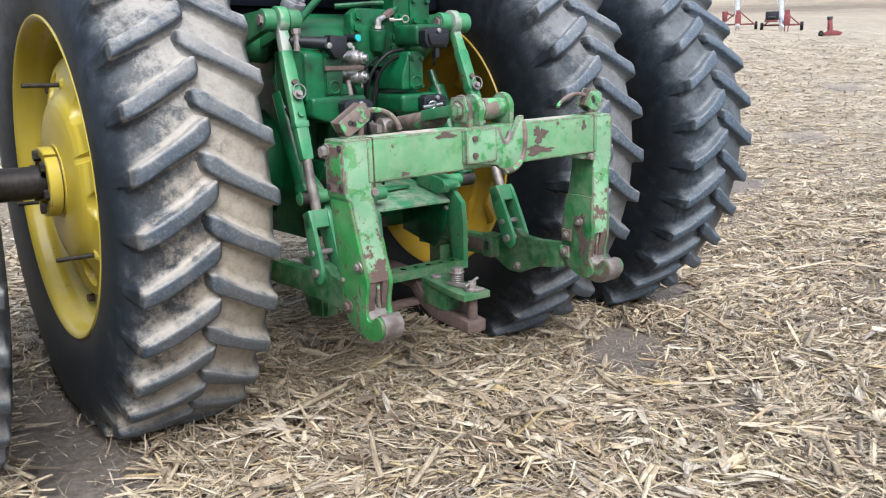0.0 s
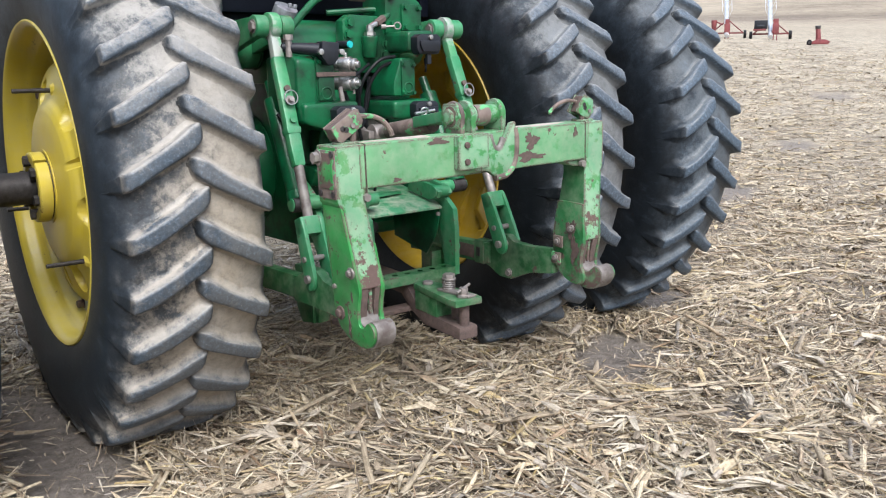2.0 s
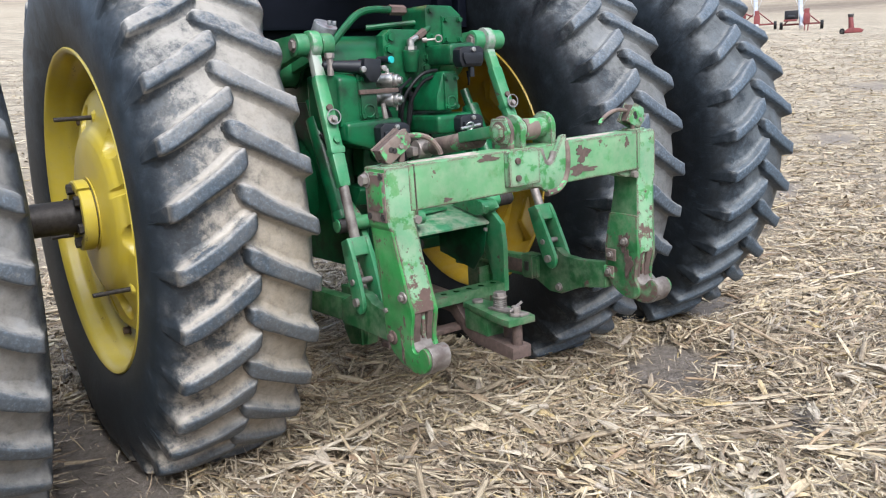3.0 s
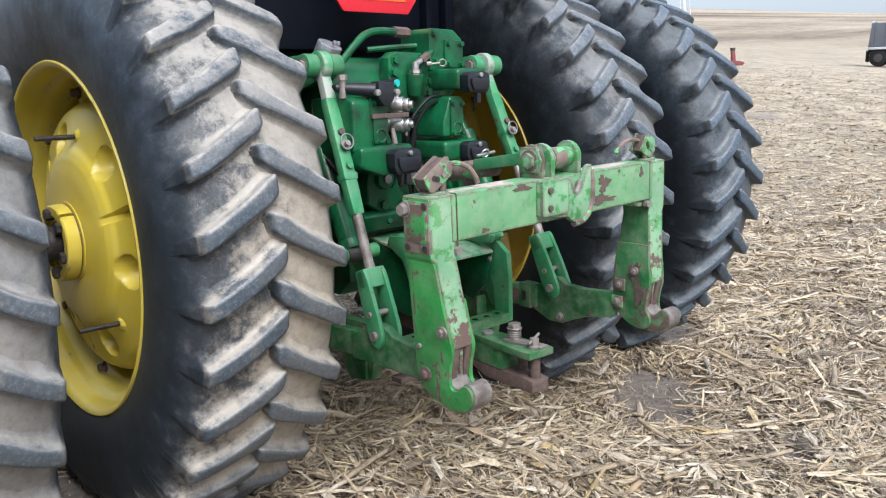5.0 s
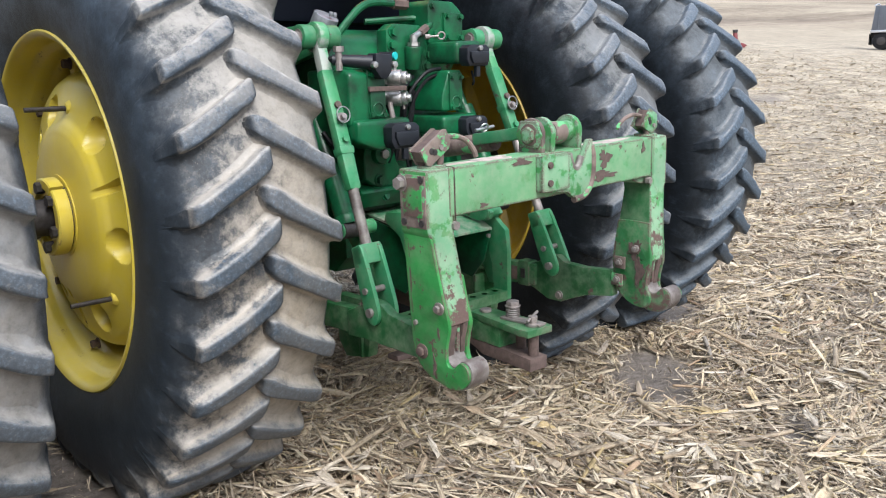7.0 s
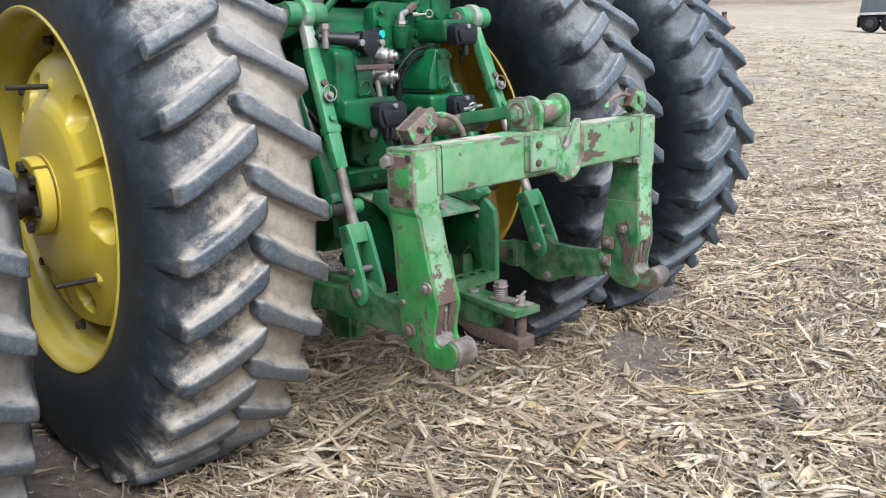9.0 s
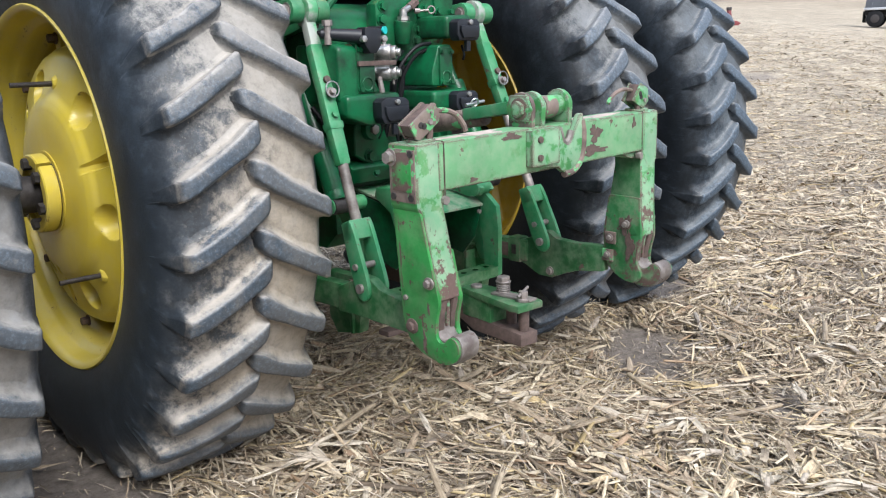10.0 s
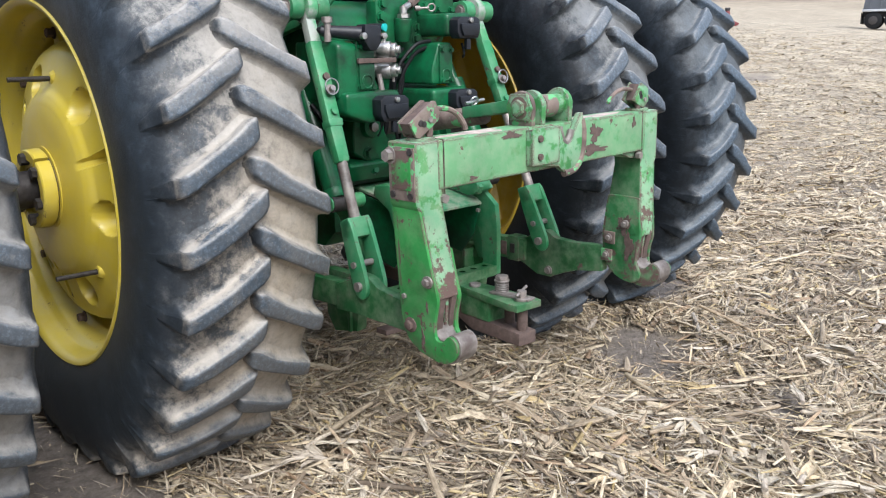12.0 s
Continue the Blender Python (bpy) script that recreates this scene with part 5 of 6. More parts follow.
# ---------------------------------------------------------------- drawbar
DB = pose(0.008, -1.10, 0, 0, 0, -4)
bm = B()
prism(bm, [(0.0, 0.372), (0.0, 0.413), (0.20, 0.420), (0.27, 0.440), (0.33, 0.490), (0.36, 0.498), (0.80, 0.498), (0.80, 0.452), (0.37, 0.452), (0.30, 0.405), (0.22, 0.374)], "x", -0.037, 0.037)
tilted(bm, list(bm.verts), DB)
drawbar = part("drawbar", bm, RUST, tractor, "bent rusty steel drawbar", bev=0.005)
bm = B()
prism(bm, [(-0.056, -0.008), (0.050, -0.008), (0.056, 0.03), (0.040, 0.285), (-0.036, 0.285), (-0.060, 0.03)], "z", 0.486, 0.509)
tilted(bm, list(bm.verts), DB)
strap = part("hammer_strap", bm, GREEN_LOW, drawbar, "dull green strap over the drawbar", bev=0.004)
bm = B()
box(bm, -0.040, 0.040, 0.135, 0.27, 0.418, 0.487)
tilted(bm, list(bm.verts), DB)
part("strap_block", bm, GREEN_LOW, drawbar, bev=0.005)
bm = B()
rod(bm, DB @ Vector((0.0, 0.025, 0.41)), DB @ Vector((0.0, 0.025, 0.49)), 0.017, n=16)
rod(bm, DB @ Vector((0.02, 0.10, 0.41)), DB @ Vector((0.02, 0.10, 0.49)), 0.017, n=16)
part("hitch_pin", bm, RUST, drawbar, bev=0.002)
bm = B()
v = box(bm, -0.020, 0.020, -0.075, 0.075, 0.5095, 0.517)
tilted(bm, v, DB @ Matrix.Translation((0.004, 0.075, 0)) @ Matrix.Rotation(radians(10), 4, "Z"))
part("pin_latch", bm, WORN_STEEL, drawbar, bev=0.002)
bm = B()
c = DB @ Vector((0.008, 0.125, 0))
for k in range(5):
    ring(bm, (c.x, c.y, 0.518 + 0.007 * k), (0.05, 0, 1), 0.020, 0.0032, 20, 6)
rod(bm, (c.x, c.y, 0.509), (c.x, c.y, 0.552), 0.015, n=14)
part("spring", bm, HOOK_STEEL, drawbar, "coil spring on a bolt")
bm = B()
rod(bm, (c.x, c.y, 0.551), (c.x, c.y, 0.567), 0.0215, n=6)
rod(bm, (c.x, c.y, 0.549), (c.x, c.y, 0.553), 0.025, n=18)
part("bolt_head", bm, WORN_STEEL, drawbar, bev=0.002)
bm = B()
c = DB @ Vector((0.0, 0.028, 0))
rod(bm, (c.x, c.y, 0.509), (c.x, c.y, 0.519), 0.024, n=18)
rod(bm, (c.x, c.y, 0.517), (c.x, c.y, 0.540), 0.016, n=6)
rod(bm, (c.x - 0.03, c.y - 0.004, 0.528), (c.x + 0.034, c.y + 0.01, 0.545), 0.005, n=8)
part("pin_head", bm, WORN_STEEL, drawbar, bev=0.0015)
bm = B()
c = DB @ Vector((-0.004, 0.24, 0))
rod(bm, (c.x, c.y, 0.509), (c.x, c.y, 0.519), 0.019, n=18)
part("rear_bolt", bm, WORN_STEEL, drawbar, bev=0.002)

# ---------------------------------------------------------------- quick hitch, hung on the links
hitch = tagged(new("quick_hitch"), "faded chipped green quick hitch frame with two lower hooks", "hitch frame")
hitch.matrix_world = pose(X0 - 0.012, -1.197, 1.055, 0, -1.0, 0)
bm = B()
prism(bm, [(0.004, -0.125), (0.004, 0.0), (0.098, 0.0), (0.098, -0.125)], "x", -0.458, 0.458)
part("cross_beam", bm, GREEN_BEAM, hitch, "faded light green box beam with scratches", bev=0.007, segs=3)


# scars where the paint has gone: thin, ragged
def scar(cx, cz, rx, rz, seed, axis, d0, d1, mat, label, make=part):
    rnd = random.Random(seed)
    pts = []
    for k in range(36):
        a = 2 * math.pi * k / 36
        w = 0.72 + 0.22 * math.sin(3 * a + seed) + rnd.uniform(-0.20, 0.20)
        pts.append((cx + rx * w * math.cos(a), cz + rz * w * math.sin(a)))
    bm = B()
    prism(bm, pts, axis, min(d0, d1), max(d0, d1))
    make("rust_scar", bm, mat, hitch, label)


scar(0.190, -0.045, 0.036, 0.036, 1, "y", 0.0025, 0.0045, RUST, "bare rust patch in the paint")
scar(0.180, -0.092, 0.068, 0.020, 2, "y", 0.0025, 0.0045, RUST, "bare rust patch in the paint")
scar(-0.185, -0.014, 0.045, 0.012, 3, "y", 0.0025, 0.0045, RUST, "bare rust patch in the paint")
scar(-0.30, 0.050, 0.15, 0.036, 5, "z", -0.001, 0.0012, WORN_TOP, "worn pale top of the beam")
scar(0.25, 0.050, 0.16, 0.034, 6, "z", -0.001, 0.0012, WORN_TOP, "worn pale top of the beam")
scar(-0.335, -0.110, 0.02, 0.008, 8, "y", 0.0025, 0.0045, RUST, "bare rust patch in the paint")
scar(0.39, -0.030, 0.012, 0.022, 9, "y", 0.0025, 0.0045, RUST, "bare rust patch in the paint")
for s in (-1, 1):
    sx = lambda a: s * a
    bm = B()
    def low_part(name, bm, *more, **kw):
        """The lower half of the frame is drawn inwards and forwards."""
        for v in bm.verts:
            k = min(1.0, max(0.0, (-0.165 - v.co.z) / 0.235))
            v.co.x -= s * 0.028 * k
            v.co.y += 0.026 * k
        return part(name, bm, *more, **kw)

    rows = [(0.0, 0.530, 0.440, 0.006, 0.112), (-0.158, 0.530, 0.440, 0.006, 0.112), (-0.176, 0.519, 0.440, 0.004, 0.108), (-0.30, 0.518, 0.4405, -0.022, 0.105), (-0.404, 0.516, 0.4405, -0.045, 0.103)]
    quads = []
    for z, xo, xi, yf, yb in rows:
        quads.append([bm.verts.new((sx(xo), yf, z)), bm.verts.new((sx(xi), yf, z)), bm.verts.new((sx(xi), yb, z)), bm.verts.new((sx(xo), yb, z))])
    bm.faces.new(quads[0])
    bm.faces.new(quads[-1][::-1])
    for A, C in zip(quads, quads[1:]):
        for k in range(4):
            bm.faces.new((A[k], A[(k + 1) % 4], C[(k + 1) % 4], C[k]))
    # faces that look along x take the second, darker green
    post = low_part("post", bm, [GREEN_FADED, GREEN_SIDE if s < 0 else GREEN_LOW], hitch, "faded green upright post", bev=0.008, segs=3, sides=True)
    # outer side skin, darker green and chipped, with corner bolts
    bm = B()
    prism(bm, [(0.010, -0.145), (0.010, -0.012), (0.104, -0.012), (0.104, -0.145)], "x", sx(0.529), sx(0.5335))
    part("side_plate", bm, RUST_GREEN, post, bev=0.001)
    bm = B()
    prism(bm, [(0.022, -0.118), (0.022, -0.028), (0.036, -0.018), (0.092, -0.022), (0.092, -0.118)], "x", sx(0.533), sx(0.5355))
    part("side_panel", bm, GREEN_SIDE, post, "bright green patch of paint", bev=0.001)
    # dark discs stand in for the unlit depth of three open holes
    for y, z in ((0.022, -0.022), (0.024, -0.132), (0.09, -0.132)):
        bm = B()
        rod(bm, (sx(0.5325), y, z), (sx(0.537), y, z), 0.009, n=14)
        part("hole_disc", bm, DARK_STEEL, post)
    bm = B()
    hexbolt(bm, (sx(0.534), 0.095, -0.035), (s, 0, 0), 0.016, 0.016)
    part("side_bolt", bm, WORN_STEEL, post)
    bm = B()
    prism(bm, [(0.003, -0.150), (0.003, -0.002), (0.101, -0.002), (0.101, -0.150)], "x", sx(0.4345), sx(0.4415))
    part("weld_flange", bm, GREEN_FADED, post, bev=0.002)
    # lower hook between two plates
    outer = [(0.112, -0.164), (0.110, -0.18), (0.107, -0.30), (0.102, -0.40), (0.098, -0.475), (0.082, -0.520), (0.040, -0.552), (-0.020, -0.566), (-0.058, -0.570), (-0.092, -0.557), (-0.112, -0.532), (-0.114, -0.508), (-0.102, -0.492),
             (-0.084, -0.487), (-0.072, -0.494), (-0.058, -0.511), (-0.038, -0.511), (-0.030, -0.494), (-0.034, -0.450), (-0.046, -0.412), (-0.044, -0.39), (-0.030, -0.34), (-0.020, -0.30), (0.005, -0.18), (0.007, -0.164)]
    outer = soften(outer, 2)
    behind = soften([(0.106, -0.275), (0.106, -0.285), (0.102, -0.40), (0.098, -0.475), (0.082, -0.520), (0.040, -0.550), (0.0, -0.562), (-0.035, -0.560), (-0.050, -0.535), (-0.042, -0.510), (-0.030, -0.494), (-0.034, -0.450), (-0.046, -0.412), (-0.044, -0.39), (-0.030, -0.345), (-0.018, -0.285), (-0.016, -0.275)], 2)
    for x0, x1, shape, name, text in ((0.512, 0.5235, outer, "hook_plate", "bright green hook plate with rusty edges"), (0.4492, 0.4525, outer, "hook_cheek", "green inner cheek of the hook"), (0.4355, 0.449, behind, "inner_plate", "green inner hook plate worn to rust")):
        bm = B()
        prism(bm, [q for q in shape if name != "hook_cheek" or q[1] < -0.488], "x", sx(x0), sx(x1))
        low_part(name, bm, GREEN_SIDE if s < 0 else GREEN_HOOK, hitch, text, bev=0.004)
    bm = B()
    lip = [(0.03, -0.480), (-0.020, -0.470), (-0.024, -0.489), (-0.037, -0.5085), (-0.058, -0.5085), (-0.073, -0.4915), (-0.085, -0.4845), (-0.103, -0.4895), (-0.1165, -0.507), (-0.1145, -0.533), (-0.094, -0.5595), (-0.058, -0.5725), (-0.018, -0.568), (0.03, -0.545)]
    lip = [(y - 0.001 if y < 0 else y, z + (0.001 if -0.52 < z else -0.001)) for y, z in lip]
    prism(bm, soften(lip, 1), "x", sx(0.4520), sx(0.5130))
    low_part("hook", bm, HOOK_STEEL, hitch, "worn steel hook lip", bev=0.002)
    bm = B()
    prism(bm, [(-0.036, -0.385), (-0.032, -0.44), (-0.030, -0.478), (-0.018, -0.484), (-0.012, -0.44), (-0.016, -0.385)], "x", sx(0.472), sx(0.482))
    low_part("latch", bm, GREEN_FADED, hitch, "thin latch blade in its slot", bev=0.001)
    for xa, xb in ((0.4492, 0.466), (0.488, 0.512)):
        bm = B()
        prism(bm, [(0.04, -0.385), (-0.040, -0.385), (-0.041, -0.412), (-0.030, -0.45), (-0.026, -0.488), (0.04, -0.488)], "x", sx(xa), sx(xb))
        low_part("slot_jamb", bm, RUST, hitch, "rusty cheek of the latch slot", bev=0.002)
    bm = B()
    box(bm, min(sx(0.4495), sx(0.5045)), max(sx(0.4495), sx(0.5045)), 0.03, 0.09, -0.52, -0.406)
    low_part("slot_back", bm, RUST, hitch)
    for y, z, r in ((-0.014, -0.355, 0.014), (0.058, -0.487, 0.017), (0.070, -0.408, 0.010)):
        bm = B()
        rod(bm, (sx(0.518), y, z), (sx(0.528), y, z), r * 1.25, n=18)
        hexbolt(bm, (sx(0.527), y, z), (s, 0, 0), r * 0.8, 0.009, washer=False)
        low_part("hook_bolt", bm, RUST if r > 0.016 else WORN_STEEL, hitch, bev=0.0015)
    for y, z, big in ((0.014, -0.365, False), (0.068, -0.417, True), (0.078, -0.478, True)):
        if big:
            bm = B()
            v = box(bm, min(sx(0.426), sx(0.433)), max(sx(0.426), sx(0.433)), y - 0.022, y + 0.022, z - 0.022, z + 0.020)
            low_part("washer_plate", bm, RUST_GREEN, hitch, bev=0.006)
        bm = B()
        rod(bm, (sx(0.424), y, z), (sx(0.432), y, z), 0.013, n=16)
        hexbolt(bm, (sx(0.425), y, z), (-s, 0, 0), 0.009, 0.008, washer=False)
        low_part("hook_bolt", bm, WORN_STEEL, hitch, bev=0.001)
    scar(0.020, -0.372, 0.030, 0.045, 31 + s, "x", sx(0.4335), sx(0.4350), RUST, "paint worn to rust by the slot", low_part)
    scar(-0.004, -0.440, 0.022, 0.060, 35 + s, "x", sx(0.4335), sx(0.4350), RUST, "paint worn to rust by the slot", low_part)
    scar(-0.004, -0.400, 0.010, 0.050, 41 + s, "x", sx(0.5238), sx(0.5250), RUST, "paint worn to rust along the slot", low_part)
    scar(0.012, -0.515, 0.008, 0.034, 43 + s, "x", sx(0.5238), sx(0.5250), RUST, "paint worn to rust along the slot", low_part)
    # release latch on top of the post
    bm = B()
    rod(bm, (sx(0.472), 0.05, -0.001), (sx(0.472), 0.05, 0.007), 0.037, n=28)
    lb = part("latch_base", bm, GREEN_FADED, hitch, bev=0.002)
    lean = Matrix.Translation((sx(0.472), 0.05, 0.050 if s < 0 else 0.044)) @ Matrix.Rotation(radians(-30 if s < 0 else 24), 4, "Y")
    for y0, y1 in ((-0.024, -0.017), (0.017, 0.024)):
        bm = B()
        v = prism(bm, [(-0.050, -0.018), (-0.040, -0.027), (0.034, -0.024), (0.048, -0.012), (0.050, 0.022), (0.042, 0.028), (-0.050, 0.024)] if s < 0 else [(-0.045, -0.030), (0.020, -0.034), (0.034, 0.0), (0.014, 0.036), (-0.030, 0.036)], "y", y0, y1)
        tilted(bm, v, lean)
        part("latch_cheek", bm, RUST_GREEN if s < 0 else GREEN_FADED, lb, "chipped rusty cheek of the release latch", bev=0.002)
    bm = B()
    v = box(bm, -0.050, 0.046, -0.0165, 0.0165, -0.010, 0.022) if s < 0 else box(bm, -0.034, 0.016, -0.0165, 0.0165, -0.026, 0.030)
    tilted(bm, v, lean)
    part("latch_body", bm, RUST, lb, bev=0.003)
    bm = B()
    v = rod(bm, (-0.020, -0.0255, 0.004), (-0.020, -0.0235, 0.004), 0.008, n=14) + rod(bm, (-0.012, -0.0255, -0.004), (-0.012, -0.0235, -0.004), 0.008, n=14)
    tilted(bm, v, lean)
    part("slot_hole", bm, DARK_STEEL, lb)
    bm = B()
    v = rod(bm, (0.010, -0.029, -0.006), (0.010, -0.022, -0.006), 0.0065, n=12) + rod(bm, (0.026, -0.028, 0.012), (0.026, -0.022, 0.012), 0.004, n=10)
    tilted(bm, v, lean)
    part("latch_pivot", bm, WORN_STEEL, lb, "bright pin ends")
    bm = B()
    rod(bm, (sx(0.455), 0.036, 0.006), (sx(0.452), 0.036, 0.040), 0.009, n=10)
    rod(bm, (sx(0.490), 0.06, 0.006), (sx(0.488), 0.06, 0.036), 0.011, n=10)
    part("latch_foot", bm, RUST, lb)
    bm = B()
    if s < 0:
        pipe(bm, [(-0.425, 0.05, 0.072), (-0.38, 0.052, 0.070), (-0.345, 0.05, 0.055), (-0.325, 0.046, 0.030), (-0.318, 0.045, 0.012)], 0.0075, 8, 5)
    else:
        pipe(bm, [(0.440, 0.05, 0.066), (0.405, 0.052, 0.072), (0.365, 0.055, 0.064), (0.328, 0.052, 0.046), (0.316, 0.05, 0.034)], 0.0065, 8, 5)
    part("latch_handle", bm, RUST_GREEN, lb, "bent rusty round handle")
# middle hook plate with a bolted pad
bm = B()
prism(bm, [(-0.128, -0.004), (0.002, -0.004), (0.010, -0.028), (0.018, -0.050), (0.034, -0.056), (0.050, -0.046), (0.064, -0.018), (0.088, 0.022), (0.104, 0.026), (0.106, -0.070), (0.096, -0.108), (0.066, -0.134), (0.02, -0.138), (-0.01, -0.118), (-0.128, -0.104)], "y", -0.016, 0.005)
hp = part("middle_hook", bm, GREEN_FADED, hitch, "green plate with an upturned hook", bev=0.004)
bm = B()
pipe(bm, [(0.104, -0.010, 0.006), (0.106, -0.010, -0.008), (0.108, -0.012, -0.03), (0.105, -0.012, -0.080), (0.090, -0.012, -0.116), (0.062, -0.012, -0.137), (0.02, -0.012, -0.142)], 0.0105, 10, 5)
part("hook_rim", bm, RUST_GREEN, hp, "rusty rounded hook edge")
bm = B()
box(bm, -0.130, -0.012, -0.024, -0.015, -0.104, -0.002)
part("pad", bm, GREEN_FADED, hp, bev=0.006)
for z in (-0.030, -0.080):
    bm = B()
    rod(bm, (-0.100, -0.031, z), (-0.100, -0.022, z), 0.0095, n=14)
    part("pad_bolt", bm, RUST, hp, bev=0.002)
bm = B()
pipe(bm, [(0.004, -0.006, -0.010), (0.012, -0.006, -0.034), (0.020, -0.006, -0.050), (0.034, -0.006, -0.0555), (0.049, -0.006, -0.045), (0.060, -0.006, -0.022)], 0.011, 8, 4)
part("worn_seat", bm, HOOK_STEEL, hp, "bright worn notch of the hook")
for s in (-1, 1):
    bm = B()
    box(bm, min(s * 0.4375, s * 0.4405), max(s * 0.4375, s * 0.4405), 0.0030, 0.09, -0.140, 0.0016)
    part("weld_seam", bm, RUST, hitch, "rusty weld seam")
# top clevis: two rounded ears and the pin through them
for x in (-0.092, -0.052, 0.068):
    bm = B()
    wid = 0.016 if x < -0.06 else 0.020
    arc = [(0.055 + 0.046 * math.cos(radians(a)), 0.050 + 0.046 * math.sin(radians(a))) for a in range(-10, 191, 20)]
    prism(bm, arc + [(0.012, -0.002), (0.098, -0.002)], "x", x, x + wid)
    part("clevis_ear", bm, GREEN_FADED if x > -0.06 else RUST_GREEN, hitch, bev=0.005)
bm = B()
rod(bm, (-0.045, 0.05, 0.050), (0.075, 0.05, 0.050), 0.029, n=22)
part("sleeve", bm, GREEN_FADED, hitch, "chipped green sleeve on the top pin", bev=0.003)
bm = B()
rod(bm, (-0.112, 0.05, 0.050), (0.095, 0.05, 0.050), 0.016, n=16)
hexbolt(bm, (-0.100, 0.05, 0.050), (-1, 0, 0), 0.024, 0.014)
part("top_pin", bm, GREEN_FADED, hitch, bev=0.002)
bm = B()
prism(bm, [(0.02, 0.015), (0.085, 0.015), (0.10, 0.05), (0.085, 0.088), (0.025, 0.088), (0.008, 0.05)], "x", -0.101, -0.091)
part("lock_plate", bm, GREEN_FADED, hitch, "six-sided lock plate", bev=0.003)
bm = B()
prism(bm, [(0.34, -0.124), (0.452, -0.124), (0.452, -0.150), (0.40, -0.145)], "y", 0.02, 0.085)
part("gusset", bm, GREEN_FADED, hitch, bev=0.002)
for x, z in ((0.425, -0.138), (-0.44, -0.148)):
    bm = B()
    rod(bm, (x, -0.004, z), (x, 0.012, z), 0.012, n=6)
    part("gusset_bolt", bm, WORN_STEEL, hitch)

# ---------------------------------------------------------------- far machines


def ground_z(x, y):
    return float(terrain(x, y))


def far_wheel(parent, c, r, w, axis, rimmat):
    a = Vector(axis).normalized()
    c = Vector(c)
    bm = B()
    rod(bm, c - a * w / 2, c + a * w / 2, r, n=22)
    t = part("tyre", bm, HOSE, parent, bev=0.03)
    bm = B()
    rod(bm, c - a * (w / 2 + 0.01), c + a * (w / 2 + 0.01), r * 0.5, n=16)
    part("rim", bm, rimmat, t, bev=0.01)


def grain_auger(x, y, heading, label, engine, size):
    """A transport auger: two-wheeled red undercarriage and a long silver tube."""
    z = ground_z(x, y)
    root = tagged(new("grain_auger"), label, "auger", "augers in the field")
    root.matrix_world = pose(x, y, z, 0, 0, heading) @ Matrix.Scale(size, 4)
    for s in (-1, 1):
        far_wheel(root, (s * 1.30, 0, 0.30), 0.30, 0.2, (1, 0, 0), RED)
    bm = B()
    box(bm, -1.35, 1.35, -0.06, 0.06, 0.34, 0.46)
    part("axle_beam", bm, RED, root, bev=0.01)
    bm = B()
    rod(bm, (-1.15, 0, 0.42), (-0.25, -0.5, 1.15), 0.045, n=8)
    rod(bm, (1.15, 0, 0.42), (0.1, -0.5, 1.30), 0.045, n=8)
    part("brace", bm, RED, root)
    bm = B()
    rod(bm, (0.0, -1.3, 0.15), (-0.35, 9.0, 6.6), 0.155, n=20)
    part("auger_tube", bm, SILVER, root, "long galvanised auger tube")
    bm = B()
    for k in range(7):
        f = 0.18 + 0.11 * k
        p = Vector((0.0, -1.3, 0.15)).lerp(Vector((-0.35, 9.0, 6.6)), f)
        rod(bm, p, p + Vector((0.35, -0.2, 0.75)), 0.02, n=6)
        rod(bm, p, p + Vector((-0.35, -0.2, 0.75)), 0.02, n=6)
    for d in (-0.35, 0.35):
        a = Vector((0.0, -1.3, 0.15)).lerp(Vector((-0.35, 9.0, 6.6)), 0.18) + Vector((d, -0.2, 0.75))
        b3 = Vector((0.0, -1.3, 0.15)).lerp(Vector((-0.35, 9.0, 6.6)), 0.84) + Vector((d, -0.2, 0.75))
        rod(bm, a, b3, 0.02, n=6)
    part("truss", bm, SILVER, root)
    bm = B()
    gx = 0.30 if engine else 0.0
    box(bm, gx - 0.20, gx + 0.22, -1.15, -0.75, 0.42, 1.05)
    box(bm, gx - 0.15, gx + 0.17, -1.12, -0.78, 1.05, 1.38)
    rod(bm, (gx - 0.10, -1.0, 0.44), (gx - 0.12, -1.05, -0.12), 0.040, n=8)
    rod(bm, (gx + 0.12, -1.0, 0.44), (gx + 0.10, -1.05, -0.12), 0.040, n=8)
    part("gearbox_stand", bm, RED, root, "red gearbox housing on a stand", bev=0.03)
    bm = B()
    if engine:
        box(bm, -1.10, -0.22, -0.6, -0.1, 0.72, 1.32)
        rod(bm, (-0.9, -0.62, 0.9), (-0.45, -0.62, 0.9), 0.12, n=12)
        part("engine", bm, BLACK, root, "black engine box", bev=0.04)
        bm = B()
        box(bm, -1.15, -0.3, -0.65, -0.05, 0.62, 0.74)
        part("engine_tray", bm, RED, root, bev=0.01)
    else:
        rod(bm, (-0.95, -0.4, 0.6), (-0.95, -0.4, 1.35), 0.16, 0.22, n=12)
        rod(bm, (-0.95, -0.4, 1.30), (-0.30, -0.7, 1.0), 0.06, n=8)
        part("motor_stand", bm, RED, root, bev=0.02)
    return root


grain_auger(39.6, 24.75, -56, "red and silver grain auger parked on the stubble", False, 0.72)
grain_auger(42.75, 24.06, -58, "red and silver grain auger with a black engine", True, 0.80)

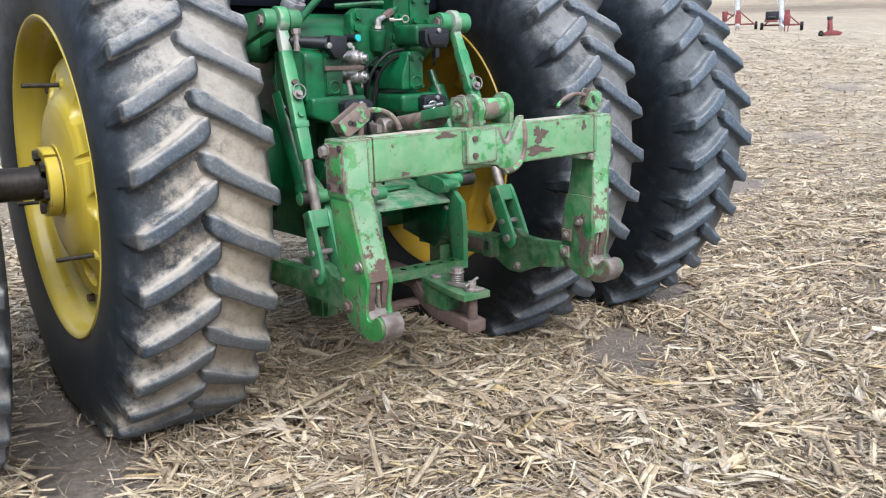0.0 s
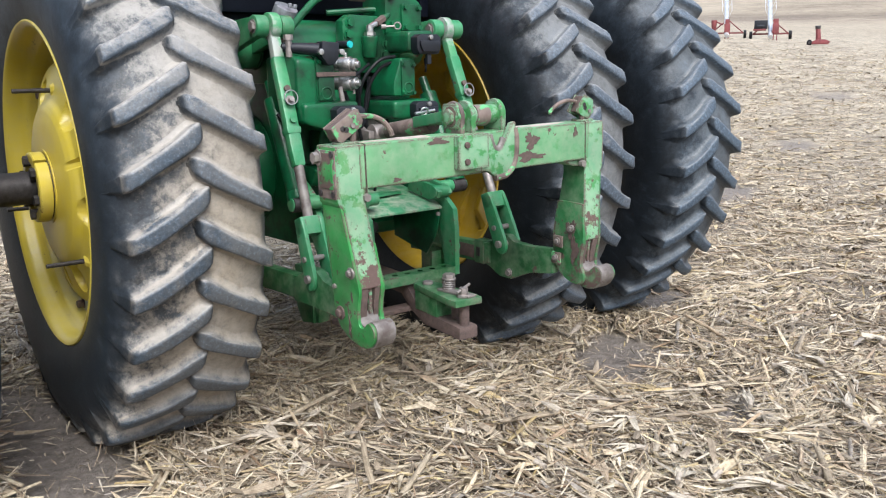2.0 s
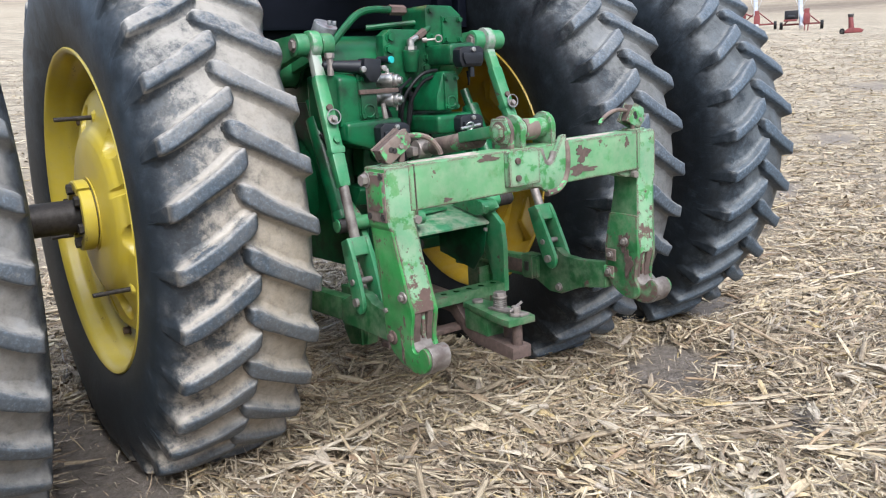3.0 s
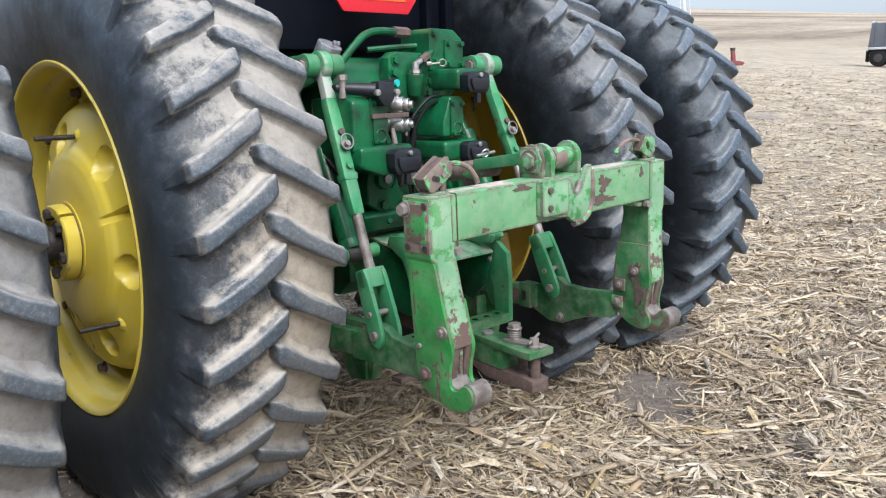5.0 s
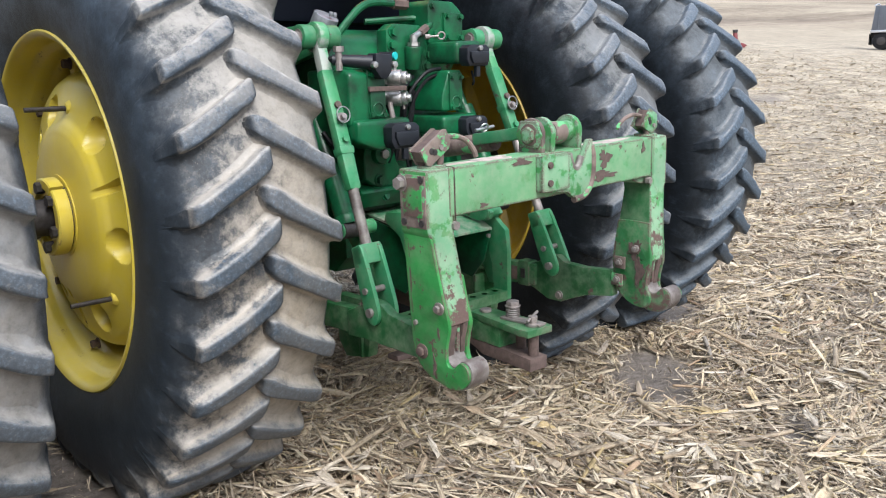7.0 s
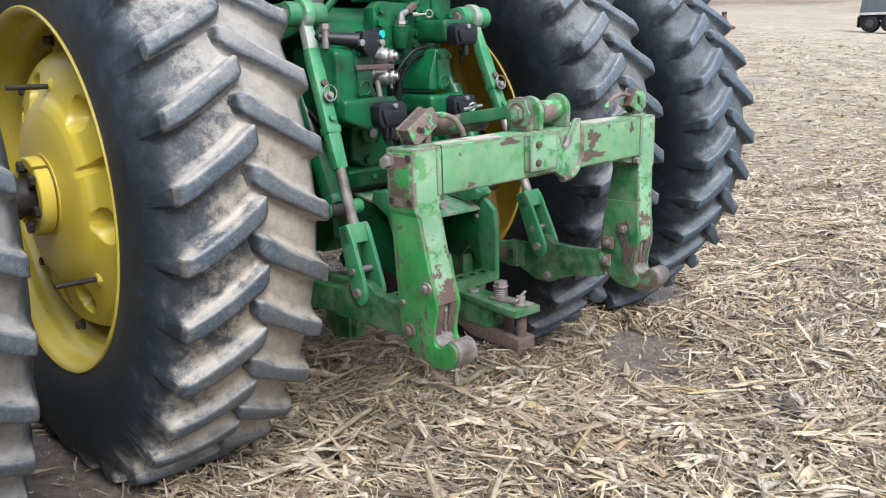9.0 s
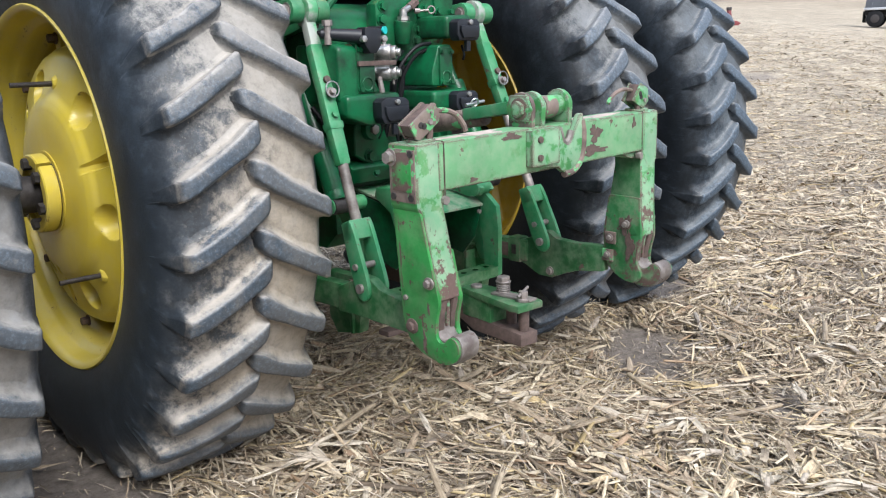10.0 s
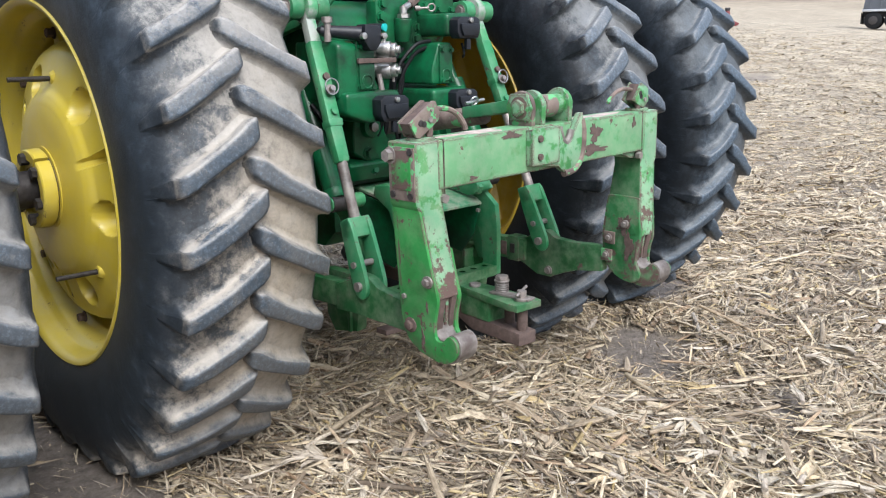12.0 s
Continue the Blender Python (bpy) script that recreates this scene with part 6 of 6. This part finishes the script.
hx, hy = 38.3, 18.65
hz = ground_z(hx, hy)
hop = tagged(new("hopper_cart"), "small red swing hopper standing on the stubble", "hopper")
hop.matrix_world = pose(hx, hy, hz, 0, 0, -62) @ Matrix.Diagonal((0.52, 0.62, 0.62, 1))
bm = B()
prism(bm, [(-0.75, 0.10), (0.65, 0.10), (0.85, 0.28), (0.45, 0.45), (-0.30, 0.50), (-0.75, 0.30)], "y", -0.45, 0.45)
part("hopper_pan", bm, RED, hop, "red hopper pan", bev=0.03)
bm = B()
rod(bm, (-0.20, 0, 0.40), (-0.30, 0, 1.35), 0.24, 0.20, n=14)
part("hopper_neck", bm, RED, hop, bev=0.02)
bm = B()
rod(bm, (-0.30, 0, 1.28), (-0.30, 0, 1.48), 0.24, n=16)
box(bm, -0.55, -0.05, -0.10, 0.10, 1.42, 1.52)
part("hopper_head", bm, DARK_STEEL, hop, bev=0.02)
far_wheel(hop, (-0.95, -0.2, 0.24), 0.24, 0.14, (0, 1, 0), DARK_STEEL)

# hopper-bottom grain trailer
tx, ty = 55.2, 18.3
tz = ground_z(tx, ty)
trl = tagged(new("grain_trailer"), "dark grey hopper-bottom grain trailer parked in the field", "trailer")
trl.matrix_world = pose(tx, ty, tz, 0, 0, -74)
bm = B()
prism(bm, [(-0.25, 1.15), (-0.10, 2.62), (11.6, 2.62), (11.75, 1.15)], "y", -1.25, 1.25)
part("box_body", bm, TRAILER, trl, "dark grey ribbed trailer box", bev=0.03)
for k in range(20):
    bm = B()
    box(bm, 0.1 + 0.58 * k, 0.16 + 0.58 * k, -1.29, -1.24, 1.2, 2.6)
    part("rib", bm, TRAILER, trl)
bm = B()
pipe(bm, [(-0.15, -1.25, 2.62), (0.0, -0.7, 2.74), (0.0, 0.7, 2.74), (-0.15, 1.25, 2.62)], 0.04, 6, 4)
part("tarp_bow", bm, SILVER, trl)
bm = B()
box(bm, -0.3, 11.8, -1.27, 1.27, 1.02, 1.16)
part("sill", bm, SILVER, trl, "pale worn sill rail", bev=0.01)
bm = B()
for a, b3 in ((2.6, 6.2), (6.6, 10.2)):
    v = bmesh.ops.create_cone(bm, cap_ends=True, segments=4, radius1=0.5, radius2=1.9, depth=0.75, matrix=Matrix.Translation(((a + b3) / 2, 0, 0.72)) @ Matrix.Rotation(radians(45), 4, "Z"))
part("hopper_bottom", bm, TRAILER, trl)
for x in (0.35, 1.45):
    for s in (-1, 1):
        far_wheel(trl, (x, s * 0.95, 0.50), 0.50, 0.5, (0, 1, 0), DARK_STEEL)
bm = B()
box(bm, -0.3, 2.2, -0.6, 0.6, 0.72, 1.02)
part("axle_frame", bm, DARK_STEEL, trl)
bm = B()
box(bm, -0.34, -0.30, -1.2, 1.2, 0.30, 0.95)
part("mud_flap", bm, HOSE, trl)
for s in (-1, 1):
    bm = B()
    box(bm, 10.9, 11.05, s * 0.75 - 0.06, s * 0.75 + 0.06, 0.0, 1.05)
    part("landing_leg", bm, DARK_STEEL, trl)

# ---------------------------------------------------------------- corn residue
rng = np.random.default_rng(7)

def scatter(count, near=1.0, far=58.0, power=1.75, core=3.4, shy=1.0):
    """Spots over the stubble behind and beside the tractor, thinning out with distance."""
    c = np.array([-1.8, -2.9])
    d = np.linspace(near, far, 4000)
    dens = np.where(d < core, 1.0, (core / d) ** power) * d
    cdf = np.cumsum(dens)
    cdf /= cdf[-1]
    dist = np.interp(rng.random(count), cdf, d)
    a = rng.uniform(radians(-16), radians(88), count) + np.random.default_rng(count).normal(0, radians(5), count)
    x, y = c[0] + dist * np.sin(a), c[1] + dist * np.cos(a)
    ok = (rng.random(count) < keep(x, y) ** shy * (1 - 0.94 * step(16, 56, dist))) & ((dist < 6) | (a > radians(42)) | (rng.random(count) < 0.25))
    return x[ok], y[ok], dist[ok]


def litter(name, count, length, width, thick, lift, curl, sect, mat, label, tilt=0.15, grow=0.3, point=0.4, S=4, bunch=1, twist=0.0, shy=1.0, swath=0.5, power=1.75, broad=0.0):
    """Many small bent pieces in one mesh, alone or in split bundles. sect: corners of the cross-section."""
    x, y, dist = scatter(count, shy=shy, power=power)
    # swaths: neighbouring pieces lie much the same way
    swath = swath * (1 - 0.7 * step(4.5, 9.0, dist))
    lay = 0.9 + 1.5 * np.sin(x * 1.3 + 1.7 * np.sin(y * 0.9)) + 1.3 * np.sin(y * 1.7 - 0.8 * x + 2.0 * np.sin(x * 2.1))
    yaw = np.where(rng.random(len(x)) < swath, lay + rng.normal(0, 0.38, len(x)), rng.uniform(0, 2 * math.pi, len(x)))
    wave = np.sin(x * 2.7 + 2 * np.sin(y * 1.9)) * np.sin(y * 3.1 + 2 * np.sin(x * 1.4))
    tone = np.clip(rng.random(len(x)) * 0.95 + 0.20 * wave, 0.46 * step(5.0, 12.0, dist), 1)
    if bunch > 1:
        x, y, dist, tone, yaw0 = (np.repeat(v, bunch) for v in (x, y, dist, tone, yaw))
        yaw = yaw0 + rng.normal(0, 0.13, len(x))
        al, ac = rng.normal(0, 0.035, len(x)), rng.normal(0, 0.016, len(x))
        x = x + al * np.cos(yaw0) - ac * np.sin(yaw0)
        y = y + al * np.sin(yaw0) + ac * np.cos(yaw0)
        tone = np.clip(tone + rng.normal(0, 0.10, len(x)), 0, 1)
    n = len(x)
    sc = np.clip((dist / 3.4), 1, 8) ** grow
    Ls = (length[0] + (length[1] - length[0]) * rng.random(n) ** 1.6) * sc
    Ws = rng.uniform(*width, n) * sc * np.clip(dist / 4.5, 1, 8) ** broad
    Ts = rng.uniform(*thick, n) * sc
    pit = rng.normal(0, tilt, n) * np.clip(0.12 / Ls, 0.3, 1.5)
    flat = 1 - 0.30 * step(5.0, 14.0, dist)
    pit = pit * flat
    rol = rng.normal(0, 0.34, n) * flat
    turn = rng.normal(0, twist, n)
    z = terrain(x, y) + np.abs(rng.normal(0, lift, n)) * (1 - 0.65 * step(4.5, 11.0, dist)) * (0.25 + 0.75 * keep(x, y)) + 0.5 * Ts + 0.3 * Ls * np.abs(np.sin(pit))
    along = np.linspace(-0.5, 0.5, S)
    m = len(sect)
    off = np.array(sect)
    V = np.zeros((n, S, m, 3))
    A = np.zeros((n, S, m, 3))
    A[..., 0] = tone[:, None, None]
    bow = rng.normal(0, curl, n)
    lat = rng.normal(0, curl * 0.8, n)
    ends = 1.0 - point * rng.random((n, 2))
    for s, t in enumerate(along):
        taper = 1.0 - (1 - ends[:, 0 if t < 0 else 1]) * (abs(t) * 2) ** 1.5
        taper = taper * rng.uniform(0.85, 1.1, n)
        cx = t * Ls
        cz = bow * Ls * (0.25 - t * t) * 2
        cy = lat * Ls * (0.25 - t * t) * 2
        ro = rol + turn * t
        for k in range(m):
            ly = off[k, 0] * Ws * taper * 0.5
            lz = off[k, 1] * Ts * taper * 0.5
            ry = ly * np.cos(ro) - lz * np.sin(ro)
            rz = ly * np.sin(ro) + lz * np.cos(ro)
            px, py, pz = cx + rng.normal(0, 0.002, n) * (abs(t) > 0.4), cy + ry, cz + rz
            qx = px * np.cos(pit) - pz * np.sin(pit)
            qz = px * np.sin(pit) + pz * np.cos(pit)
            V[:, s, k, 0] = x + qx * np.cos(yaw) - py * np.sin(yaw)
            V[:, s, k, 1] = y + qx * np.sin(yaw) + py * np.cos(yaw)
            V[:, s, k, 2] = z + qz
            A[:, s, k, 1] = off[k, 0] * Ws * 0.5 + off[k, 1] * 0.002
            A[:, s, k, 2] = cx
    V[..., 2] = np.maximum(V[..., 2], terrain(V[..., 0], V[..., 1]) - 0.008)
    verts = V.reshape(-1, 3)
    closed = m > 3
    base = (np.arange(n) * S * m)[:, None]
    quad = []
    for s in range(S - 1):
        for k in range(m if closed else m - 1):
            k2 = (k + 1) % m
            quad.append([s * m + k, s * m + k2, (s + 1) * m + k2, (s + 1) * m + k])
    quad = np.array(quad).reshape(-1)
    F = (base + quad[None, :]).reshape(-1)
    nf = len(F) // 4
    me = bpy.data.meshes.new(name)
    me.vertices.add(len(verts))
    me.vertices.foreach_set("co", verts.astype(np.float32).ravel())
    me.loops.add(len(F))
    me.loops.foreach_set("vertex_index", F.astype(np.int32))
    me.polygons.add(nf)
    me.polygons.foreach_set("loop_start", (np.arange(nf) * 4).astype(np.int32))
    me.polygons.foreach_set("use_smooth", np.full(nf, closed))
    at = me.attributes.new("strand", "FLOAT_VECTOR", "POINT")
    at.data.foreach_set("vector", A.astype(np.float32).ravel())
    me.update(calc_edges=True)
    me.materials.append(mat)
    tagged(new(name, me), label, "corn residue", kind="stuff")


ROUND = [(1, 0.3), (0.2, 1), (-0.9, 0.6), (-0.7, -0.7), (0.6, -0.8)]
FLAT = [(-1, 0.4), (0, 1.5), (1, 0.2)]
litter("corn_stalk_litter", 9000, (0.07, 0.36), (0.009, 0.022), (0.006, 0.013), 0.018, 0.02, ROUND, STALK, "broken dry corn stalks lying on the soil", 0.09, 0.12, 0.25, S=3, shy=2.2, swath=0.65, power=2.1)
litter("split_stalk_litter", 7500, (0.05, 0.30), (0.004, 0.013), (0.002, 0.006), 0.018, 0.03, FLAT, STALK, "split corn stalks frayed into parallel fibres", 0.10, 0.12, 0.8, S=3, bunch=7, shy=2.2, swath=0.7, power=2.1)
litter("corn_leaf_litter", 46000, (0.03, 0.17), (0.007, 0.030), (0.003, 0.008), 0.026, 0.045, FLAT, HUSK, "pale dry corn leaves and husks", 0.20, 0.10, 0.9, S=4, twist=0.9, shy=1.8, power=1.85, broad=0.30, swath=0.3)
litter("straw_litter", 150000, (0.02, 0.13), (0.003, 0.011), (0.002, 0.004), 0.026, 0.03, FLAT, HUSK, "thin dry straw strips", 0.2, 0.12, 0.8, S=3, shy=1.5, power=1.55, broad=0.50, swath=0.35)
litter("fibre_litter", 90000, (0.015, 0.10), (0.0014, 0.0038), (0.001, 0.002), 0.030, 0.10, FLAT, HUSK, "fine pale corn fibres and shreds", 0.35, 0.0, 0.7, S=3, shy=1.4, power=2.8, swath=0.2)
litter("chaff_litter", 230000, (0.008, 0.06), (0.002, 0.009), (0.002, 0.004), 0.016, 0.08, FLAT, CHAFF, "grey brown chaff and stem bits", 0.35, 0.12, 0.8, S=2, power=1.9, broad=0.6)


# ---------------------------------------------------------------- single husks and stalk pieces on top of the litter
pick = random.Random(23)


def strand_mesh(name, grids, mat):
    """One mesh of ruled strips: each grid holds rows of (point, tone, across, along)."""
    verts, faces, data = [], [], []
    for grid in grids:
        base, w = len(verts), len(grid[0])
        for row in grid:
            for p, tone, across, along in row:
                verts.append(p)
                data += [tone, across, along]
        for i in range(len(grid) - 1):
            for j in range(w - 1):
                a = base + i * w + j
                faces.append((a, a + 1, a + w + 1, a + w))
    me = bpy.data.meshes.new(name)
    me.from_pydata(verts, [], faces)
    me.attributes.new("strand", "FLOAT_VECTOR", "POINT").data.foreach_set("vector", data)
    me.polygons.foreach_set("use_smooth", [True] * len(faces))
    me.materials.append(mat)
    return me


def blade(length, width, yaw, rise, tone):
    """A husk leaf: cupped, ribbed, widest a third of the way, drawn out to a torn tip."""
    rows, droop, side = [], pick.uniform(0.1, 0.5), pick.uniform(-0.25, 0.25)
    torn = [pick.uniform(0.75, 1.0) for _ in range(7)]
    for i in range(8):
        t = i / 7
        half = 0.5 * width * (0.30 + 0.70 * math.sin(math.pi * min(1, 0.12 + 1.15 * t) ** 0.8) if t < 0.8 else 0.5)
        half *= 1.0 if t < 0.75 else 1.0 - 0.75 * (t - 0.75) / 0.25
        row = []
        for j in range(7):
            u = j / 3 - 1
            f = length * t * (torn[j] if t > 0.6 else 1.0)
            p = Vector((f, side * length * t * t + u * half, 0.012 + length * (rise * t - droop * t * t) + half * (0.55 * u * u) + (0.0016 if j % 2 else 0.0)))
            p.rotate(Euler((0, 0, yaw)))
            p.z = max(p.z, 0.004 + 0.002 * (j % 2))
            row.append((p, tone, u * half, f))
        rows.append(row)
    return rows


def corn_husk(x, y, yaw, size, tone, label):
    """Husk leaves still joined at the shank, spread open on the litter."""
    root = new("corn_husk")
    root.matrix_world = pose(x, y, float(terrain(x, y)) + 0.046, 0, 0, math.degrees(yaw))
    count = pick.choice((3, 4, 5, 6))
    for k in range(count):
        spread = (k - (count - 1) / 2) * pick.uniform(0.10, 0.36) + pick.gauss(0, 0.16)
        grid = blade(size * pick.uniform(0.55, 1.25), size * pick.uniform(0.09, 0.22), spread, pick.uniform(0.02, 0.24), min(1, max(0, tone + pick.uniform(-0.15, 0.15))))
        leaf = new("husk_leaf", strand_mesh("husk_leaf", [grid], PALE_HUSK))
        leaf.parent = root
    bm = B()
    rod(bm, Vector((-0.018, 0, 0.010)), Vector((0.022, 0, 0.014)), 0.0085, 0.011, 9)
    part("shank", bm, PALE_HUSK, root)
    tagged(root, label, "corn husk", group="husks on the stubble")


def stalk_piece(x, y, yaw, length, lean, tone, label):
    """A length of stalk with swollen nodes, one end broken into splinters."""
    root = new("corn_stalk_piece")
    root.matrix_world = pose(x, y, float(terrain(x, y)) + 0.048 + 0.5 * length * abs(math.sin(lean)), 0, -math.degrees(lean), math.degrees(yaw))
    r, node, bow = pick.uniform(0.008, 0.0125), pick.uniform(0.25, 0.75), pick.uniform(-0.04, 0.04)
    rows = []
    for i in range(25):
        t = i / 24
        rr = r * (1.05 - 0.15 * t) * (1 + 0.28 * math.exp(-((t - node) / 0.022) ** 2) - 0.05 * math.exp(-((t - node - 0.05) / 0.03) ** 2))
        row = []
        for j in range(13):
            a = j * math.pi / 6
            f = (t - 0.5) * length
            p = Vector((f, bow * length * (1 - 4 * (t - 0.5) ** 2) + rr * math.cos(a), rr * math.sin(a) * (0.86 if math.cos(a) > 0 else 1.0)))
            row.append((p, tone, r * a, f))
        rows.append(row)
    stem = new("stem", strand_mesh("stem", [rows], STALK))
    stem.parent = root
    bm = B()
    for k in range(7):
        a = k * 0.9
        d = Vector((0, math.cos(a), math.sin(a)))
        tip = pick.uniform(0.012, 0.045)
        rod(bm, Vector((0.5 * length - 0.01, 0, 0)) + d * r * 0.72, Vector((0.5 * length + tip, 0, 0)) + d * r * pick.uniform(0.5, 1.3), 0.0026, 0.0006, 5)
    part("splintered_end", bm, HUSK, root)
    bm = B()
    box(bm, -0.5 * length - 0.0015, -0.5 * length + 0.002, -0.6 * r, 0.6 * r, -0.6 * r, 0.6 * r)
    part("pith", bm, HUSK, root)
    tagged(root, label, "corn stalk", group="stalk pieces on the stubble")


PALE, GOLD = "pale dry corn husk spread open on the stubble", "orange yellow corn husk lying on the stubble"
for x, y, yaw, size, gold in ((0.25, -1.77, 0.5, 0.17, 0), (0.35, -1.83, 0.1, 0.20, 1), (0.33, -1.57, 2.4, 0.15, 0), (0.0, -1.45, 1.9, 0.14, 1), (0.90, -1.59, 0.6, 0.16, 0),
                              (0.48, -1.40, 3.0, 0.15, 0), (1.50, -1.53, 1.2, 0.16, 0), (0.29, -0.88, 2.8, 0.15, 0), (-0.52, -0.66, 0.3, 0.14, 0), (1.03, -1.94, 0.9, 0.17, 1), (0.43, -1.98, 2.2, 0.18, 0)):
    corn_husk(x, y, yaw, size, 0.95 if gold else 0.5, GOLD if gold else PALE)
for x, y, yaw, length, lean in ((0.66, -1.99, 0.7, 0.20, 0.1), (0.72, -1.50, 2.7, 0.22, 0.0), (1.65, -1.35, 0.4, 0.24, 0.05), (-0.43, -1.15, 1.2, 0.16, 0.5), (-0.34, -1.27, 0.5, 0.20, 0.2), (0.23, -1.16, 2.9, 0.24, 0.05), (-0.31, -0.59, 0.2, 0.26, 0.1)):
    stalk_piece(x, y, yaw, length, lean, pick.uniform(0.5, 0.85), "broken yellow corn stalk piece with a swollen node")
for k in range(44):
    d, a = pick.uniform(1.9, 6.5), radians(pick.uniform(12, 84))
    x, y = -1.8 + d * math.sin(a), -2.9 + d * math.cos(a)
    if float(keep(np.array([x]), np.array([y]))[0]) < 0.7 or (y > -0.55 and abs(x) < 1.9):
        continue
    if k % 5 < 3:
        corn_husk(x, y, pick.uniform(0, 6.2), pick.uniform(0.09, 0.16), pick.uniform(0.1, 0.7), "small torn corn husk lying on the stubble")
    else:
        stalk_piece(x, y, pick.uniform(0, 6.2), pick.uniform(0.14, 0.30), pick.uniform(-0.06, 0.12), pick.uniform(0.3, 0.8), "dry corn stalk piece lying on the stubble")
